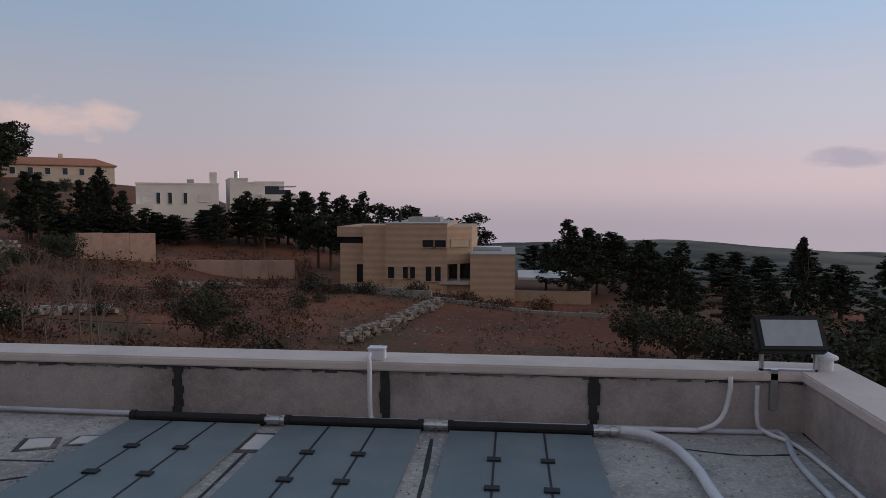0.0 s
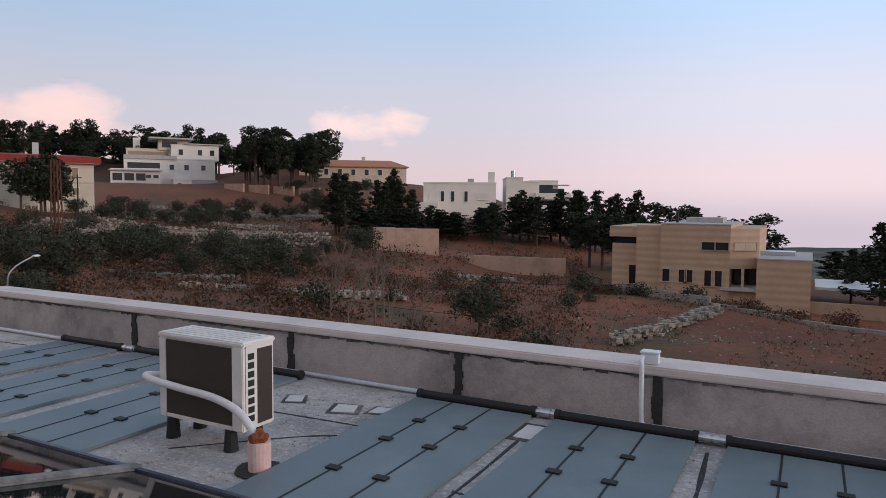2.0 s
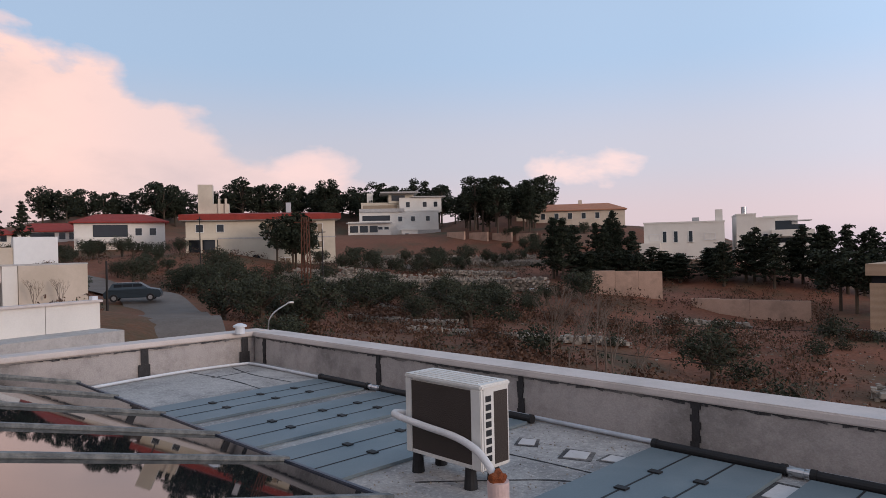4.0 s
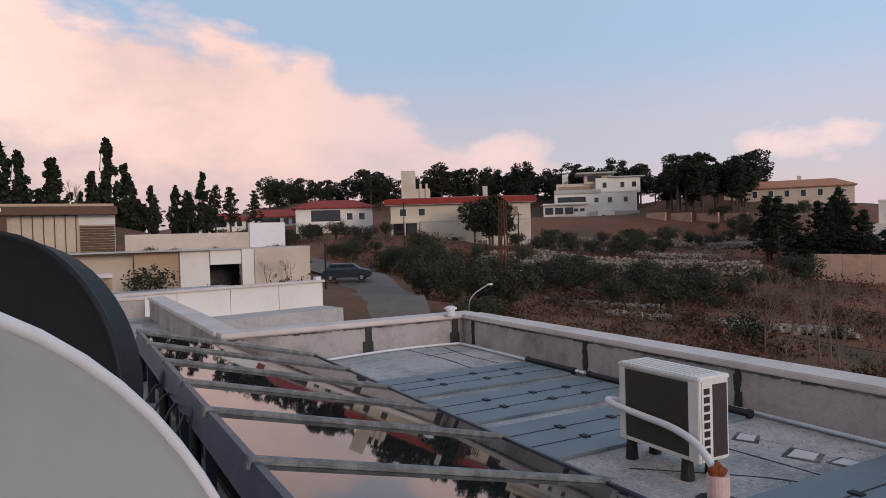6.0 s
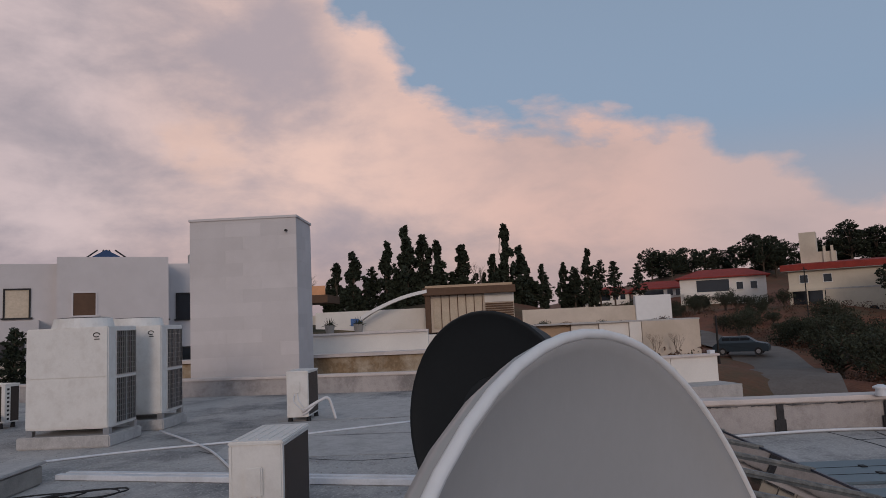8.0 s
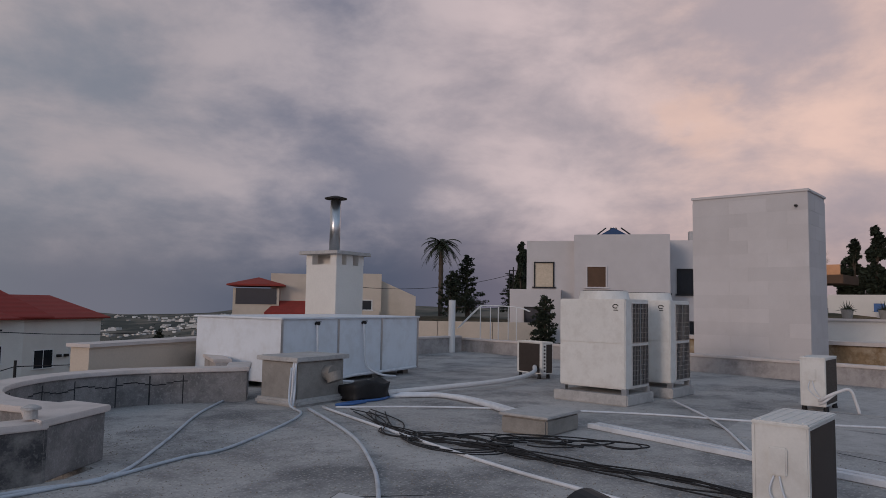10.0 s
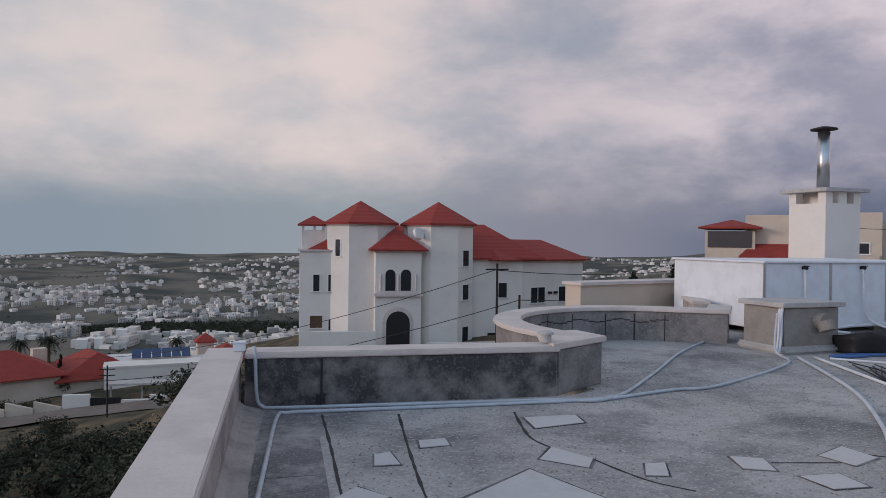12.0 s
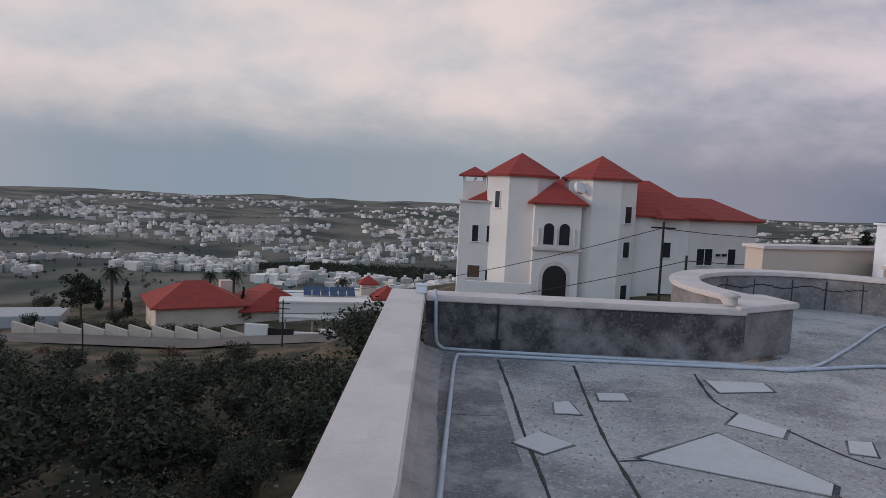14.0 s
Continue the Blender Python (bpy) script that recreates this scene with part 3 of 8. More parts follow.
strip("road", [(-20, 12), (-33, 15.5), (-42, 19), (-56, 24), (-72, 27), (-95, 27), (-130, 30)], 5.0, M["asphalt"], "worn grey asphalt lane between garden walls and scrub", "road", 0.25)
strip("upper_road", [(-70, 47), (-64, 57.5), (-55, 62), (-47, 65)], 3.0, M["slab"], "pale concrete track crossing the terraced slope", "road", 0.3)
strip("lower_road", [(60, -62), (40, -63), (27, -64), (10, -63), (-5, -61)], 4.0, M["asphalt"], "narrow asphalt street in front of a walled villa", "road", 0.2)

# ---- the roof the camera stands on ----
ROOF = [(1.9, 6.9), (-10.2, 6.9), (-10.2, 2.8), (-18.3, 2.8), (-20.6, -17.2), (-9.2, -17.2), (-7.1, -12.0), (-6.4, -11.1), (-5.2, -11.7), (-3.4, -11.6), (-2.3, -10.7), (-1.9, -9.2), (-2.5, -7.35), (-2.1, -7.1), (1.75, -7.1)]


def build_floor():
    bm = bmesh.new()
    top = [bm.verts.new((x, y, 0)) for x, y in ROOF]
    low = [bm.verts.new((x, y, -6.5)) for x, y in ROOF]
    bm.faces.new(top[::-1])
    for i in range(len(ROOF)):
        j = (i + 1) % len(ROOF)
        bm.faces.new((top[i], top[j], low[j], low[i]))
    bmesh.ops.triangulate(bm, faces=[f for f in bm.faces if len(f.verts) > 4])
    single("floor", bm, M["roof"], "weathered grey flat roof screed with cracks and patches", "roof", "structure")


build_floor()


def parapet(name, inner, tops, thick, body_mat, label, out=1, cap_over=0.04, cap_h=0.07, step=0.0, foot=None):
    """A low wall along the inner line, with a stone coping. out: side on which its thickness lies."""
    pts = [Vector((x, y, 0)) for x, y in inner]
    n = len(pts)

    def offset(i, d):
        a = (pts[i] - pts[i - 1]).normalized() if i else None
        b = (pts[i + 1] - pts[i]).normalized() if i < n - 1 else None
        na = Vector((-a.y, a.x, 0)) if a else None
        nb = Vector((-b.y, b.x, 0)) if b else None
        m = ((na or nb) + (nb or na)).normalized()
        k = 1 / max(0.5, m.dot(na or nb))
        return pts[i] + m * d * k * out

    def ribbon(bm, d0, d1, zlow, zup):
        prev = None
        for i in range(n):
            a, b = offset(i, d0), offset(i, d1)
            row = [bm.verts.new((p.x, p.y, z)) for p, z in ((a, zlow(i)), (b, zlow(i)), (b, zup(i)), (a, zup(i)))]
            if prev:
                for k in range(4):
                    bm.faces.new((prev[k], prev[(k + 1) % 4], row[(k + 1) % 4], row[k]))
            else:
                bm.faces.new(row)
            prev = row
        bm.faces.new(prev[::-1])

    wall = thing(name, label, "parapet", kind="structure")
    bm = bmesh.new()
    ribbon(bm, 0, thick, lambda i: 0.0 if foot is None else foot, lambda i: tops[i] - cap_h)
    part("wall_body", bm, body_mat, wall)
    bm = bmesh.new()
    ribbon(bm, -cap_over, thick + cap_over, lambda i: tops[i] - cap_h, lambda i: tops[i])
    part("coping", bm, M["cap"], wall, "pale stone coping", bevel=0.012)
    return wall


# north, east and south walls, then the round bay and the west side
parapet("wall_north", [(1.92, 6.72), (-10.05, 6.72)], [0.455, 0.47], 0.3, M["parapet"], "low grey plastered parapet with pale stone coping", -1)
parapet("wall_east", [(1.75, -7.36), (1.625, -2.0), (1.74, 2.5), (1.93, 7.06)], [0.605, 0.59, 0.52, 0.452], 0.32, M["parapet"], "low parapet with broad pale stone coping", -1)
parapet("wall_south", [(-1.9, -7.06), (1.69, -7.04)], [0.60, 0.60], 0.30, M["parapet_black"], "low parapet blackened by mould under pale coping", -1)
parapet("wall_west_terrace", [(-10.08, 6.98), (-10.05, 2.82)], [0.475, 0.49], 0.3, M["parapet"], "low stained plaster parapet with pale coping", -1)
parapet("wall_return", [(-10.36, 2.82), (-18.0, 2.7)], [0.49, 0.5], 0.3, M["parapet"], "low plaster parapet with pale coping", -1)
parapet("wall_west", [(-18.1, 2.6), (-20.5, -17.1)], [0.50, 0.52], 0.3, M["parapet"], "long low grey parapet with thin coping", -1)
parapet("wall_far_south", [(-20.2, -17.1), (-9.3, -17.1)], [0.62, 0.62], 0.3, M["parapet"], "long low grey parapet with thin coping", 1)
parapet("wall_bay_link", [(-9.15, -16.9), (-7.3, -12.4)], [0.62, 0.62], 0.3, M["parapet"], "low grey parapet beside a round bay", -1)
BAY = [(-4.45 + 2.6 * math.cos(a), -9.2 + 2.6 * math.sin(a)) for a in (radians(38 - 9 * i) for i in range(1, 19))] + [(-6.45, -11.1), (-6.98, -11.85)]
parapet("wall_bay", BAY, [0.62] * len(BAY), 0.34, M["bay"], "curved parapet of a round bay, patched plaster, broad coping", -1, cap_over=0.05)

# the solid shoulder where the south wall meets the round bay
shoulder = thing("bay_shoulder", "thick end of a dark stained parapet beside a round bay", "parapet", kind="structure")
for nm, grow, za, zb, mat in (("wall_body", 0.0, 0.0, 0.548, M["bay"]), ("coping", 0.045, 0.55, 0.622, M["cap"])):
    bm = bmesh.new()
    ring = [(-1.86 + grow, -7.05 + grow), (-2.74 - grow, -7.70 + grow), (-2.62, -8.3), (-2.05 + grow, -8.15), (-1.86 + grow, -7.45)]
    low_, top_ = [bm.verts.new((x, y, za)) for x, y in ring], [bm.verts.new((x, y, zb)) for x, y in ring]
    bm.faces.new(low_[::-1])
    bm.faces.new(top_)
    for i in range(5):
        bm.faces.new((low_[i], low_[(i + 1) % 5], top_[(i + 1) % 5], top_[i]))
    part(nm, bm, mat, shoulder, bevel=0.012)

# vertical bitumen strips over the wall joints
k = 0
for x in (-9.75, -7.0, -4.72, -2.87, -1.19, 0.40):
    bm = bmesh.new()
    box(bm, x - 0.018, x + 0.018, 6.708, 6.722, 0.0, 0.38)
    for i in range(7):
        zz = i * 0.055
        a_, b_ = random.uniform(0.004, 0.03), random.uniform(0.004, 0.03)
        box(bm, x - 0.018 - a_, x + 0.018 + b_, 6.705 - 0.0004 * i, 6.722, zz, zz + 0.056)
    single("joint_strip", bm, M["bitumen"], "black bitumen sealing a joint of the parapet", "sealant", "structure")
for y in (5.02, 6.55):
    bm = bmesh.new()
    box(bm, -10.052, -10.038, y - 0.05, y + 0.05, 0.0, 0.40)
    box(bm, -10.052, -10.034, y - 0.09, y + 0.07, 0.0, 0.18)
    single("joint_strip", bm, M["bitumen"], "black bitumen sealing a joint of the parapet", "sealant", "structure")


def panel(x0, x1, y0, y1):
    """A flat solar mat of three strips with a black header pipe and clips."""
    p = thing("solar_mat", "blue-grey unglazed solar heating mat lying on the roof", "solar panel", (x0 + x1) / 2, y1, 0, group="solar mats")
    w = (x1 - x0) / 3
    for i in range(3):
        bm = bmesh.new()
        a = -1.5 * w + i * w
        box(bm, a + 0.006, a + w - 0.006, y0 - y1, -0.06, 0.004, 0.03)
        part("strip", bm, M["panel"], p)
    for s in (-0.5, 0.5):
        for dy in (-0.62, -1.08, -1.68, -2.4):
            bm = bmesh.new()
            box(bm, s * w - 0.045, s * w + 0.045, dy - 0.03, dy + 0.03, 0.028, 0.042)
            part("clip", bm, M["rubber"], p)
        bm = bmesh.new()
        box(bm, s * w - 0.007, s * w + 0.007, y0 - y1, -0.06, 0.006, 0.033)
        part("seam", bm, M["rubber"], p)
    bm = bmesh.new()
    cyl(bm, (-1.5 * w + 0.01, 0, 0.045), (1.5 * w - 0.01, 0, 0.045), 0.036, seg=12)
    for s in (-1, 1):
        cyl(bm, (s * (1.5 * w - 0.03), 0, 0.045), (s * (1.5 * w + 0.01), 0, 0.045), 0.043, seg=12)
    part("header_pipe", bm, M["rubber"], p, "black header pipe", shade=False)
    return p


for x0, x1 in ((-3.12, -2.08), (-1.9, -0.87), (-0.67, 0.36)):
    panel(x0, x1, 3.1, 6.48)
for x0, x1 in ((-5.42, -4.4), (-6.66, -5.64), (-7.92, -6.92)):
    panel(x0, x1, 3.6, 6.48)

for a, b in ((-2.08, -1.9), (-0.87, -0.67), (0.36, 0.58), (-5.64, -5.42), (-6.92, -6.66)):
    bm = bmesh.new()
    cyl(bm, (a, 6.48, 0.045), (b, 6.48, 0.045), 0.026)
    cyl(bm, (a + 0.05, 6.48, 0.045), (a + 0.09, 6.48, 0.045), 0.036)
    cyl(bm, (b - 0.09, 6.48, 0.045), (b - 0.05, 6.48, 0.045), 0.036)
    single("pipe_coupling", bm, M["steel"], "grey metal coupling between two header pipes", "pipe fitting")


def pipe(name, pts, r, mat, label, n=6, straight=False):
    bm = bmesh.new()
    sweep(bm, pts if straight else smooth_line(pts, n), r, 8)
    return single(name, bm, mat, label, "pipe", shade=True)


pipe("hose", [(0.56, 6.46, 0.06), (0.72, 6.40, 0.06), (0.86, 6.21, 0.05), (0.92, 5.8, 0.05), (0.92, 5.3, 0.05), (1.0, 4.2, 0.05), (1.05, 2.6, 0.05)], 0.032, M["pvc"], "thick white hose lying on the roof")
pipe("conduit", [(-1.3, 6.66, 0.53), (-1.3, 6.62, 0.5), (-1.29, 6.6, 0.44), (-1.285, 6.6, 0.1), (-1.25, 6.58, 0.035), (-1.08, 6.56, 0.03), (0.9, 6.60, 0.03), (1.15, 6.60, 0.04), (1.3, 6.62, 0.12), (1.36, 6.64, 0.3), (1.37, 6.66, 0.42)], 0.018, M["pvc"], "white conduit along the foot of the parapet")
pipe("conduit", [(-8.0, 6.55, 0.03), (-5.0, 6.6, 0.03), (-3.2, 6.58, 0.03), (-1.0, 6.63, 0.02), (1.4, 6.64, 0.02), (1.72, 6.6, 0.02), (1.6, 5.9, 0.02), (1.55, 4.0, 0.02), (1.5, 1.0, 0.02), (1.45, -2.0, 0.02), (1.38, -5.0, 0.02), (1.33, -6.5, 0.02), (1.22, -6.66, 0.02), (0.8, -6.68, 0.02), (-1.0, -6.7, 0.02), (-2.2, -6.75, 0.02), (-2.5, -6.9, 0.02)], 0.02, M["conduit"], "long white conduit round the edge of the roof")
pipe("conduit", [(1.56, 6.66, 0.36), (1.56, 6.64, 0.1), (1.62, 6.6, 0.03), (1.75, 6.2, 0.02), (1.74, 4.5, 0.02)], 0.016, M["pvc"], "white conduit running down the parapet")
pipe("conduit", [(1.6, -7.02, 0.66), (1.58, -7.0, 0.58), (1.56, -6.98, 0.15), (1.5, -6.95, 0.03), (1.3, -6.9, 0.02), (0.2, -6.86, 0.02), (-1.6, -6.82, 0.02), (-2.42, -6.76, 0.025), (-3.6, -8.0, 0.02), (-5.2, -9.9, 0.02), (-6.7, -11.3, 0.02)], 0.02, M["conduit"], "white conduit crossing the roof towards a round bay")
pipe("conduit", [(-2.42, -6.76, 0.02), (-3.4, -7.1, 0.02), (-4.13, -7.25, 0.02), (-6.2, -8.6, 0.02), (-6.55, -9.35, 0.1), (-6.6, -9.38, 0.7)], 0.02, M["conduit"], "white conduit leading to a concrete pier")
pipe("conduit", [(-7.95, 6.5, 0.03), (-9.6, 6.5, 0.03), (-9.85, 6.35, 0.03), (-9.9, 5.4, 0.03), (-9.7, 4.2, 0.03)], 0.02, M["pvc"], "white conduit along the parapet corner")


def junction(x, y, z, label):
    b = thing("junction_box", label, "junction box", x, y, z)
    bm = bmesh.new()
    box(bm, -0.065, 0.065, -0.05, 0.05, 0, 0.085)
    part("case", bm, M["pvc"], b, bevel=0.008)
    bm = bmesh.new()
    box(bm, -0.07, 0.07, -0.055, 0.055, 0.085, 0.1)
    part("lid", bm, M["pvc"], b, bevel=0.004)


junction(-1.265, 6.78, 0.458, "white plastic junction box on the parapet coping")
junction(1.75, -7.1, 0.606, "white plastic junction box on the parapet corner")


def vent(x, y, z, mat, label, s=1.0):
    v = thing("roof_vent", label, "roof vent", x, y, z)
    bm = bmesh.new()
    cyl(bm, (0, 0, 0), (0, 0, 0.10 * s), 0.075 * s, 0.07 * s, 20)
    part("neck", bm, mat, v, shade=False)
    bm = bmesh.new()
    cyl(bm, (0, 0, 0.10 * s), (0, 0, 0.125 * s), 0.105 * s, 0.105 * s, 20)
    cyl(bm, (0, 0, 0.125 * s), (0, 0, 0.155 * s), 0.105 * s, 0.035 * s, 20)
    part("cap", bm, mat, v, bevel=0.004)


vent(2.08, 6.80, 0.455, M["pvc"], "white plastic vent cap on the parapet corner", 0.85)
vent(-9.95, 6.42, 0.475, M["pvc"], "white plastic vent cap on the parapet")
vent(-1.80, -7.24, 0.622, M["slab"], "short grey cement vent stub on the parapet", 0.9)


def floodlight():
    f = thing("floodlight", "black outdoor floodlight on a bracket over the parapet corner", "floodlight", 1.80, 6.74, 0.455)
    m = pose(0, 0, 0.27, -30, 0, 4)
    bm = bmesh.new()
    box(bm, -0.25, 0.25, -0.03, 0.05, -0.14, 0.14, m)
    part("housing", bm, M["rubber"], f, bevel=0.015)
    bm = bmesh.new()
    for a in (-0.2, -0.12, -0.04, 0.04, 0.12, 0.2):
        box(bm, a - 0.01, a + 0.01, 0.05, 0.08, -0.11, 0.11, m)
    part("cooling_fins", bm, M["rubber"], f)
    bm = bmesh.new()
    box(bm, -0.205, 0.205, -0.036, -0.028, -0.10, 0.10, m)
    part("lens", bm, M["lampglass"], f, "pale glass front")
    bm = bmesh.new()
    box(bm, -0.2, -0.18, -0.02, 0.02, 0.0, 0.2)
    box(bm, 0.18, 0.2, -0.02, 0.02, 0.0, 0.2)
    box(bm, -0.2, 0.2, -0.02, 0.02, 0.0, 0.015)
    part("bracket", bm, M["steel"], f, "steel bracket")
    bm = bmesh.new()
    box(bm, -0.14, -0.09, -0.06, -0.035, -0.28, 0.02)
    part("mounting_plate", bm, M["steel"], f)


floodlight()


# ---- skylight over the stairs: sloping glass bays between metal bars ----
def skylight():
    xs = (-2.47, -3.68, -4.92, -6.05, -7.22, -8.5, -9.8)
    y0, z0, y1, z1 = 4.07, 0.10, 1.77, 0.65
    s = thing("skylight", "long sloping glass skylight with weathered metal glazing bars", "skylight", 0, 0, 0)
    dy, dz = y1 - y0, z1 - z0
    ln = math.hypot(dy, dz)
    ang = math.degrees(math.atan2(dz, -dy))
    for i in range(6):
        m = pose(xs[i + 1], y0, z0, -ang, 0, 0)
        w = xs[i] - xs[i + 1]
        bm = bmesh.new()
        box(bm, 0.02, w - 0.02, -ln + 0.01, -0.01, -0.012, 0.0, m)
        part("pane", bm, M["skyglass"], s, "dark tinted glass pane")
        bm = bmesh.new()
        box(bm, 0.0, w, -ln - 0.03, -ln + 0.02, -0.19, 0.01, m)
        part("fascia", bm, M["framedark"], s)
        bm = bmesh.new()
        box(bm, 0.0, w, -0.02, 0.03, -0.06, 0.012, m)
        part("sill", bm, M["framedark"], s)
    for i, x in enumerate(xs):
        m = pose(x, y0, z0, -ang, 0, 0)
        bm = bmesh.new()
        box(bm, -0.03, 0.03, -ln - 0.05, 0.04, -0.035, 0.03, m)
        box(bm, -0.045, 0.045, -ln - 0.05, 0.04, 0.0, 0.012, m)
        part("glazing_bar", bm, M["frame"], s, bevel=0.004)
        bm = bmesh.new()
        box(bm, x - 0.03, x + 0.03, y1 - 0.05, y1 + 0.02, 0.0, z1 - 0.16)
        part("post", bm, M["framedark"], s)
    bm = bmesh.new()
    box(bm, xs[-1], xs[0], y1 + 0.12, y0 - 0.02, 0.002, 0.05)
    part("curb", bm, M["rubber"], s)
    for x in (xs[0], xs[-1]):
        bm = bmesh.new()
        v = [bm.verts.new(p) for p in ((x, y0, 0), (x, y1, 0), (x, y1, z1 - 0.02), (x, y0, z0 - 0.02), (x - 0.02, y0, 0), (x - 0.02, y1, 0), (x - 0.02, y1, z1 - 0.02), (x - 0.02, y0, z0 - 0.02))]
        for f in ((0, 1, 2, 3), (7, 6, 5, 4), (0, 3, 7, 4), (1, 5, 6, 2), (3, 2, 6, 7), (0, 4, 5, 1)):
            bm.faces.new([v[i] for i in f])
        part("end_panel", bm, M["framedark"], s)


skylight()


# ---- air conditioners ----
def ac_unit(x, y, rz, w=0.80, d=0.30, h=0.60, foot=0.15, label="white outdoor air conditioner on rubber feet", name="air_conditioner", top_mat=None, plain=False):
    """An outdoor unit; its coil side looks to local -y, its valve side to local +x."""
    a = thing(name, label, "air conditioner", x, y, 0, rz)
    z0, z1 = foot, foot + h
    bm = bmesh.new()
    box(bm, -w / 2, w / 2, -d / 2 + 0.02, d / 2, z0, z1 - 0.02)
    part("body", bm, M["acwhite"], a, bevel=0.012)
    bm = bmesh.new()
    box(bm, -w / 2 - 0.008, w / 2 + 0.008, -d / 2 - 0.004, d / 2 + 0.008, z1 - 0.035, z1)
    tc = part("top_cover", bm, top_mat or M["acwhite"], a, bevel=0.01)
    for i in range(5):
        yy = -d / 2 + 0.05 + i * (d - 0.1) / 4
        bm = bmesh.new()
        box(bm, -w / 2 + 0.06, w / 2 - 0.06, yy - 0.008, yy + 0.008, z1, z1 + 0.005)
        part("rib", bm, top_mat or M["acwhite"], tc)
    bm = bmesh.new()
    box(bm, -w / 2 + 0.07, w / 2 - 0.10, -d / 2 + 0.004, -d / 2 + 0.022, z0 + 0.03, z1 - 0.05)
    part("coil", bm, M["coil"], a, "brown finned condenser coil")
    bm = bmesh.new()
    box(bm, -w / 2, -w / 2 + 0.07, -d / 2, -d / 2 + 0.03, z0, z1 - 0.035)
    box(bm, w / 2 - 0.10, w / 2, -d / 2, -d / 2 + 0.03, z0, z1 - 0.035)
    box(bm, -w / 2 + 0.07, w / 2 - 0.10, -d / 2, -d / 2 + 0.03, z0, z0 + 0.03)
    part("corner_frame", bm, M["acwhite"], a, bevel=0.006)
    # side grille towards +x: openings seen as dark slots
    if not plain:
        for i in range(8):
            zz = z0 + 0.06 + i * (h - 0.16) / 7.4
            bm = bmesh.new()
            box(bm, w / 2 - 0.002, w / 2 + 0.003, -d / 2 + 0.05, -d / 2 + 0.105, zz, zz + 0.042)
            part("slot", bm, M["grille"], a)
        bm = bmesh.new()
        box(bm, w / 2 - 0.002, w / 2 + 0.003, -d / 2 + 0.135, d / 2 - 0.025, z0 + 0.03, z1 - 0.06)
        part("side_coil", bm, M["coil"], a)
        bm = bmesh.new()
        cyl(bm, (-0.1, d / 2 - 0.005, (z0 + z1) / 2), (-0.1, d / 2 + 0.012, (z0 + z1) / 2), h * 0.42, h * 0.42, 28)
        part("fan_grille", bm, M["grille"], a)
    else:
        bm = bmesh.new()
        box(bm, -w / 2 + 0.05, w / 2 - 0.06, d / 2 - 0.004, d / 2 + 0.006, z0 + 0.04, z1 - 0.05)
        part("back_coil", bm, M["coil"], a, "dark finned coil")
    for sx_ in (-w / 2 + 0.1, w / 2 - 0.14):
        for yy in (-d / 2 + 0.03, d / 2 - 0.03):
            bm = bmesh.new()
            cyl(bm, (sx_, yy, 0.001), (sx_, yy, foot), 0.05, 0.038, 12)
            part("foot", bm, M["rubber"], a, "black rubber foot")
    return a


ac1 = ac_unit(-3.86, 4.90, -1.0)
bm = bmesh.new()
sweep(bm, smooth_line([(-0.46, -0.10, 0.42), (-0.47, -0.2, 0.44), (-0.38, -0.235, 0.43), (-0.1, -0.22, 0.40), (0.2, -0.22, 0.38), (0.42, -0.24, 0.34), (0.56, -0.27, 0.28), (0.64, -0.29, 0.22)], 6), 0.026, 10)
part("insulated_pipe", bm, M["wrap"], ac1, "white wrapped refrigerant pipe", shade=True)

stub = thing("pipe_sleeve", "faded pink pipe sleeve stuffed with orange foam", "pipe", -3.19, 4.60, 0)
bm = bmesh.new()
cyl(bm, (0, 0, 0), (0, 0, 0.19), 0.07, 0.072, 20)
part("sleeve", bm, M["pink"], stub, shade=False)
bm = bmesh.new()
bmesh.ops.create_icosphere(bm, subdivisions=3, radius=0.056, matrix=Matrix.Translation((0, 0, 0.205)))
for v in bm.verts:
    v.co += v.normal * 0.03 * noise.noise(v.co * 28)
part("foam", bm, M["rust"], stub, "crumbling orange foam")
bm = bmesh.new()
bmesh.ops.create_circle(bm, cap_ends=True, radius=0.15, segments=18, matrix=Matrix.Translation((0, 0, 0.004)))
for v in bm.verts:
    v.co.x *= 1 + 0.3 * noise.noise(v.co * 9)
r_ = bmesh.ops.extrude_face_region(bm, geom=list(bm.faces))
for v in r_["geom"]:
    if isinstance(v, bmesh.types.BMVert):
        v.co.z += 0.008
part("collar", bm, M["bitumen"], stub)


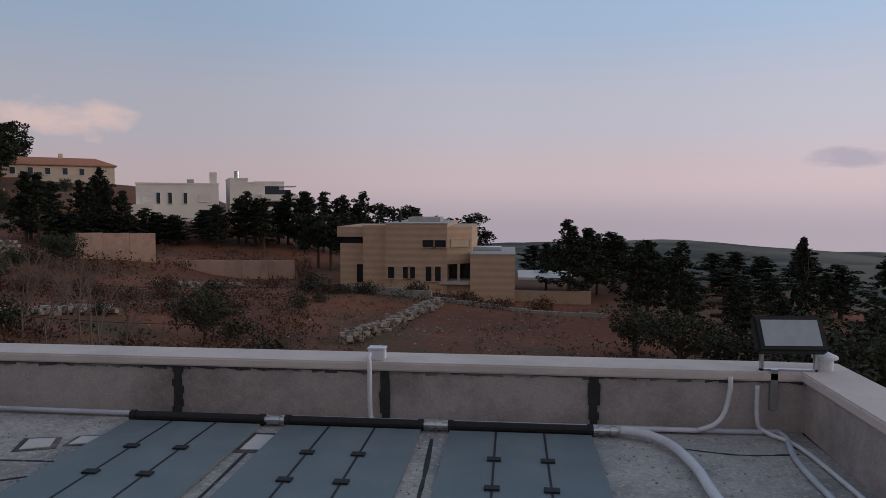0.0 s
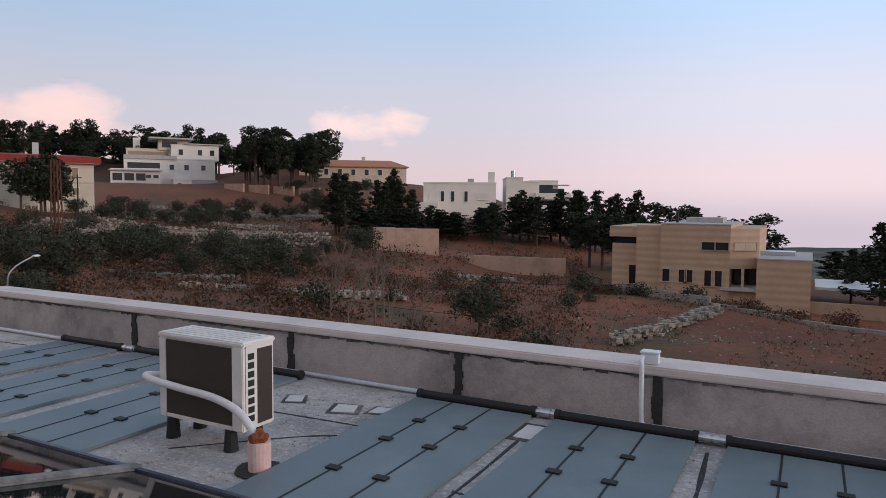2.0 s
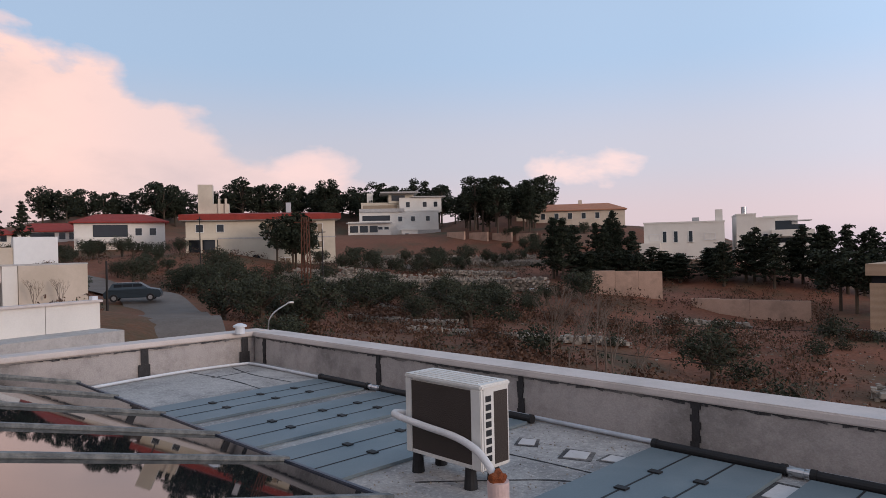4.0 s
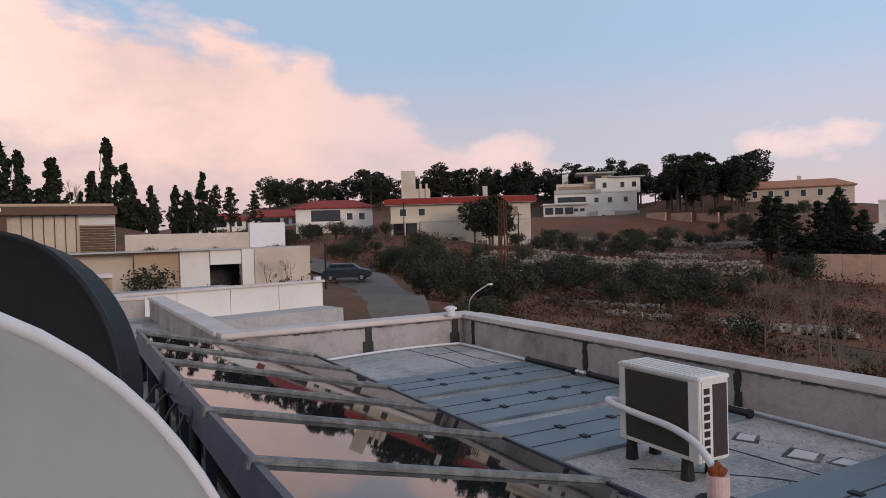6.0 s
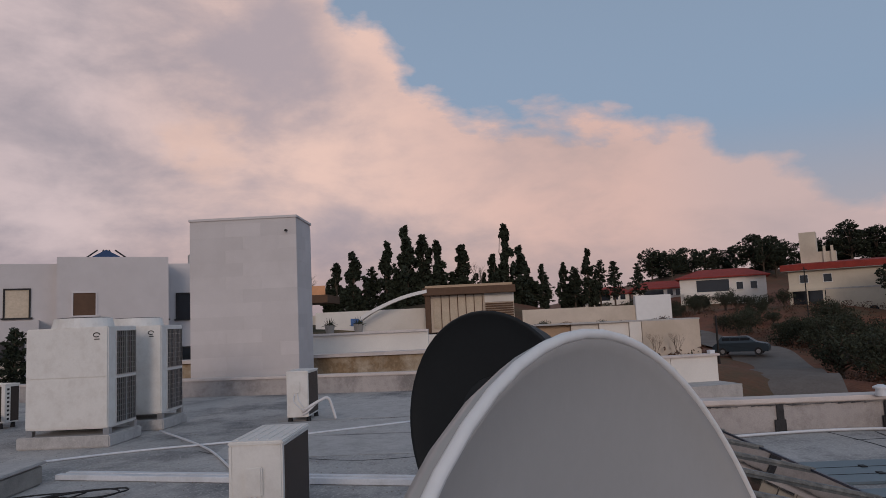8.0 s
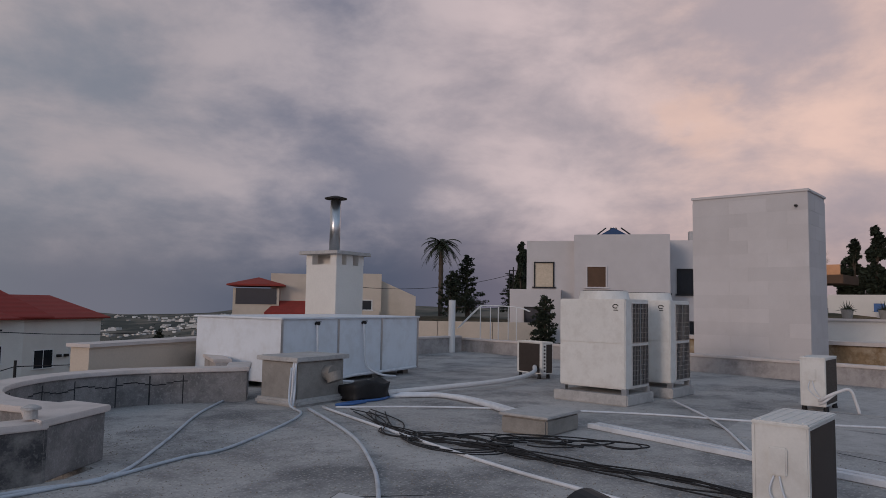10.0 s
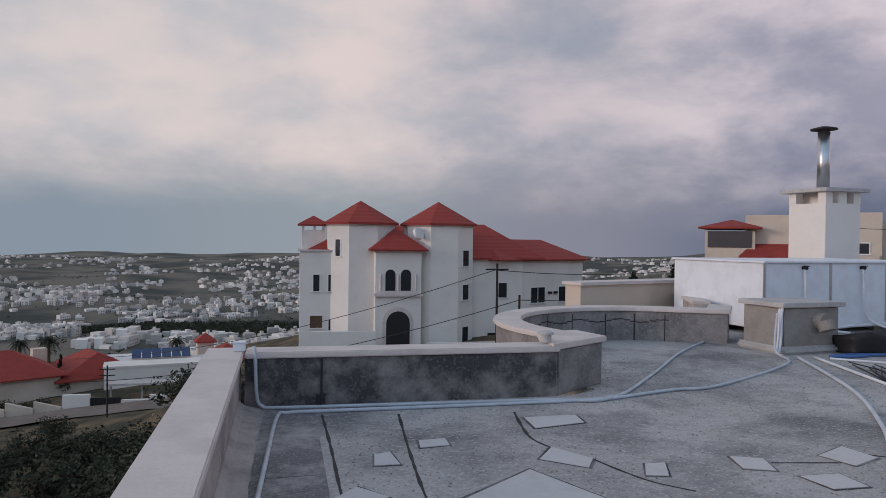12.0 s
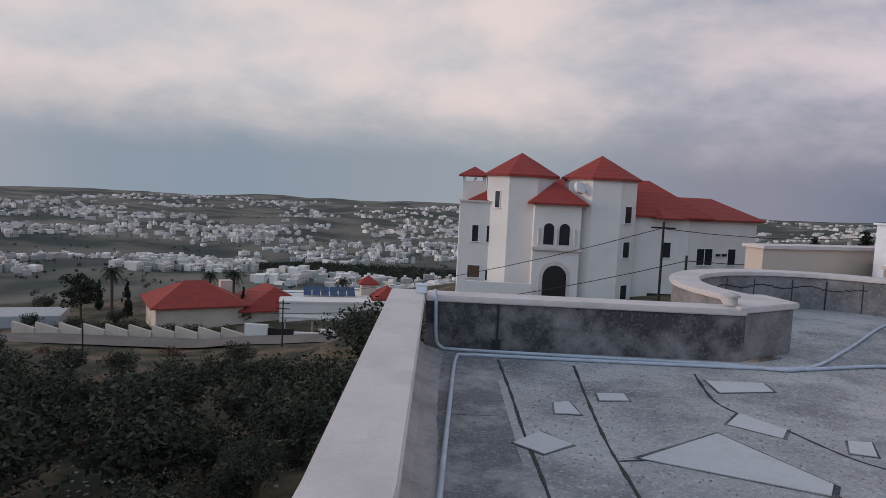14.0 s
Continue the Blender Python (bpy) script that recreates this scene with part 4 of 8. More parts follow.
def ac_side(x, y, rz, label, h=0.86, foot=0.09, w=0.9, d=0.42):
    """An outdoor unit seen from its valve end, with wrapped pipes leaving it."""
    a = ac_unit(x, y, rz, w, d, h, foot, label, plain=True)
    bm = bmesh.new()
    box(bm, w / 2, w / 2 + 0.035, -0.08, 0.06, foot + h * 0.52, foot + h * 0.78)
    part("valve_cover", bm, M["acwhite"], a, bevel=0.012)
    bm = bmesh.new()
    sweep(bm, smooth_line([(w / 2 + 0.02, -0.04, foot + h * 0.52), (w / 2 + 0.06, -0.06, foot + h * 0.36), (w / 2 + 0.04, 0.06, foot + h * 0.2), (w / 2 + 0.02, 0.12, foot + h * 0.16)], 6), 0.008, 6)
    sweep(bm, smooth_line([(w / 2 + 0.02, 0.0, foot + h * 0.52), (w / 2 + 0.05, 0.04, foot + h * 0.36), (w / 2 + 0.04, 0.12, foot + h * 0.22)], 6), 0.008, 6)
    part("cable", bm, M["pvc"], a, shade=True)
    bm = bmesh.new()
    sweep(bm, smooth_line([(w / 2 - 0.01, 0.10, foot + h * 0.12), (w / 2 + 0.06, 0.2, foot + h * 0.2), (w / 2 - 0.02, 0.42, foot + h * 0.34), (w / 2 - 0.1, 0.58, foot + h * 0.38), (w / 2 - 0.16, 0.66, 0.18), (w / 2 - 0.18, 0.7, 0.02)], 7), 0.028, 10)
    sweep(bm, smooth_line([(w / 2 - 0.01, 0.10, foot + h * 0.05), (w / 2 + 0.05, 0.2, foot + h * 0.12), (w / 2 - 0.02, 0.34, foot + h * 0.27), (w / 2 - 0.06, 0.42, foot + h * 0.33)], 7), 0.022, 10)
    part("insulated_pipe", bm, M["wrap"], a, "white wrapped refrigerant pipe", shade=True)
    return a


ac_side(-5.55, -1.10, 0.0, "white outdoor air conditioner with wrapped pipes among black cables")
ac_side(-13.7, -2.78, 0.0, "white outdoor air conditioner standing near the west parapet", h=0.88)
ac_unit(-14.3, -9.5, 76, 0.95, 0.36, 0.80, 0.12, "beige outdoor air conditioner beside the large condenser units")


def vrf(x, y, rz, label):
    """A tall condenser: base x 0..1.0 deep, front towards +x."""
    v = thing("condenser_unit", label, "air conditioner", x, y, 0, rz, group="large condensers")
    bm = bmesh.new()
    box(bm, -1.08, 0.06, -1.54, 0.04, 0, 0.20)
    part("plinth", bm, M["slab"], v, "concrete plinth", bevel=0.02)
    for px in (-0.95, -0.06):
        for py in (-1.36, -0.06):
            bm = bmesh.new()
            box(bm, px - 0.05, px + 0.05, py - 0.05, py + 0.05, 0.2, 0.31)
            part("foot", bm, M["steel"], v)
    bm = bmesh.new()
    box(bm, -1.0, 0.0, -1.42, -0.02, 0.30, 1.98)
    part("body", bm, M["acwhite"], v, bevel=0.015)
    bm = bmesh.new()
    box(bm, 0.0, 0.014, -1.41, -0.03, 0.34, 1.14)
    box(bm, 0.0, 0.014, -1.41, -0.03, 1.15, 1.95)
    part("front_panel", bm, M["acwhite"], v, bevel=0.005)
    for zz in (0.36, 1.16):
        for xx in (-0.78, -0.42):
            bm = bmesh.new()
            box(bm, xx - 0.16, xx + 0.16, -0.03, -0.015, zz, zz + 0.74)
            part("coil", bm, M["grille"], v, "dark finned coil behind a wire guard")
            bm = bmesh.new()
            for i in range(6):
                a = xx - 0.16 + i * 0.064
                box(bm, a - 0.004, a + 0.004, -0.018, 0.0, zz, zz + 0.74)
            for i in range(9):
                b = zz + i * 0.0925
                box(bm, xx - 0.16, xx + 0.16, -0.018, 0.002, b - 0.004, b + 0.004)
            part("wire_guard", bm, M["steel"], v)
    bm = bmesh.new()
    cyl(bm, (-0.5, -0.72, 1.98), (-0.5, -0.72, 2.14), 0.50, 0.46, 32)
    part("fan_shroud", bm, M["acwhite"], v)
    bm = bmesh.new()
    cyl(bm, (-0.5, -0.72, 2.12), (-0.5, -0.72, 2.15), 0.42, 0.42, 32)
    part("fan_guard", bm, M["grille"], v)
    bm = bmesh.new()
    sweep(bm, [(0.02, -0.21 + 0.055 * math.cos(a), 1.845 + 0.035 * math.sin(a)) for a in (2.2 * math.pi * i / 14 for i in range(12))], 0.008, 6)
    box(bm, 0.014, 0.02, -0.25, -0.16, 1.765, 1.78)
    part("badge", bm, M["iron"], v, "small dark maker's badge")
    return v


vrf(-11.2, -5.42, 0, "tall off-white rooftop condenser unit on a concrete plinth")
vrf(-12.95, -5.30, 0, "tall off-white rooftop condenser unit behind its twin")

# ---- white panelled tank housing ----
tank = thing("tank_housing", "large white panelled tank housing on low feet", "water tank", -7.95, -11.55, 0, 8)
bm = bmesh.new()
box(bm, -4.9, 0, -2.75, 0, 0.13, 1.46)
part("body", bm, M["tank"], tank, bevel=0.01)
for a in (-4.9, -3.35, -1.75, 0.0):
    bm = bmesh.new()
    box(bm, a - 0.03, a + 0.03, 0.0, 0.018, 0.13, 1.46)
    part("panel_seam", bm, M["steel"], tank)
bm = bmesh.new()
box(bm, -4.95, 0.05, -2.8, 0.05, 1.46, 1.50)
part("top", bm, M["tank"], tank, bevel=0.008)
for a in (-4.6, -3.3, -1.8, -0.3):
    for b in (-2.5, -0.25):
        bm = bmesh.new()
        box(bm, a - 0.1, a + 0.1, b - 0.1, b + 0.1, 0, 0.14)
        part("foot", bm, M["concrete"], tank)
for a in (-1.0, -2.6):
    bm = bmesh.new()
    sweep(bm, smooth_line([(a, 0.05, 1.36), (a + 0.02, 0.09, 1.1), (a - 0.02, 0.08, 0.6), (a - 0.1, 0.12, 0.3), (a - 0.4, 0.3, 0.12), (a - 0.9, 0.35, 0.05)], 6), 0.028, 8)
    part("hose", bm, M["pvc"], tank, shade=True)
    bm = bmesh.new()
    cyl(bm, (a, 0.0, 1.36), (a, 0.11, 1.36), 0.035, seg=10)
    box(bm, a - 0.09, a + 0.05, 0.05, 0.09, 1.39, 1.41)
    part("valve", bm, M["iron"], tank)
bm = bmesh.new()
sweep(bm, [(-4.7, 0.1, 0.18), (-2.2, 0.12, 0.16), (-1.6, 0.12, 0.12)], 0.035, 8)
part("drain_pipe", bm, M["pvc"], tank)

# ---- chimney and its flue ----
chim = thing("chimney", "white plastered chimney with a cap slab and a steel flue", "chimney", -12.95, -15.85, 0, 8)
bm = bmesh.new()
box(bm, -0.62, 0.62, -0.6, 0.6, 0, 2.95)
part("shaft", bm, M["stucco"], chim, bevel=0.01)
for s, t in ((-0.62, -0.6), (0.38, -0.6), (-0.62, 0.36), (0.38, 0.36)):
    bm = bmesh.new()
    box(bm, s, s + 0.24, t, t + 0.24, 2.95, 3.25)
    part("pier", bm, M["stucco"], chim)
bm = bmesh.new()
box(bm, -0.15, 0.15, -0.58, 0.58, 2.95, 3.25)
part("inner_wall", bm, M["stucco"], chim)
bm = bmesh.new()
box(bm, -0.78, 0.78, -0.76, 0.76, 3.25, 3.35)
part("cap_slab", bm, M["slab"], chim, bevel=0.01)
bm = bmesh.new()
cyl(bm, (0.05, 0, 3.3), (0.05, 0, 4.92), 0.16, 0.16, 24)
part("flue", bm, M["steel"], chim, "shiny steel flue", shade=True)
bm = bmesh.new()
cyl(bm, (0.05, 0, 4.98), (0.05, 0, 5.01), 0.34, 0.34, 24)
cyl(bm, (0.05, 0, 5.01), (0.05, 0, 5.08), 0.34, 0.08, 24)
for a in range(4):
    cyl(bm, (0.05 + 0.15 * math.cos(a * 1.57), 0.15 * math.sin(a * 1.57), 4.9), (0.05 + 0.15 * math.cos(a * 1.57), 0.15 * math.sin(a * 1.57), 4.99), 0.012, seg=6)
part("rain_cap", bm, M["iron"], chim, "dark rain cap")

# ---- concrete pier, pad and tower ----
pier = thing("concrete_pier", "rough concrete duct pier with a pale cap slab", "roof pier", -7.15, -9.95, 0, 8)
bm = bmesh.new()
box(bm, -0.78, 0.45, -0.45, 0.45, 0, 0.78)
part("body", bm, M["concrete"], pier, bevel=0.02)
bm = bmesh.new()
box(bm, -0.86, 0.52, -0.52, 0.52, 0.78, 0.86)
part("cap_slab", bm, M["slab"], pier, bevel=0.012)
bm = bmesh.new()
box(bm, -0.84, 0.53, -0.53, 0.53, 0.0, 0.13)
part("footing", bm, M["slab"], pier, bevel=0.04)
for yy in (0.36, 0.41):
    bm = bmesh.new()
    sweep(bm, smooth_line([(0.4, yy, 0.84), (0.5, yy + 0.05, 0.7), (0.52, yy + 0.06, 0.3), (0.6, yy + 0.1, 0.04)], 6), 0.022, 8)
    part("pipe", bm, M["pvc"], pier, shade=True)
bm = bmesh.new()
cyl(bm, (-0.3, 0.45, 0.55), (-0.3, 0.62, 0.55), 0.14, 0.14, 18)
cyl(bm, (-0.3, 0.60, 0.55), (-0.3, 0.66, 0.4), 0.15, 0.13, 18)
part("duct_elbow", bm, M["concrete"], pier)

bm = bmesh.new()
box(bm, -8.75, -7.85, -9.55, -9.1, 0.02, 0.34)
bmesh.ops.subdivide_edges(bm, edges=list(bm.edges), cuts=5, use_grid_fill=True)
for v in bm.verts:
    v.co += Vector((noise.noise(v.co * 4), noise.noise(v.co * 4 + Vector((5, 0, 0))), noise.noise(v.co * 3) * 1.2)) * 0.09
    v.co.z = max(v.co.z, 0.003)
single("tarpaulin_heap", bm, M["rubber"], "crumpled dark tarpaulin heap beside the concrete pier", "tarpaulin", shade=True)
pipe("hose", [(-8.0, -9.0, 0.03), (-7.6, -8.95, 0.03), (-7.3, -9.0, 0.04), (-7.8, -9.12, 0.03), (-8.4, -9.05, 0.03), (-8.8, -9.2, 0.03)], 0.025, M["bluepaint"], "coiled blue water hose on the roof")

pad = thing("concrete_pad", "low rough concrete block with a smooth top", "concrete block", -7.98, -5.2, 0, 3)
bm = bmesh.new()
box(bm, -0.48, 0.48, -0.38, 0.38, 0, 0.25)
part("block", bm, M["concrete"], pad, bevel=0.025)
bm = bmesh.new()
box(bm, -0.51, 0.51, -0.41, 0.41, 0.25, 0.285)
part("top", bm, M["slab"], pad, bevel=0.012)


def tower():
    """The stair tower, clad in courses of pale stone."""
    t = thing("stair_tower", "tall windowless stair tower clad in white limestone courses", "tower", -21.0, -4.62, -1.87)
    bm = bmesh.new()
    box(bm, -1.95, -0.006, -3.352, -0.006, 0, 7.15)
    part("core", bm, M["limestone"], t)
    n = 17
    hh = 7.0 / n
    for i in range(n):
        z0, z1 = i * hh + 0.0025, (i + 1) * hh - 0.0025
        for k in range(3):
            bm = bmesh.new()
            off = (0.55 if i % 2 else 0.0)
            a, b = -3.36 + 1.12 * k + (off if k else 0), -3.36 + 1.12 * (k + 1) + (off if k < 2 else 0)
            box(bm, -0.06, 0.0, a + 0.0025, b - 0.0025, z0, z1)
            part("stone", bm, M["limestone"], t)
        for k in range(2):
            bm = bmesh.new()
            mid = -1.2 if i % 2 else -0.75
            a, b = ((-2.0, mid), (mid, -0.06))[k]
            box(bm, a + 0.0025, b - 0.0025, -0.06, 0.0, z0, z1)
            part("stone", bm, M["limestone"], t)
    bm = bmesh.new()
    box(bm, -2.03, 0.03, -3.39, 0.03, 7.12, 7.2)
    part("coping", bm, M["limestone"], t, bevel=0.01)
    bm = bmesh.new()
    cyl(bm, (0.0, -0.3, 6.72), (0.16, -0.3, 6.70), 0.035, seg=10)
    part("spout", bm, M["iron"], t)


tower()

# service lines across the roof
pipe("pipe", [(-8.4, -9.3, 0.1), (-10.0, -9.0, 0.12), (-12.0, -8.7, 0.16), (-13.3, -8.9, 0.22), (-14.0, -9.3, 0.3)], 0.055, M["wrap"], "thick white insulated pipe run on the roof")
pipe("pipe", [(-8.7, -9.4, 0.05), (-9.3, -8.9, 0.06), (-9.55, -8.4, 0.06), (-9.3, -7.4, 0.06), (-8.75, -6.2, 0.06), (-8.5, -5.6, 0.06)], 0.05, M["pvc"], "thick white pipe run on the roof")
pipe("pipe", [(-8.8, -9.2, 0.04), (-9.45, -8.7, 0.05), (-9.7, -8.2, 0.05), (-9.45, -7.3, 0.05), (-8.9, -6.1, 0.05), (-8.6, -5.6, 0.05)], 0.04, M["pvc"], "white pipe run on the roof")
bm = bmesh.new()
for i, (a, b) in enumerate((((-8.72, -4.8), (-7.85, -1.0)), ((-8.87, -4.75), (-8.0, -0.95)))):
    v = Vector((b[0] - a[0], b[1] - a[1], 0))
    mm = pose(a[0], a[1], 0.0, 0, 0, math.degrees(math.atan2(v.y, v.x)))
    box(bm, 0, v.length + 1.4, -0.05, 0.05, 0.005, 0.07, mm)
single("cable_trunking", bm, M["pvc"], "white plastic cable trunking crossing the roof", "cable trunking", bevel=0.006)
pipe("conduit", [(-7.0, -9.0, 0.03), (-6.3, -6.6, 0.02), (-5.63, -4.17, 0.02), (-5.36, -2.68, 0.02), (-5.28, -2.2, 0.02)], 0.022, M["pvc"], "white conduit crossing the roof")
pipe("conduit", [(-6.75, -9.1, 0.03), (-5.7, -6.8, 0.02), (-4.67, -5.27, 0.02), (-3.95, -4.42, 0.02), (-3.46, -3.9, 0.02), (-2.9, -3.0, 0.02), (-2.4, -2.0, 0.02)], 0.024, M["conduit"], "grey conduit curving over the roof")
pipe("conduit", [(-7.2, -8.9, 0.02), (-8.6, -7.6, 0.02), (-10.4, -5.0, 0.02), (-11.2, -3.0, 0.02), (-12.6, -0.5, 0.02)], 0.018, M["pvc"], "thin white conduit crossing the roof")
pipe("conduit", [(-12.4, -5.1, 0.06), (-10.6, -3.6, 0.03), (-8.9, -2.6, 0.02), (-7.2, -1.7, 0.02), (-6.4, -1.2, 0.02)], 0.018, M["pvc"], "thin white conduit from the condensers")
random.seed(5)
for i in range(8):
    pts = []
    for k in range(9):
        t = k / 8
        x = float(np.interp(t, (0, 0.25, 0.5, 0.75, 1), (-7.3, -6.2, -6.4, -6.35, -6.0))) + random.uniform(-0.24, 0.24)
        y = -8.2 + 7.4 * t + random.uniform(-0.25, 0.25)
        pts.append((x, y, random.uniform(0.012, 0.05)))
    pipe("cable", pts, 0.009, M["rubber"], "tangled black cable lying on the roof", 5)
for i in range(3):
    cx_, cy_ = -6.35 + 0.1 * i, -5.6 + 0.15 * i
    pipe("cable", [(cx_ + 0.45 * math.cos(a), cy_ + 0.75 * math.sin(a), 0.02 + 0.01 * i) for a in (0.7 * k for k in range(10))], 0.009, M["rubber"], "loose loop of black cable on the roof", 5)

# ---- buildings and walls around ----
M["tancourse"] = stripes("tan_stone_courses", (0.51, 0.365, 0.255), (0.38, 0.265, 0.185), 0.55, "Z", 0.88)
M["tilecourse"] = stripes("red_roof_tile_courses", (0.30, 0.045, 0.036), (0.20, 0.035, 0.026), 1.0, "Z", 0.8)


def block(parent, name, x0, x1, y0, y1, z0, z1, mat, label="", bevel=0.0):
    bm = bmesh.new()
    box(bm, x0, x1, y0, y1, z0, z1)
    return part(name, bm, mat, parent, label, bevel)


def flat_block(parent, x0, x1, y0, y1, z0, z1, mat, rim=0.25, rim_mat=None):
    """Walls of a storey with a flat roof and a thin rim."""
    block(parent, "wall", x0, x1, y0, y1, z0, z1, mat)
    block(parent, "roof_rim", x0 - 0.06, x1 + 0.06, y0 - 0.06, y1 + 0.06, z1, z1 + rim, rim_mat or mat, bevel=0.02)


def row(parent, xs, y, z, w, h, pane=None, frame_mat=None, yaw=0):
    for x in xs:
        window(parent, (x, y, z), yaw, w, h, pane, frame_mat)


def arch_panel(bm, cx_, y, z0, w, h, t=0.05, seg=10):
    """A flat arched plate whose face looks to +y."""
    pts = [(cx_ - w / 2, z0), (cx_ + w / 2, z0)] + [(cx_ + w / 2 * math.cos(math.pi * i / seg), z0 + h - w / 2 + w / 2 * math.sin(math.pi * i / seg)) for i in range(seg + 1)]
    a = [bm.verts.new((x, y, z)) for x, z in pts]
    b = [bm.verts.new((x, y + t, z)) for x, z in pts]
    bm.faces.new(a)
    bm.faces.new(b[::-1])
    for i in range(len(pts)):
        j = (i + 1) % len(pts)
        bm.faces.new((a[i], b[i], b[j], a[j]))


def tan_house():
    h = thing("house", "flat-roofed modern house clad in tan stone courses", "house", 0, 0, 0)
    t = M["tancourse"]
    block(h, "wall", -15.5, -11.4, 62.3, 72, -7.5, -1.75, t)
    block(h, "wall", -15.7, -11.4, 62.0, 72, -1.15, -0.25, t)
    block(h, "strip_window", -15.4, -11.4, 62.5, 72, -1.75, -1.15, M["pane"], "dark strip window")
    block(h, "wall", -13.2, -10.8, 61.2, 66, -7.5, -0.1, t)
    block(h, "wall", -11.1, -5.75, 60.6, 72, -7.5, 0.05, t)
    bm = bmesh.new()
    v = [bm.verts.new((x, y, z)) for z in (-3.4, -0.2) for x, y in ((-5.75, 60.6), (-3.75, 62.2), (-3.75, 72), (-5.75, 72))]
    for f in ((3, 2, 1, 0), (4, 5, 6, 7), (0, 1, 5, 4), (1, 2, 6, 5), (2, 3, 7, 6), (3, 0, 4, 7)):
        bm.faces.new([v[i] for i in f])
    part("wall", bm, t, h)
    block(h, "terrace_back", -5.75, -3.5, 63.2, 72, -7.5, -3.4, M["pane"])
    block(h, "terrace_slab", -6.4, -3.4, 60.3, 64, -5.1, -4.85, M["slab"])
    block(h, "wall", -6.4, -3.4, 60.9, 64, -7.5, -5.1, t)
    block(h, "column", -4.9, -4.7, 60.9, 61.1, -4.85, -3.4, t)
    block(h, "wall", -3.75, 0.0, 60.0, 70, -7.8, -2.5, t)
    block(h, "coping", -3.8, 0.05, 59.95, 70.05, -2.5, -2.42, M["slab"])
    block(h, "coping", -11.15, -5.7, 60.55, 72, 0.05, 0.13, M["slab"])
    block(h, "roof_box", -9.8, -6.8, 65, 68, 0.1, 0.55, M["slab"])
    block(h, "roof_panel", -4.8, -1.2, 64, 66, -2.4, -2.1, M["steel"])
    row(h, (-7.4, -6.35), 60.6, -1.95, 0.95, 0.62, None, t)
    window(h, (-4.7, 61.45, -1.9), 38.7, 1.9, 0.6, M["panewarm"], t)
    row(h, (-10.6, -9.3, -8.8), 60.6, -4.65, 0.55, 1.0, None, t)
    row(h, (-7.35, -6.55), 60.6, -4.85, 0.5, 1.25, None, t)
    window(h, (-13.6, 62.3, -5.2), 0, 0.8, 1.6, None, t)
    bm = bmesh.new()
    cyl(bm, (-10.2, 63, 0.1), (-10.2, 63, 1.2), 0.12, seg=10)
    part("flue", bm, M["iron"], h)
    block(h, "pergola_roof", 0.3, 6.0, 63, 70, -4.9, -4.7, M["whitepaint"], "white pergola roof")
    block(h, "garage_wall", 0.0, 6.4, 60.6, 61, -7.8, -5.6, M["tan"])
    w = thing("garden_wall", "long low stone wall in front of a tan house", "wall", kind="structure")
    for (ax, ay), (bx, by), n, up in (((-16.5, 58.8), (-6.6, 56.6), 4, 0.6), ((-6.6, 56.6), (6.5, 52.0), 7, 0.3)):
        d = Vector((bx - ax, by - ay, 0)) / n
        for i in range(n):
            x, y = ax + d.x * i, ay + d.y * i
            bm = bmesh.new()
            box(bm, 0, d.length - 0.02, -0.15, 0.15, -1.5, up, pose(x, y, gz(x + d.x / 2, y + d.y / 2), 0, 0, math.degrees(math.atan2(d.y, d.x))))
            part("wall_length", bm, M["concrete"], w)


tan_house()


def white_house():
    h = thing("house", "large white flat-roofed house with slim dark windows", "house", -54.3, 97.3, -2.5, 26.6)
    flat_block(h, 0, 11.4, 0, 9, 0, 7.1, M["stucco"])
    block(h, "annex", -0.6, 2.4, -1.8, 0, 0, 4.2, M["stucco"])
    row(h, (3.0, 4.6, 6.7), 0, 4.3, 0.5, 1.6)
    row(h, (1.6, 9.4), 0, 4.6, 1.4, 0.9, M["stucco"])
    for a in (1.4, 4.2, 7.0):
        window(h, (11.4, a, 3.6), 90, 0.8, 2.0, M["panewarm"])
    block(h, "chimney", 10.2, 11.2, 0.6, 1.6, 7.1, 9.0, M["stucco"])
    block(h, "roof_box", 7.0, 8.0, 3, 4, 7.1, 8.0, M["slab"])
    g = thing("apartment_building", "white stepped apartment house with long balconies", "apartment building", -43.2, 104.4, -2.5, 26.6)
    flat_block(g, 0, 2.6, -0.6, 9, 0, 8.0, M["stucco"])
    flat_block(g, 2.6, 5.2, -0.2, 9, 0, 7.4, M["stucco"])
    flat_block(g, 4.0, 10.2, 0.2, 9, 0, 5.4, M["stucco"])
    for z, xb in ((1.0, 11.6), (2.9, 11.0), (4.8, 10.2)):
        block(g, "balcony", 4.6, xb, -1.0, 0.2, z, z + 0.95, M["stucco"])
        # dark plate painted in for the shadow over each balcony
        block(g, "balcony_shade", 4.8, xb - 1.0, 0.15, 0.25, z + 0.97, z + 1.7, M["pane"])
    flat_block(g, 4.0, 8.4, 1.6, 9, 5.4, 7.6, M["stucco"])
    block(g, "penthouse_window", 4.6, 7.6, 1.55, 1.6, 5.9, 7.1, M["pane"])
    block(g, "canopy", 7.4, 10.2, 1.0, 5, 7.0, 7.15, M["slab"])
    window(g, (3.9, -0.2, 3.2), 0, 0.6, 2.0)
    bm = bmesh.new()
    cyl(bm, (1.3, 3, 8.2), (1.3, 3, 9.4), 0.4, seg=12)
    part("water_tank", bm, M["steel"], g)


white_house()


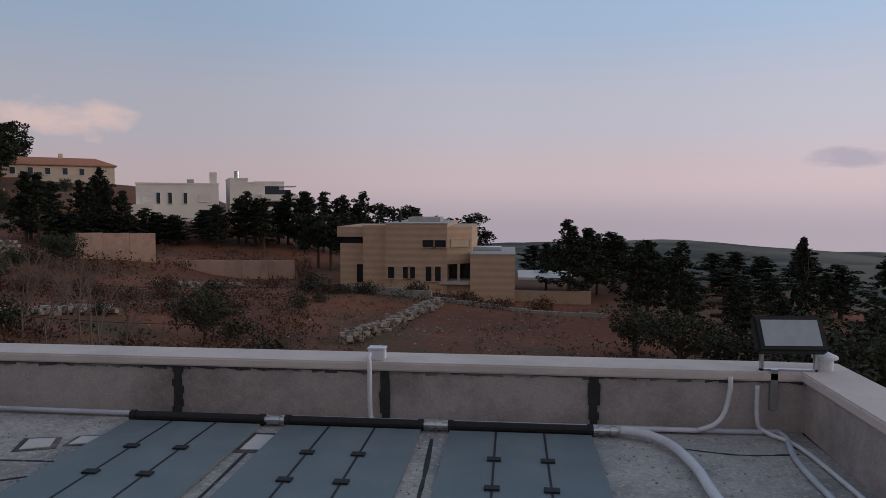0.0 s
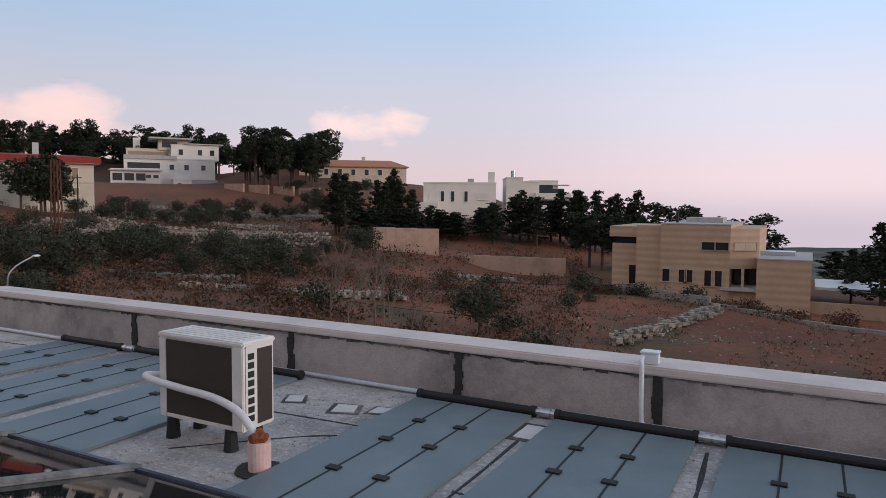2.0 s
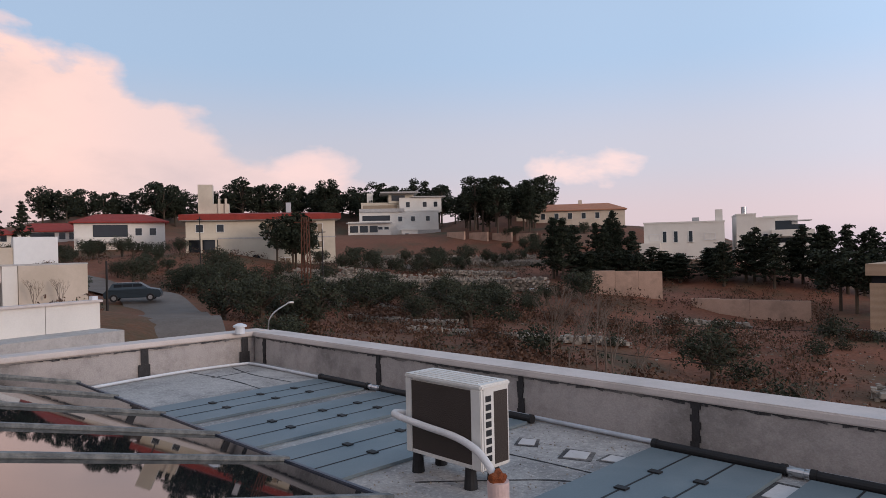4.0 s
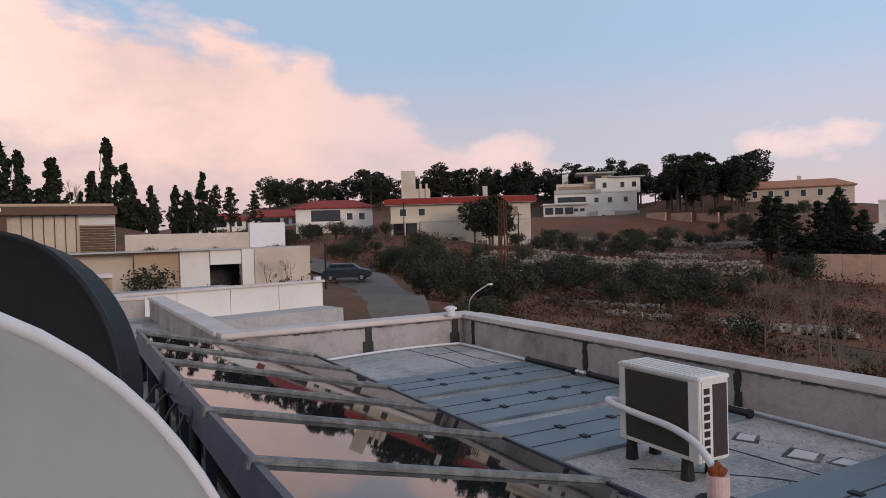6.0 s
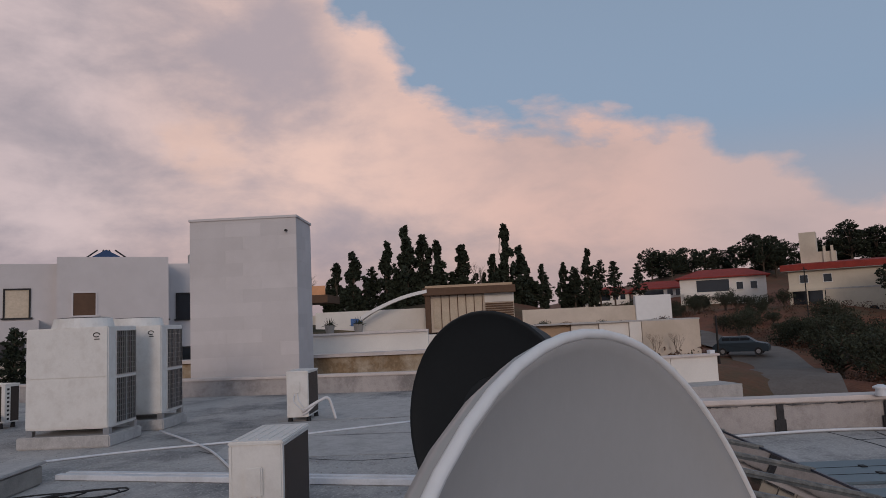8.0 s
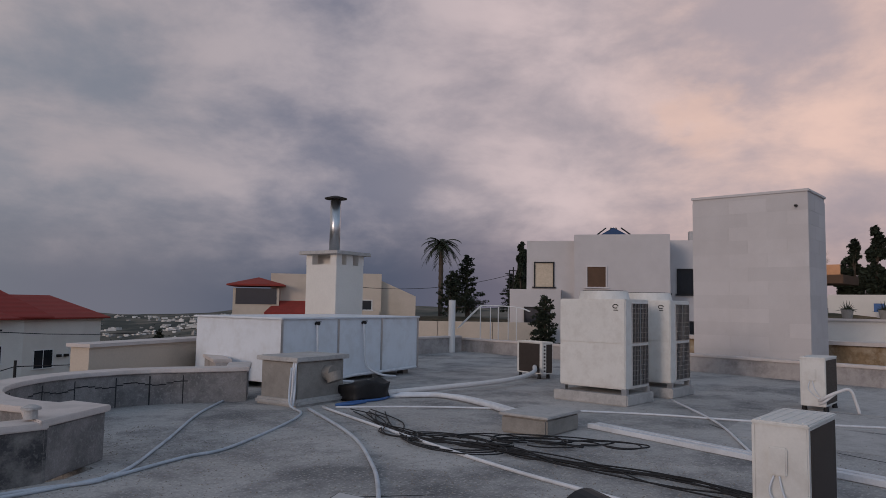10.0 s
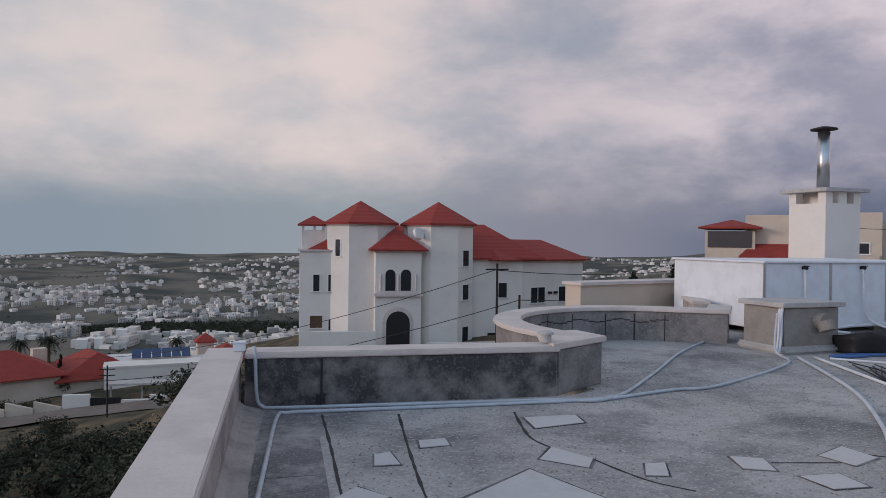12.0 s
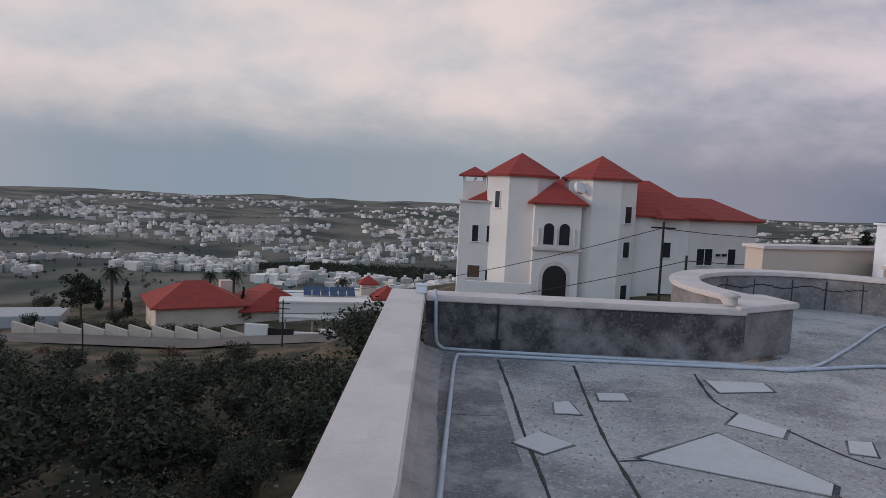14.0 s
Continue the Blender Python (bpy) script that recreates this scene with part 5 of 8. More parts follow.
def garden_walls():
    w = thing("garden_wall", "streaked pinkish plaster retaining wall under dark trees", "wall", kind="structure")
    for (ax, ay), (bx, by), top, low, n in (((-40.0, 61.5), (-34.2, 65.0), -0.95, -4.2, 3), ((-31.8, 66.2), (-22.2, 70.1), -3.75, -6.8, 4)):
        d = Vector((bx - ax, by - ay, 0))
        for i in range(n):
            bm = bmesh.new()
            m = pose(ax + d.x * i / n, ay + d.y * i / n, 0, 0, 0, math.degrees(math.atan2(d.y, d.x)))
            box(bm, 0, d.length / n - 0.02, -0.2, 0.2, low, top - 0.06 * i, m)
            part("wall_length", bm, M["pinkwall"], w)


garden_walls()


def red_roof_long_house():
    h = thing("house", "long cream house under a low red tiled roof with deep eaves", "house", -102.4, 47.3, -1.15, 60)
    c = M["housecream"]
    block(h, "wall", 0, 22.4, 0, 10, 0, 8.0, c)
    bm = bmesh.new()
    hip_roof(bm, 0, 22.4, 0, 10, 8.75, 0.5, 0.75, 0.9, 0.85)
    part("roof", bm, M["redtile"], h, "low red tiled roof")
    block(h, "soffit", -0.8, 23.2, -0.8, 10.8, 7.8, 7.88, M["slab"])
    block(h, "stair_tower", 1.6, 3.8, 3, 5.5, 8.3, 13.6, c)
    block(h, "roof_room", 3.8, 6.2, 3, 6, 8.3, 10.6, c)
    for x in (4.6, 5.6):
        block(h, "roof_post", x, x + 0.35, 2.7, 3.0, 8.3, 11.4, c)
    block(h, "water_tank", 15.0, 15.8, 4, 4.8, 9.2, 10.8, M["steel"])
    block(h, "string_course", -0.05, 22.45, -0.06, 0, 5.0, 5.2, M["slab"])
    row(h, (2.0, 5.0), 0, 6.1, 1.0, 1.1)
    row(h, (12.4, 19.6), 0, 5.7, 1.6, 1.5, M["panewood"])
    row(h, (14.6, 19.6), 0, 3.4, 1.8, 1.0, M["panewood"])
    row(h, (14.6, 19.6), 0, 1.0, 1.6, 0.9, M["panewood"])
    # shadow of the recessed balcony, drawn as a flat dark plate
    block(h, "balcony_shade", 0.4, 4.6, -0.05, 0.0, 2.4, 4.9, M["pane"])
    block(h, "balcony", 0.0, 4.6, -1.4, 0, 1.7, 2.4, c)
    block(h, "balcony_roof", 0.0, 4.6, -1.4, 0, 4.9, 5.2, c)
    for x in (0.1, 2.2, 4.3):
        block(h, "column", x, x + 0.25, -1.3, -1.05, 2.4, 4.9, c)
    for x in (7.6, 10.2):
        bm = bmesh.new()
        arch_panel(bm, x, 0.0, 0.2, 1.3, 2.3, -0.05)
        part("arched_opening", bm, M["pane"], h)


red_roof_long_house()


def hill_villa():
    h = thing("house", "white terraced villa on the hilltop with flat slab roofs", "house", -127.8, 98.0, 3.0, 52)
    w = M["stucco"]
    flat_block(h, -1.0, 8.5, -2.0, 10, 0, 4.8, w)
    for a in (-0.6, 1.6, 3.8):
        block(h, "garage_opening", a, a + 1.8, -2.05, -2.0, 2.6, 4.1, M["pane"])
    block(h, "ledge", -1.4, 8.9, -2.5, -2.0, 4.6, 4.85, M["slab"])
    row(h, (6.2, 7.6), -2.0, 3.2, 1.0, 0.6)
    flat_block(h, 1.5, 20.0, 3, 14, 0, 7.4, w)
    block(h, "terrace_rail", 1.5, 12.0, 2.6, 2.8, 7.4, 8.2, M["slab"])
    block(h, "long_opening", 2.2, 8.6, 2.95, 3.0, 5.4, 6.6, M["pane"])
    row(h, (11.0, 14.0, 17.5), 3, 5.2, 0.9, 1.1)
    flat_block(h, 2.0, 12.0, 6.5, 14, 7.4, 9.6, M["housecream"])
    # darker ribbon on the wall stands in for terrace shadow
    block(h, "terrace_shade", 2.4, 10.5, 6.4, 6.5, 7.7, 9.2, M["panewood"])
    flat_block(h, 11.0, 21.0, 5, 14, 7.4, 10.6, w)
    row(h, (13.0, 17.0, 19.6), 5, 8.6, 0.9, 1.2)
    block(h, "roof_slab", 6.5, 15.5, 4.0, 14, 11.9, 12.25, M["slab"], bevel=0.05)
    block(h, "top_storey", 8.5, 14.5, 6.0, 13, 9.6, 11.9, M["housecream"])
    block(h, "top_opening", 9.2, 12.4, 5.95, 6.0, 10.2, 11.5, M["pane"])
    block(h, "chimney", 3.4, 4.8, 8, 9, 9.6, 12.2, w)
    block(h, "roof_slab", 14.0, 22.0, 4.4, 14, 10.9, 11.15, M["slab"])
    flat_block(h, 11.0, 14.6, -2.4, 3, 0, 2.9, w)
    window(h, (12.2, -2.4, 1.2), 0, 0.8, 1.0)
    block(h, "side_wall", 14.6, 20, -1.5, -1, 0, 3.0, M["slab"])


hill_villa()


def small_red_house(x, y, z, rz, w, d, h, label):
    a = thing("house", label, "house", x, y, z, rz)
    block(a, "wall", -w / 2, w / 2, 0, d, 0, h, M["stucco"])
    bm = bmesh.new()
    hip_roof(bm, -w / 2, w / 2, 0, d, h, 1.5, 0.5, 0.7, 0.2)
    part("roof", bm, M["redtile"], a, "red tiled hip roof")
    # porch shadow put on the front wall as a dark plate
    block(a, "porch_shade", -w * 0.3, w * 0.08, -0.05, 0, h * 0.5, h * 0.9, M["pane"])
    block(a, "balcony", -w * 0.45, w * 0.12, -1.3, 0, h * 0.32, h * 0.5, M["stucco"])
    row(a, (w * 0.2, w * 0.36), 0, h * 0.55, 1.0, 1.2)
    row(a, (-w * 0.36, -w * 0.2), 0, h * 0.06, 1.0, 1.1)


small_red_house(-122.4, 45.0, 2.2, 70, 14, 9, 5.2, "white house with a red hip roof on the hillside")
small_red_house(-138.5, 38.5, 3.0, 72, 10, 8, 3.4, "small white house with a red hip roof")
small_red_house(-143.0, 29.0, 3.0, 75, 9, 8, 2.9, "small white house with a faded red roof")


def orange_house():
    h = thing("apartment_building", "long pinkish apartment building with an orange tiled roof", "apartment building", -101.5, 124.5, 4.0, 36)
    block(h, "wall", 0, 24, 0, 9, 0, 5.6, M["cream"])
    bm = bmesh.new()
    hip_roof(bm, 0, 24, 0, 9, 5.6, 1.6, 0.7, 0.5, 0.2)
    part("roof", bm, M["orangetile"], h, "orange clay tiled roof")
    row(h, (3, 6, 9, 12, 15, 18, 21), 0, 3.6, 0.9, 1.3)
    for x in (5, 14):
        block(h, "chimney", x, x + 0.8, 4, 4.8, 6, 8, M["cream"])
    w = thing("garden_wall", "pale pink boundary wall with small gates", "wall", kind="structure")
    for i in range(6):
        block(w, "wall_length", -104 + 5.2 * i, -99 + 5.2 * i, 104.5 + 1.3 * i, 104.9 + 1.3 * i, 0, 5.0 - 0.25 * i, M["pinkwall"])


orange_house()


def pavilion():
    h = thing("house", "brown flat-roofed pavilion with tall curtained windows", "house", -52.0, -2.2, 1.0, 90)
    block(h, "wall", 0, 6.3, 0.3, 6, 0, 2.8, M["cream"])
    block(h, "roof_slab", -0.5, 6.4, -0.7, 6.3, 2.75, 3.3, M["brownwood"], bevel=0.03)
    block(h, "roof_top", -0.3, 6.2, -0.5, 6.1, 3.3, 3.48, M["tan"])
    for i in range(6):
        bm = bmesh.new()
        a = 0.25 + i * 0.62
        box(bm, a, a + 0.56, 0.22, 0.3, 0.3, 2.7)
        part("pane", bm, M["panewarm"], h, "curtained glass pane")
        block(h, "mullion", a + 0.56, a + 0.62, 0.15, 0.3, 0.3, 2.75, M["brownwood"])
    block(h, "lintel", 4.1, 6.3, 0.2, 0.3, 2.1, 2.75, M["stucco"])
    for i in range(11):
        block(h, "slat", 4.15, 6.25, 0.14, 0.22, 0.2 + i * 0.17, 0.31 + i * 0.17, M["brownwood"])
    block(h, "post", -0.35, 0.05, -0.4, 0.2, 0, 2.75, M["brownwood"])
    bm = bmesh.new()
    line = smooth_line([(-0.2, -0.2, 3.1), (-2.0, -0.4, 2.7), (-4.0, -0.5, 1.9), (-5.2, -0.5, 1.2)], 6)
    for p, q in zip(line, line[1:]):
        box(bm, 0, (q - p).length, -0.5, 0.5, -0.12, 0.12, Matrix.Translation(p) @ (q - p).to_track_quat("X", "Z").to_matrix().to_4x4())
    part("curved_canopy", bm, M["whitepaint"], h, "curved white canopy")
    block(h, "canopy_foot", -5.9, -5.1, -0.7, -0.2, 0.75, 1.3, M["bluepaint"])
    block(h, "back_wall", -9, 0, 1.5, 2, 0, 1.9, M["stucco"])
    g = thing("garden_pavilion", "brown timber garden pavilion with a warm glint painted on a panel", "pavilion", -58.4, -15.5, 1.6, 90)
    block(g, "roof_slab", 0, 4.6, -1.5, 4, 2.2, 2.85, M["brownwood"])
    # the panel's orange is a painted glint
    block(g, "roof_screen", 2.0, 4.4, -1.4, -1.2, 2.85, 3.6, M["warmglint"], "timber panel coloured orange as a warm glint")
    block(g, "column", 1.8, 2.4, -1.0, -0.4, 0, 2.2, M["brownwood"])
    block(g, "back_wall", 0, 9, 1.5, 2, 0, 1.2, M["stucco"])


pavilion()


def west_walls():
    w = thing("garden_wall", "tall cream garden wall with ochre stains and a garage opening", "wall", kind="structure")
    for i, (a, b, mat) in enumerate(((-12.0, -6, "stucco"), (-6, 0.4, "stucco"), (0.4, 4.3, "cream"), (4.3, 6.6, "tan"), (6.6, 8.2, "stucco"), (9.9, 10.6, "stucco"), (10.6, 13.9, "cream"))):
        block(w, "wall_length", -42.4 + 0.13 * max(0, a), -41.9 + 0.13 * max(0, a), a + 0.01, b - 0.01, -2.5, 1.28 if a > 0 else 1.05, M[mat])
    block(w, "lintel", -41.3, -40.8, 8.2, 9.9, 0.45, 1.28, M["stucco"])
    block(w, "garage_back", -44.5, -44.2, 7.5, 10.5, -2.5, 1.2, M["grille"])
    block(w, "coping", -42.5, -40.6, 0.4, 13.95, 1.28, 1.36, M["slab"])
    u = thing("terrace_wall", "upper white terrace wall with plants along it", "wall", kind="structure")
    block(u, "wall_length", -50.2, -49.8, 4.5, 12.5, 0.5, 2.35, M["cream"])
    block(u, "wall_length", -50.2, -49.6, 12.5, 15, 0.5, 3.0, M["whitepaint"])
    block(u, "terrace_floor", -50, -42, -2, 14, 0.6, 0.9, M["slab"])
    n = thing("neighbour_wall", "white rendered neighbour roof wall with panel joints", "wall", -24.0, 3.0, 0, 12.5, kind="structure")
    for i in range(5):
        block(n, "panel", -0.15, 0.15, -2.5 + 1.82 * i, -0.7 + 1.82 * i, -5, 0.14, M["stucco"])
        block(n, "joint", -0.10, 0.10, -0.7 + 1.82 * i, -0.68 + 1.82 * i, -5, 0.13, M["parapet"])
    block(n, "coping", -0.25, 0.25, -2.55, 6.65, 0.14, 0.22, M["cap"], bevel=0.015)
    block(n, "lower_ledge", 0.15, 1.5, -2.5, 6.6, -5, -0.75, M["slab"])
    block(n, "roof_behind", -9, -0.15, -2.5, 6.6, -5, -0.3, M["roof"])
    block(n, "roof_box", -0.1, 0.1, 6.35, 6.55, 0.22, 0.34, M["pvc"])
    p = thing("old_wall", "peeling ochre wall of a lower terrace", "wall", kind="structure")
    block(p, "wall_length", -27.2, -26.8, -14, 2.4, -4, 0.62, M["peeling"])
    block(p, "coping", -27.4, -26.6, -14, 2.4, 0.62, 0.75, M["cap"])
    block(p, "upper_wall", -36.2, -35.8, -13, -1.5, -3, 1.35, M["stucco"])
    block(p, "upper_coping", -36.4, -35.6, -13, -1.5, 1.35, 1.45, M["cap"])
    for i in range(4):
        y = -9.6 + 1.5 * i
        pt = thing("plant_pot", "grey pot with a small drooping plant on a terrace wall", "plant pot", -35.85, y, 1.45)
        bm = bmesh.new()
        cyl(bm, (0, 0, 0), (0, 0, 0.42), 0.2, 0.27, 12)
        part("pot", bm, M["concrete"], pt)
        bm = bmesh.new()
        for k in range(26):
            a, q = 2.4 * k, 0.10 + 0.012 * k
            cyl(bm, (0.4 * q * math.cos(a), 0.4 * q * math.sin(a), 0.42), (q * math.cos(a) * 1.3, q * math.sin(a) * 1.3, 0.85 - 0.022 * k), 0.03, 0.004, 4)
        part("plant", bm, M["olive"], pt)
    block(p, "terrace", -36, -27, -14, 2, -4, 0.1, M["slab"])


west_walls()


def stone_building():
    h = thing("house", "pale limestone house with dark windows and a glass roof lantern", "house", -27.45, -18.4, -2.5, 119)
    t = M["limestone"]
    block(h, "wall", -0.3, 6.4, 0.4, 9, 0, 7.5, t)
    block(h, "wall", 2.0, 6.4, -0.1, 9, 0, 7.75, t)
    block(h, "wall", -1.0, 1.4, -0.7, 4, 0, 5.1, t)
    block(h, "wall", 6.4, 10.5, 2.5, 9, 0, 7.7, t)
    # lit window: its light is only the pale warm pane colour
    window(h, (0.55, 0.4, 5.25), 0, 0.85, 1.15, M["panewarm"], M["iron"])
    window(h, (3.05, -0.1, 5.25), 0, 0.85, 0.95, M["brownwood"], t)
    window(h, (6.4, 0.9, 5.0), 90, 0.5, 1.0, None, M["iron"])
    window(h, (7.4, 2.5, 5.0), 0, 0.7, 1.2, None, M["iron"])
    window(h, (7.4, 2.5, 2.0), 0, 0.7, 1.6, None, M["iron"])
    window(h, (0.3, -0.7, 2.2), 0, 1.1, 2.0, None, M["iron"])
    block(h, "roof_box", 7.8, 8.6, 4, 4.6, 7.7, 8.3, M["slab"])
    bm = bmesh.new()
    hip_roof(bm, 2.6, 5.4, 4.5, 7.5, 7.8, 0.9, 0.35, 0, 0.05)
    ln = part("roof_lantern", bm, M["solar"], h, "blue glass roof lantern")
    for a in (2.6, 3.55, 4.45, 5.4):
        bm = bmesh.new()
        cyl(bm, (a, 4.5, 7.8), (3.6 + (a - 2.6) * 0.3, 6.0, 8.72), 0.04, seg=6)
        part("rib", bm, M["iron"], ln)


stone_building()


def south_west_house():
    h = thing("house", "cream rendered house with a small red-roofed bay", "house", -33.6, -41.9, -1.0, 141)
    t = M["cream"]
    block(h, "wall", -6.6, -3.2, 0, 8, 0, 3.8, t)
    block(h, "bay_window", -6.4, -3.4, -0.05, 0.0, 2.6, 3.8, M["pane"])
    bm = bmesh.new()
    hip_roof(bm, -6.6, -3.2, 0, 5, 4.1, 0.6, 0.2, 0.45, 0.12)
    part("roof", bm, M["redtile"], h, "small red tiled roof")
    block(h, "wall", -3.9, 1.4, 0.8, 9, 0, 5.0, t)
    bm = bmesh.new()
    v = [bm.verts.new(p) for p in ((-4.2, -1.0, 2.0), (0.6, -1.0, 2.0), (0.2, 0.8, 2.9), (-3.4, 0.8, 2.9), (-4.2, -1.0, 1.85), (0.6, -1.0, 1.85), (0.2, 0.8, 2.75), (-3.4, 0.8, 2.75))]
    for f in ((0, 1, 2, 3), (7, 6, 5, 4), (0, 4, 5, 1), (1, 5, 6, 2), (2, 6, 7, 3), (3, 7, 4, 0)):
        bm.faces.new([v[i] for i in f])
    part("porch_roof", bm, M["redtile"], h, "red tiled porch roof")
    block(h, "porch_wall", -4, 0.4, -0.8, 0.8, 0, 1.85, t)
    block(h, "wall", 1.4, 4.6, 0.0, 8, 0, 5.1, t)
    block(h, "balcony", 1.6, 4.4, -0.9, 0.0, 1.4, 2.2, t)
    window(h, (3.4, 0, 2.3), 0, 0.9, 0.7)
    window(h, (1.0, 0.8, 2.4), 0, 0.5, 1.4)
    bm = bmesh.new()
    v = [bm.verts.new(p) for p in ((4.6, 0.6, 0), (7.4, 0.6, 0), (7.4, 8, 0), (4.6, 8, 0), (4.6, 0.6, 4.6), (7.4, 0.6, 3.4), (7.4, 8, 3.4), (4.6, 8, 4.6))]
    for f in ((3, 2, 1, 0), (4, 5, 6, 7), (0, 1, 5, 4), (1, 2, 6, 5), (2, 3, 7, 6), (3, 0, 4, 7)):
        bm.faces.new([v[i] for i in f])
    part("wall", bm, t, h)
    w = thing("boundary_wall", "ochre boundary wall behind the roof parapet", "wall", kind="structure")
    d = Vector((-26.2 + 20.0, -16.7 + 24.5, 0))
    for i in range(4):
        bm = bmesh.new()
        box(bm, d.length * i / 4, d.length * (i + 1) / 4 - 0.02, -0.2, 0.2, -4, 1.05, pose(-20.0, -24.5, 0, 0, 0, math.degrees(math.atan2(d.y, d.x))))
        part("wall_length", bm, M["cream"], w)
    p = thing("vent_pipe", "white plastic vent pipe beside the far parapet", "pipe", -19.6, -16.8, 0)
    bm = bmesh.new()
    cyl(bm, (0, 0, 0), (0, 0, 1.98), 0.13, seg=16)
    part("tube", bm, M["whitepaint"], p, shade=False)
    r = thing("ladder_rail", "white tubular handrail at the roof edge", "railing", -20.6, -16.2, 0, 119)
    for k in range(5):
        bm = bmesh.new()
        cyl(bm, (0.35 * k, 0.3 * (k % 2), 0.0), (0.35 * k, 0.3 * (k % 2), 1.75), 0.02, seg=6)
        part("post", bm, M["whitepaint"], r)
    for k in range(2):
        bm = bmesh.new()
        sweep(bm, smooth_line([(-0.9, 0.3 * k, 0.9), (-0.1, 0.3 * k, 1.7), (0.2, 0.3 * k, 1.8), (1.4, 0.3 * k, 1.75), (1.9, 0.3 * k, 1.6)], 5), 0.022, 6)
        part("rail", bm, M["whitepaint"], r)
    b = thing("bay_house_wall", "cream parapet of the building corner beyond the round bay", "wall", -5.0, -14.2, 0, 20, kind="structure")
    block(b, "wall_length", -5.3, 0.0, -0.25, 0.25, -6, 0.86, M["cream"])
    block(b, "coping", -5.35, 0.05, -0.32, 0.32, 0.86, 0.93, M["cap"])


south_west_house()


def octagon(bm, cx_, cy_, r, z0, z1, rot=22.5):
    ring = [[bm.verts.new((cx_ + r * math.cos(radians(rot + 45 * i)), cy_ + r * math.sin(radians(rot + 45 * i)), z)) for i in range(8)] for z in (z0, z1)]
    for i in range(8):
        j = (i + 1) % 8
        bm.faces.new((ring[0][i], ring[0][j], ring[1][j], ring[1][i]))
    bm.faces.new(ring[0][::-1])
    bm.faces.new(ring[1])


def cone8(bm, cx_, cy_, r, z0, z1, rot=22.5, t=0.15):
    low = [bm.verts.new((cx_ + r * math.cos(radians(rot + 45 * i)), cy_ + r * math.sin(radians(rot + 45 * i)), z0)) for i in range(8)]
    bot = [bm.verts.new((v.co.x, v.co.y, z0 - t)) for v in low]
    top = bm.verts.new((cx_, cy_, z1))
    for i in range(8):
        j = (i + 1) % 8
        bm.faces.new((low[i], low[j], top))
        bm.faces.new((bot[i], bot[j], low[j], low[i]))
    bm.faces.new(bot[::-1])


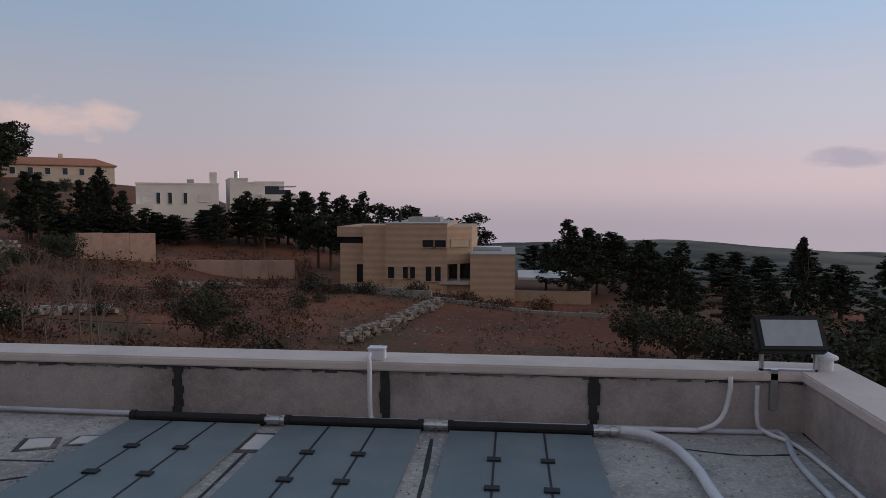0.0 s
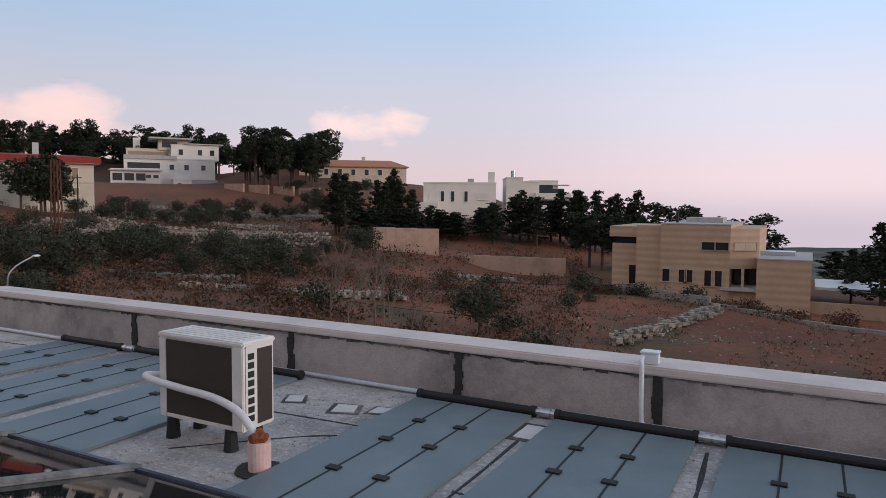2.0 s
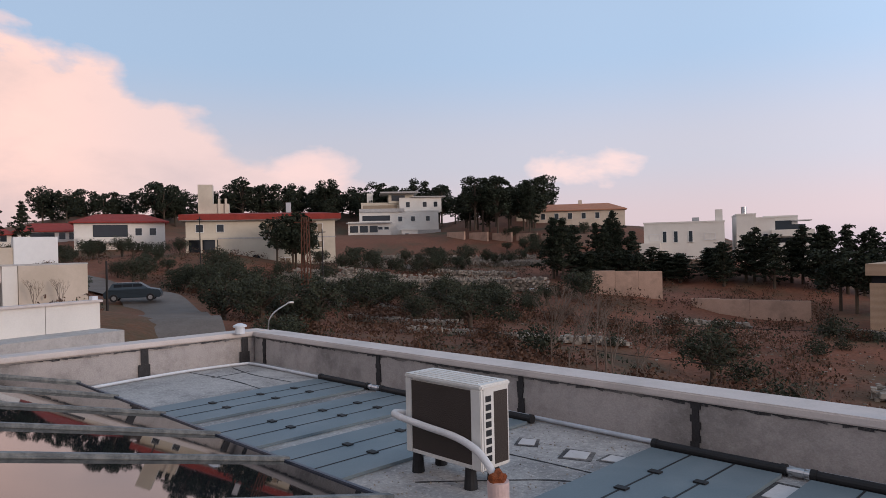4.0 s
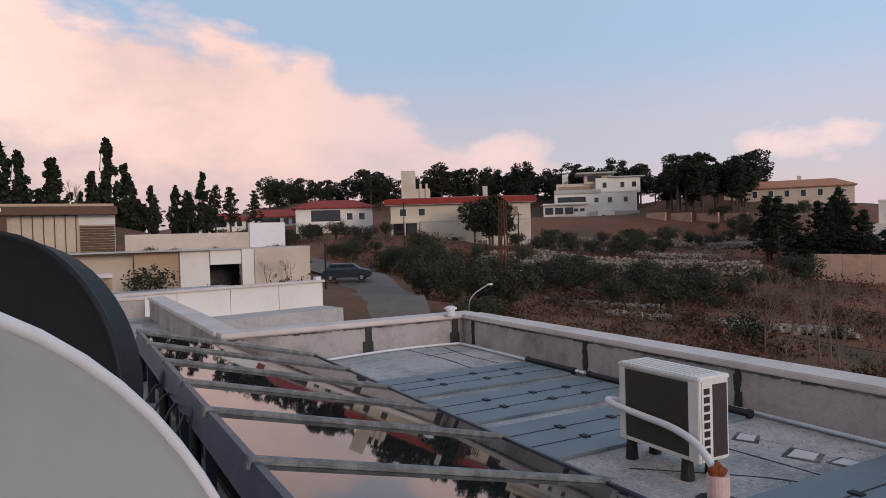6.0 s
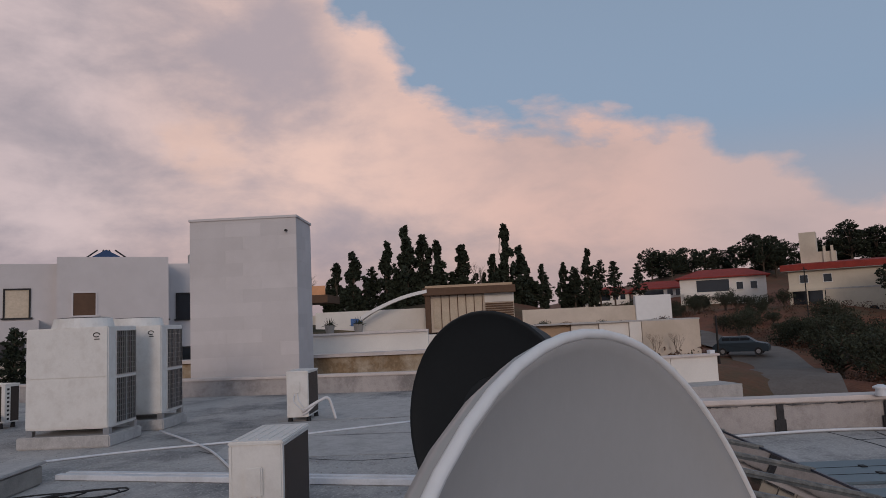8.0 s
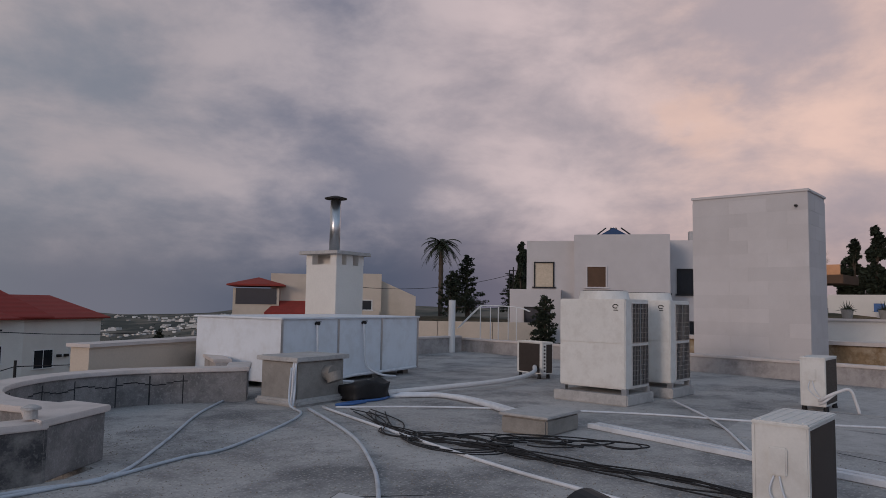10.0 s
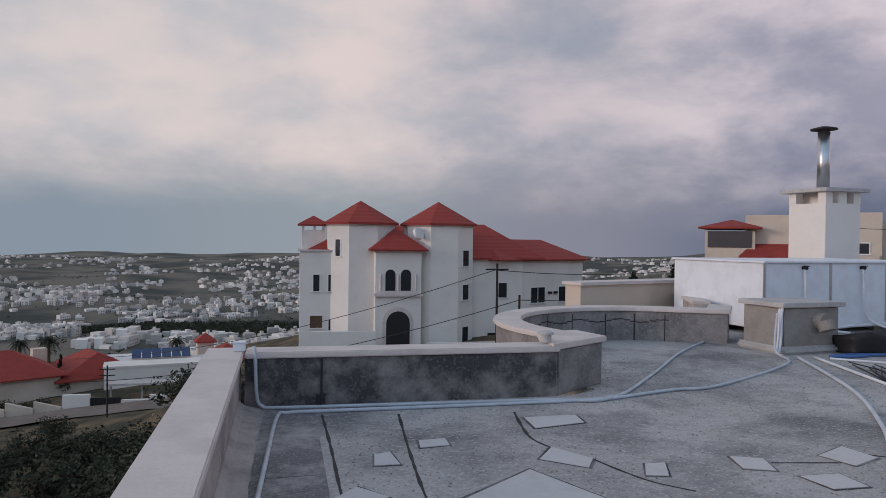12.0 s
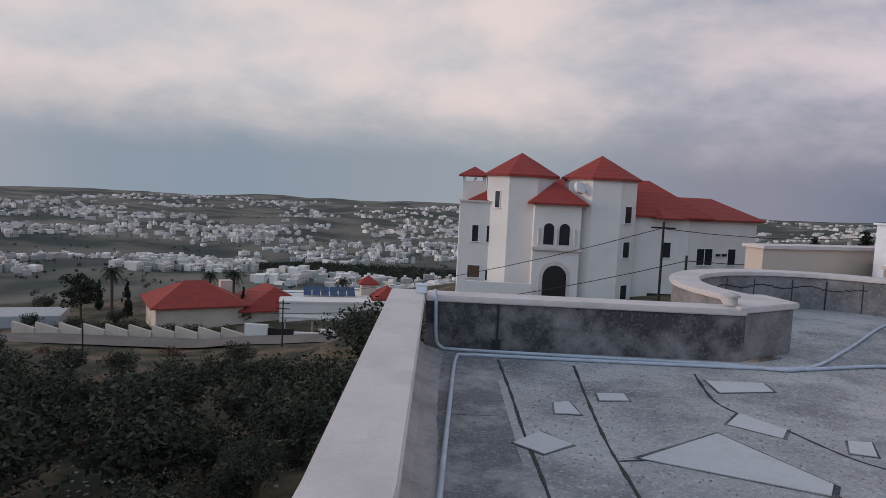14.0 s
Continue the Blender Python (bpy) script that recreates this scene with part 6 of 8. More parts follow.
def mansion():
    h = thing("mansion", "white stone mansion with red tiled tower roofs and arched entrance", "house", 0, 0, 0)
    s, r = M["stucco"], M["tilecourse"]
    base = -9.0
    block(h, "wall", -3.0, 1.0, -66, -57.0, base, 0.85, s)
    block(h, "cornice", -3.0, 1.15, -66, -56.85, 0.85, 1.0, M["cap"])
    bm = bmesh.new()
    hip_roof(bm, -3.0, 0.3, -62, -57.2, 1.0, 0.9, 0.3, 0.1)
    part("roof", bm, r, h, "red tiled roof")
    block(h, "chimney_tower", -1.1, 0.85, -60.4, -58.6, 0.8, 2.6, s)
    for a, b in ((-1.1, -58.8), (0.65, -58.8), (-1.1, -60.4), (0.65, -60.4), (-0.3, -58.8)):
        block(h, "pillar", a, a + 0.2, b, b + 0.2, 2.6, 3.0, s)
    bm = bmesh.new()
    hip_roof(bm, -1.1, 0.85, -60.4, -58.6, 3.1, 0.75, 0.0, 0.35)
    part("chimney_roof", bm, r, h, "red tiled chimney roof")
    for cx_, cy_, rr in ((-4.0, -58.4, 3.0), (-10.55, -57.6, 3.0)):
        bm = bmesh.new()
        octagon(bm, cx_, cy_, rr, base, 3.15)
        part("tower", bm, s, h)
        bm = bmesh.new()
        octagon(bm, cx_, cy_, rr + 0.12, 3.0, 3.15)
        part("tower_cornice", bm, M["cap"], h)
        bm = bmesh.new()
        cone8(bm, cx_, cy_, rr + 0.35, 3.25, 5.15)
        part("tower_roof", bm, r, h, "red tiled tower roof")
    # entrance bay
    block(h, "entrance_wall", -8.6, -4.9, -58, -54.6, base, 1.0, s)
    block(h, "entrance_cornice", -8.75, -4.75, -58, -54.4, 0.85, 1.05, M["cap"])
    bm = bmesh.new()
    hip_roof(bm, -8.6, -4.9, -59, -54.6, 1.1, 1.75, 0.0, 0.5)
    part("entrance_roof", bm, r, h, "red tiled entrance roof")
    block(h, "ledge", -8.7, -4.8, -54.6, -54.3, -2.65, -2.4, M["cap"])
    block(h, "balcony_rail", -8.3, -5.2, -54.45, -54.4, -2.4, -2.2, M["cap"])
    for x in (-6.1, -7.35):
        bm = bmesh.new()
        arch_panel(bm, x, -54.6, -2.25, 0.8, 1.75)
        part("arched_window", bm, M["pane"], h, "arched dark window")
    for x in (-5.3, -6.72, -8.15):
        bm = bmesh.new()
        cyl(bm, (x, -54.5, -2.25), (x, -54.5, -0.9), 0.1, seg=8)
        part("column", bm, M["cap"], h)
    bm = bmesh.new()
    arch_panel(bm, -6.75, -54.6, -6.6, 1.9, 2.75)
    part("arched_door", bm, M["iron"], h, "arched dark iron door")
    bm = bmesh.new()
    arch_panel(bm, -6.75, -54.605, -6.6, 2.5, 3.1, 0.035)
    part("door_surround", bm, M["cap"], h)
    # windows of the left block and the towers
    row(h, (-0.34, -1.55), -57.0, -2.4, 0.5, 1.35, yaw=180)
    window(h, (-0.35, -57.0, -5.4), 180, 1.0, 1.0, M["brownwood"])
    window(h, (-1.6, -57.0, -5.6), 180, 0.5, 0.85)
    a = radians(22.5)
    ap = 3.0 * math.cos(a)
    for cx_, cy_, yaw, z, w, hh in ((-4.0, -58.4, 135, 0.5, 0.5, 1.35), (-10.55, -57.6, 225, -0.25, 0.95, 1.3), (-10.55, -57.6, 225, -3.05, 0.95, 1.25), (-10.55, -57.6, 225, -6.6, 0.95, 1.3)):
        d = Vector((math.sin(radians(yaw)), -math.cos(radians(yaw)), 0)) * ap
        window(h, (cx_ + d.x, cy_ + d.y, z), yaw, w, hh)
    # right wing: a straight part, then one turned back
    block(h, "wing_wall", -18.0, -11.0, -68, -57.2, base, 0.12, s)
    block(h, "wing_cornice", -18.15, -11.0, -68, -57.05, 0.12, 0.28, M["cap"])
    bm = bmesh.new()
    hip_roof(bm, -19.4, -7.6, -68, -57.2, 0.40, 3.0, 0.38, 0.5)
    part("wing_roof", bm, r, h, "red tiled hip roof")
    for x, z, w, hh in ((-13.1, -2.75, 0.75, 1.25), (-16.2, -3.0, 0.75, 1.25), (-12.9, -6.6, 0.8, 1.1)):
        window(h, (x, -57.2, z), 180, w, hh)
    block(h, "slit_window", -17.2, -14.9, -57.2, -57.15, -6.35, -6.05, M["iron"])
    back = part("back_wing", (lambda bm: (box(bm, 0, 7.6, 0, 8, 0, 9.1), bm)[1])(bmesh.new()), s, h)
    back.matrix_basis = pose(-18.0, -57.35, base, 0, 0, 204)
    for x, w in ((1.9, 1.7), (4.9, 0.85)):
        window(back, (x, 0, 5.45), 0, w, 1.35)
    for x in (3.3, 4.0):
        block(back, "wall_lamp", x - 0.15, x + 0.15, -0.25, 0, 6.2, 6.4, M["iron"])
    block(back, "cornice", -0.1, 7.7, -0.15, 8, 9.0, 9.16, M["cap"])
    bm = bmesh.new()
    hip_roof(bm, -2.5, 7.6, 0, 8, 9.3, 1.75, 0.62, 0.5)
    part("back_roof", bm, r, back, "red tiled hip roof")
    block(h, "wall", -15.5, -1.0, -68, -59.5, base, 0.9, s)
    bm = bmesh.new()
    hip_roof(bm, -13.0, -1.5, -67, -58.5, 1.0, 2.2, 0.5, 0.2)
    part("middle_roof", bm, r, h)
    bm = bmesh.new()
    cyl(bm, (-8.35, -55.2, 2.35), (-8.5, -55.0, 2.45), 0.5, 0.5, 18)
    part("satellite_dish", bm, M["whitepaint"], h)
    w = thing("forecourt_wall", "low white wall in front of a mansion", "wall", kind="structure")
    block(w, "wall_length", -4.8, 0.3, -53.2, -52.9, -9, -5.2, M["stucco"])
    block(w, "wall_length", -16, -8.8, -53.2, -52.9, -9, -6.2, M["stucco"])


mansion()


def red_villa():
    h = thing("house", "sprawling stone villa with red tiled hip roofs", "house", 29.5, -82.0, -15.6, 30)
    t = M["cream"]
    block(h, "wall", -1, 8.0, 0, 9, 0, 3.6, t)
    bm = bmesh.new()
    hip_roof(bm, -1, 8.0, 0, 9, 3.7, 2.2, 0.2, 0.6)
    part("roof", bm, M["redtile"], h, "red tiled hip roof")
    block(h, "wall", -9, -1, 0.8, 9, 0, 2.9, t)
    bm = bmesh.new()
    hip_roof(bm, -9, -1, 0.8, 9, 3.0, 2.2, 0.4, 0.6)
    part("roof", bm, M["redtile"], h, "red tiled hip roof")
    block(h, "chimney", -1.6, -0.2, -0.6, 0.6, 0, 5.2, t)
    window(h, (-0.9, -0.6, 4.2), 180, 0.4, 0.6)
    g = thing("house", "white flat-roofed house with solar panels and a red turret", "house", 15.5, -84.0, -16.5, 12)
    block(g, "wall", -6.5, 6.5, 0, 8, 0, 5.0, M["stucco"])
    block(g, "roof_rim", -6.6, 6.6, -0.1, 8.1, 5.0, 5.2, M["stucco"])
    block(g, "turret", -4.6, -2.8, 1, 3, 5.0, 6.6, M["cream"])
    bm = bmesh.new()
    hip_roof(bm, -4.6, -2.8, 1, 3, 6.6, 0.9, 0.0, 0.3)
    part("turret_roof", bm, M["redtile"], g, "red tiled turret roof")
    bm = bmesh.new()
    hip_roof(bm, -7.5, -4.0, 2, 7, 5.2, 1.4, 0.2, 0.3)
    part("roof", bm, M["redtile"], g)
    for i in range(6):
        bm = bmesh.new()
        box(bm, -0.45, 0.45, -0.9, 0.9, 0, 0.05, pose(-1.5 + 1.0 * i, 4, 5.75, -25, 0, 0))
        part("solar_panel", bm, M["solar"], g, "dark blue solar panel")
    f = thing("garden_wall", "stepped cream garden wall along a street", "wall", kind="structure")
    for i in range(10):
        x = 44.2 - 2.25 * i
        top = -13.35 + 0.02 * i
        bm = bmesh.new()
        v = [bm.verts.new((x - a * 2.24, -66.1 - 0.12 * i + b, z)) for b in (0, 0.35) for a, z in ((0, -17), (1, -17), (1, top - 0.28), (0, top + 0.3))]
        for fc in ((0, 1, 2, 3), (7, 6, 5, 4), (0, 4, 5, 1), (1, 5, 6, 2), (2, 6, 7, 3), (3, 7, 4, 0)):
            bm.faces.new([v[q] for q in fc])
        part("wall_length", bm, M["cream"], f)
    for xa, xb, top in ((19.4, 21.7, -12.4), (14.4, 16.8, -13.0), (11.9, 14.4, -12.6), (9.3, 11.8, -12.1)):
        block(f, "wall_length", xa, xb - 0.02, -67.4, -67.0, -17, top, M["stucco"])
    gt = thing("gate", "dark metal driveway gate between white piers", "gate", 18.1, -67.2, -14.5)
    for i in range(7):
        block(gt, "board", -1.3 + 0.37 * i, -0.94 + 0.37 * i, -0.05, 0.05, 0, 1.75, M["iron"])
    pg = thing("pergola", "grey slatted pergola roof beside a white house", "pergola", 15.5, -70.0, -12.1)
    block(pg, "roof_beam", -3.4, 3.2, -0.9, 0.9, 0.0, 0.18, M["slab"])
    for q in (-3.0, 0.0, 2.8):
        block(pg, "post", q, q + 0.14, -0.1, 0.1, -3.5, 0, M["slab"])
    k = thing("outbuilding", "low grey flat-roofed outbuilding", "building", 52.0, -82.0, -18, 20)
    block(k, "wall", -4, 4, 0, 6, 0, 3.2, M["slab"])
    window(k, (-1, 0, 1.2), 180, 0.8, 0.9)


red_villa()


def pole(x, y, z0, z1, mat, label, arms=1):
    p = thing("utility_pole", label, "utility pole", x, y, z0)
    bm = bmesh.new()
    cyl(bm, (0, 0, 0), (0, 0, z1 - z0), 0.075, 0.055, 10)
    part("mast", bm, mat, p)
    for k in range(arms):
        bm = bmesh.new()
        box(bm, -0.6, 0.6, -0.04, 0.04, z1 - z0 - 0.35 - 0.5 * k, z1 - z0 - 0.27 - 0.5 * k)
        part("crossarm", bm, M["iron"], p)
    return p


pole(-8.9, -33.8, -6.2, 0.7, M["iron"], "dark utility pole with wires by the mansion")
pole(-9.4, -31.6, -6.2, -0.75, M["iron"], "short dark pole by the mansion", 0)
pole(16.2, -60.0, -14.3, -8.6, M["iron"], "utility pole by the villa gate", 2)
pole(33.0, -58.0, -14.5, -10.8, M["iron"], "utility pole with a transformer by the street", 1)
pole(-42.7, 15.6, -2.5, 1.4, M["iron"], "dark pole beside the lane", 0)
pole(-78.0, 38.0, -1.5, 6.0, M["iron"], "street lamp pole on the hillside", 1)
pole(-62.0, 44.0, -3.4, 4.0, M["iron"], "utility pole among olive trees", 1)
pole(-50.0, -35.5, 0.0, 5.2, M["iron"], "utility pole behind the garden", 2)
pole(-51.5, -37.0, 0.0, 5.0, M["iron"], "utility pole behind the garden", 2)


def wire(a, b, sag, r=0.02):
    a, b = Vector(a), Vector(b)
    bm = bmesh.new()
    sweep(bm, [a.lerp(b, t) - Vector((0, 0, sag * 4 * t * (1 - t))) for t in (i / 12 for i in range(13))], r, 5)
    single("power_line", bm, M["iron"], "thin dark overhead power line", "cable")


wire((-8.9, -33.8, 0.4), (20.0, -60.0, -8.0), 1.2)
wire((-8.9, -33.8, 0.35), (-45.0, -55.0, 3.0), 1.5)
wire((-9.4, -31.6, -1.0), (14.0, -45.0, -7.0), 0.8)
wire((-9.4, -31.6, -1.0), (-40, -50, 0.5), 1.0)
wire((-45.7, 32.3, -0.5), (-14, 34, -4.2), 1.0, 0.015)
wire((-45.7, 32.3, 0.5), (-10, 50, -3.8), 1.5, 0.015)
wire((-34, -38.5, 3.0), (-50, -35.5, 4.6), 0.6)


def lattice_mast(x, y, z0, z1):
    p = thing("lattice_mast", "slim rusty lattice power mast on the slope", "utility pole", x, y, z0, 30)
    n, w = 11, 0.33
    hh = (z1 - z0) / n
    for s, t in ((-w, -w), (w, -w), (w, w), (-w, w)):
        bm = bmesh.new()
        cyl(bm, (s, t, 0), (s * 0.6, t * 0.6, z1 - z0), 0.05, seg=6)
        part("leg", bm, M["rustiron"], p)
    for i in range(n):
        bm = bmesh.new()
        k = w * (1 - 0.4 * i / n)
        cyl(bm, (-k, -k, i * hh), (k, -k, (i + 1) * hh), 0.03, seg=5)
        cyl(bm, (k, -k, i * hh), (k, k, (i + 1) * hh), 0.03, seg=5)
        cyl(bm, (-k, -k, (i + 1) * hh), (k, -k, (i + 1) * hh), 0.03, seg=5)
        part("brace", bm, M["rustiron"], p)
    bm = bmesh.new()
    box(bm, -0.9, 0.9, -0.05, 0.05, z1 - z0 - 0.4, z1 - z0 - 0.32)
    part("crossarm", bm, M["rustiron"], p)


lattice_mast(-45.9, 31.3, -5.2, 4.3)

lamp = thing("street_lamp", "slim street lamp with a curved arm beside the lane", "street lamp", -31.0, 19.2, -4.8)
bm = bmesh.new()
sweep(bm, smooth_line([(0, 0, 0), (0, 0, 2.6), (0.1, 0.2, 3.4), (0.5, 0.9, 3.95)], 5), 0.035, 6)
part("mast", bm, M["steel"], lamp)
bm = bmesh.new()
box(bm, 0.42, 0.62, 0.85, 1.15, 3.92, 4.0)
part("lamp_head", bm, M["whitepaint"], lamp, bevel=0.03)


def car():
    c = thing("car", "dark blue-grey estate car standing on the lane", "car", -58.2, 22.9, gz(-58.2, 22.9) + 0.27, 62)
    bm = bmesh.new()
    prof = [(-2.1, 0.3), (-2.15, 0.7), (-1.95, 0.9), (-1.75, 1.0), (-1.45, 1.5), (0.5, 1.52), (1.2, 1.05), (2.0, 0.9), (2.15, 0.65), (2.1, 0.3)]
    for s in (-0.85, 0.85):
        bm.faces.new([bm.verts.new((x, s * (0.82 if z > 1.1 else 1.0), z)) for x, z in prof])
    vs = list(bm.verts)
    n = len(prof)
    for i in range(n):
        j = (i + 1) % n
        bm.faces.new((vs[i], vs[j], vs[n + j], vs[n + i]))
    part("body", bm, M["carpaint"], c, bevel=0.04)
    for s in (-0.79, 0.79):
        for a, b in ((-1.35, -0.75), (-0.7, 0.0), (0.05, 0.75)):
            bm = bmesh.new()
            box(bm, a, b, s - 0.02, s + 0.02, 1.06, 1.4)
            part("side_window", bm, M["pane"], c)
    for x in (-1.35, 1.35):
        for s in (-0.82, 0.82):
            bm = bmesh.new()
            cyl(bm, (x, s - 0.1, 0.31), (x, s + 0.1, 0.31), 0.31, seg=16)
            wh = part("wheel", bm, M["rubber"], c)
            bm = bmesh.new()
            cyl(bm, (x, s - 0.11, 0.31), (x, s + 0.11, 0.31), 0.17, seg=10)
            part("rim", bm, M["steel"], wh)


car()

# ---- trees ----
RNG = np.random.default_rng(7)


def leaf_mesh(name, centres, radii, per, size, mat, flat=0.6, stretch=(1, 1, 1)):
    """Many small leaf quads scattered in clumps round the centres."""
    quads = []
    for c, r in zip(centres, radii):
        n = max(4, int(per * r))
        d = RNG.normal(size=(n, 3))
        d /= np.linalg.norm(d, axis=1)[:, None]
        p = np.array(c) + d * (r * RNG.uniform(0.35, 1.0, n) ** 0.6)[:, None] * np.array(stretch)
        a = RNG.normal(size=(n, 3))
        a[:, 2] *= flat
        a /= np.linalg.norm(a, axis=1)[:, None]
        b = np.cross(a, RNG.normal(size=(n, 3)))
        b /= np.linalg.norm(b, axis=1)[:, None]
        s = size * RNG.uniform(0.5, 1.3, n)[:, None]
        a, b = a * s, b * s * 0.55
        quads.append(np.stack((p - a - b * 0.4, p + b, p + a + b * 0.2, p - b), axis=1))
    v = np.concatenate(quads).reshape(-1, 3)
    me = bpy.data.meshes.new(name)
    me.from_pydata(v.tolist(), [], np.arange(len(v)).reshape(-1, 4).tolist())
    me.materials.append(mat)
    return me


def limbs(bm, base, tips, r0, r1, bend=0.3, start=0.35):
    for t in tips:
        t = Vector(t)
        k = random.uniform(start, start + 0.3)
        p = Vector((base[0] + t.x * 0.08, base[1] + t.y * 0.08, base[2] + (t.z - base[2]) * k * 0.8))
        m = p.lerp(t, 0.5) + Vector((random.uniform(-bend, bend), random.uniform(-bend, bend), 0))
        cyl(bm, p, m, r0, r0 * 0.7, 6, False)
        cyl(bm, m, t, r0 * 0.7, r1, 6, False)


def tree(name, label, category, trunk_h, trunk_r, centres, radii, per, size, leaf_mat, bark=None, flat=0.6, stretch=(1, 1, 1), group=""):
    t = thing(name, label, category, 0, 0, 0, group=group)
    bm = bmesh.new()
    cyl(bm, (0, 0, -0.6), (0.05, 0.03, trunk_h * 0.5), trunk_r, trunk_r * 0.8, 9)
    cyl(bm, (0.05, 0.03, trunk_h * 0.5), (0.0, 0.0, trunk_h), trunk_r * 0.8, trunk_r * 0.45, 9)
    limbs(bm, (0, 0, trunk_h * 0.3), centres[:14], trunk_r * 0.4, trunk_r * 0.12)
    part("trunk", bm, bark or M["bark"], t)
    cr = new("crown", leaf_mesh("crown", centres, radii, per, size, leaf_mat, flat, stretch))
    cr.parent = t
    return t


def blob_centres(n, rx, ry, rz, cz, seed):
    g = np.random.default_rng(seed)
    d = g.normal(size=(n, 3))
    d /= np.linalg.norm(d, axis=1)[:, None]
    k = g.uniform(0.25, 1.0, n)[:, None] ** 0.5
    p = d * k * np.array((rx, ry, rz)) * (1 + 0.25 * g.normal(size=(n, 1)))
    p[:, 2] += cz
    return p.tolist(), g.uniform(0.35, 0.75, n).tolist()


def olive_tree(seed, s=1.0):
    c, r = blob_centres(40, 1.9 * s, 1.9 * s, 1.1 * s, 2.2 * s, seed)
    return tree("olive_tree", "grey-green olive tree with a rounded open crown", "tree", 1.9 * s, 0.22 * s, c, [k * s for k in r], 120, 0.11, M["olive"], group="olive trees")


def pine_tree(seed, h=9.0, label="tall dark pine with an uneven layered crown"):
    g = np.random.default_rng(seed)
    c, r = [], []
    c.append((0, 0, h * 0.99))
    r.append(0.28)
    for i in range(34):
        # one bough after another, each with needle clumps along it
        t = min(0.97, 0.16 + 0.82 * (i / 34) ** 0.9 + g.uniform(-0.02, 0.02))
        reach = ((1.04 - t) * 0.36 * h + 0.25) * g.uniform(0.45, 1.15)
        a = 2.4 * i + g.uniform(-0.5, 0.5)
        for k in (0.3, 0.6, 0.85, 1.0):
            if g.uniform() < 0.13:
                continue
            q = reach * k
            c.append((q * math.cos(a) + g.uniform(-0.2, 0.2), q * math.sin(a) + g.uniform(-0.2, 0.2), t * h + 0.22 * q + g.uniform(-0.2, 0.2)))
            r.append(g.uniform(0.3, 0.62) * (1.15 - 0.4 * t) * (1.1 - 0.3 * k))
    return tree("pine_tree", label, "tree", h * 0.92, 0.2, c, r, 95, 0.18, M["pine"], flat=0.5, stretch=(1.25, 1.25, 0.7), group="pines")


def umbrella_pine(seed, h=10.0):
    g = np.random.default_rng(seed)
    c, r = [], []
    for i in range(46):
        a, k = g.uniform(0, 6.28), g.uniform(0, 1) ** 0.5 * 2.9
        c.append((k * math.cos(a), k * math.sin(a), h * g.uniform(0.45, 0.98) - 0.10 * k * k))
        r.append(g.uniform(0.5, 1.1))
    return tree("pine_tree", "tall pine with bare trunk and broad dark crown", "tree", h * 0.85, 0.24, c, r, 85, 0.26, M["pine"], flat=0.4, stretch=(1.2, 1.2, 0.8), group="pines")


def cypress_tree(seed, h=8.0, w=1.0):
    g = np.random.default_rng(seed)
    c, r = [], []
    for i in range(90):
        t = g.uniform(0.06, 1.0)
        a = g.uniform(0, 6.28)
        k = w * (math.sin(math.pi * min(1, t * 0.62 + 0.36))) * g.uniform(0.2, 1.05) * (1 + 0.35 * math.sin(3 * a + seed) + 0.3 * math.sin(11 * t + seed))
        c.append((k * math.cos(a), k * math.sin(a), t * h))
        r.append(g.uniform(0.13, 0.36) * (1.2 - 0.8 * t))
    return tree("cypress_tree", "slender dark cypress with a ragged tip", "tree", h * 0.8, 0.12, c, r, 230, 0.19, M["pine"], flat=2.0, stretch=(1, 1, 2.2), group="cypresses")


def bush(seed, s=1.0, mat="shrub"):
    c, r = blob_centres(20, 1.0 * s, 1.0 * s, 0.5 * s, 0.5 * s, seed)
    t = thing("bush", "low dense bush on the slope", "bush", group="bushes")
    cr = new("crown", leaf_mesh("crown", c, [k * s for k in r], 70, 0.1, M[mat]))
    cr.parent = t
    return t


def bare_tree(seed, h=5.0):
    g = random.Random(seed)
    t = thing("bare_tree", "leafless pale tree with thin upright twigs", "tree", group="bare trees")
    bm = bmesh.new()

    def grow(p, d, ln, r, depth):
        q = p + d * ln
        cyl(bm, p, q, r, r * 0.6, 5, False)
        if depth:
            for k in range(3 if depth > 1 else 4):
                e = (d + Vector((g.uniform(-0.6, 0.6), g.uniform(-0.6, 0.6), g.uniform(0.0, 0.4)))).normalized()
                grow(p.lerp(q, g.uniform(0.55, 1.0)), e, ln * g.uniform(0.55, 0.8), r * 0.55, depth - 1)

    grow(Vector((0, 0, -0.3)), Vector((0.03, 0.02, 1)), h * 0.42, h * 0.014, 4)
    part("branch_crown", bm, M["twig"], t)
    return t


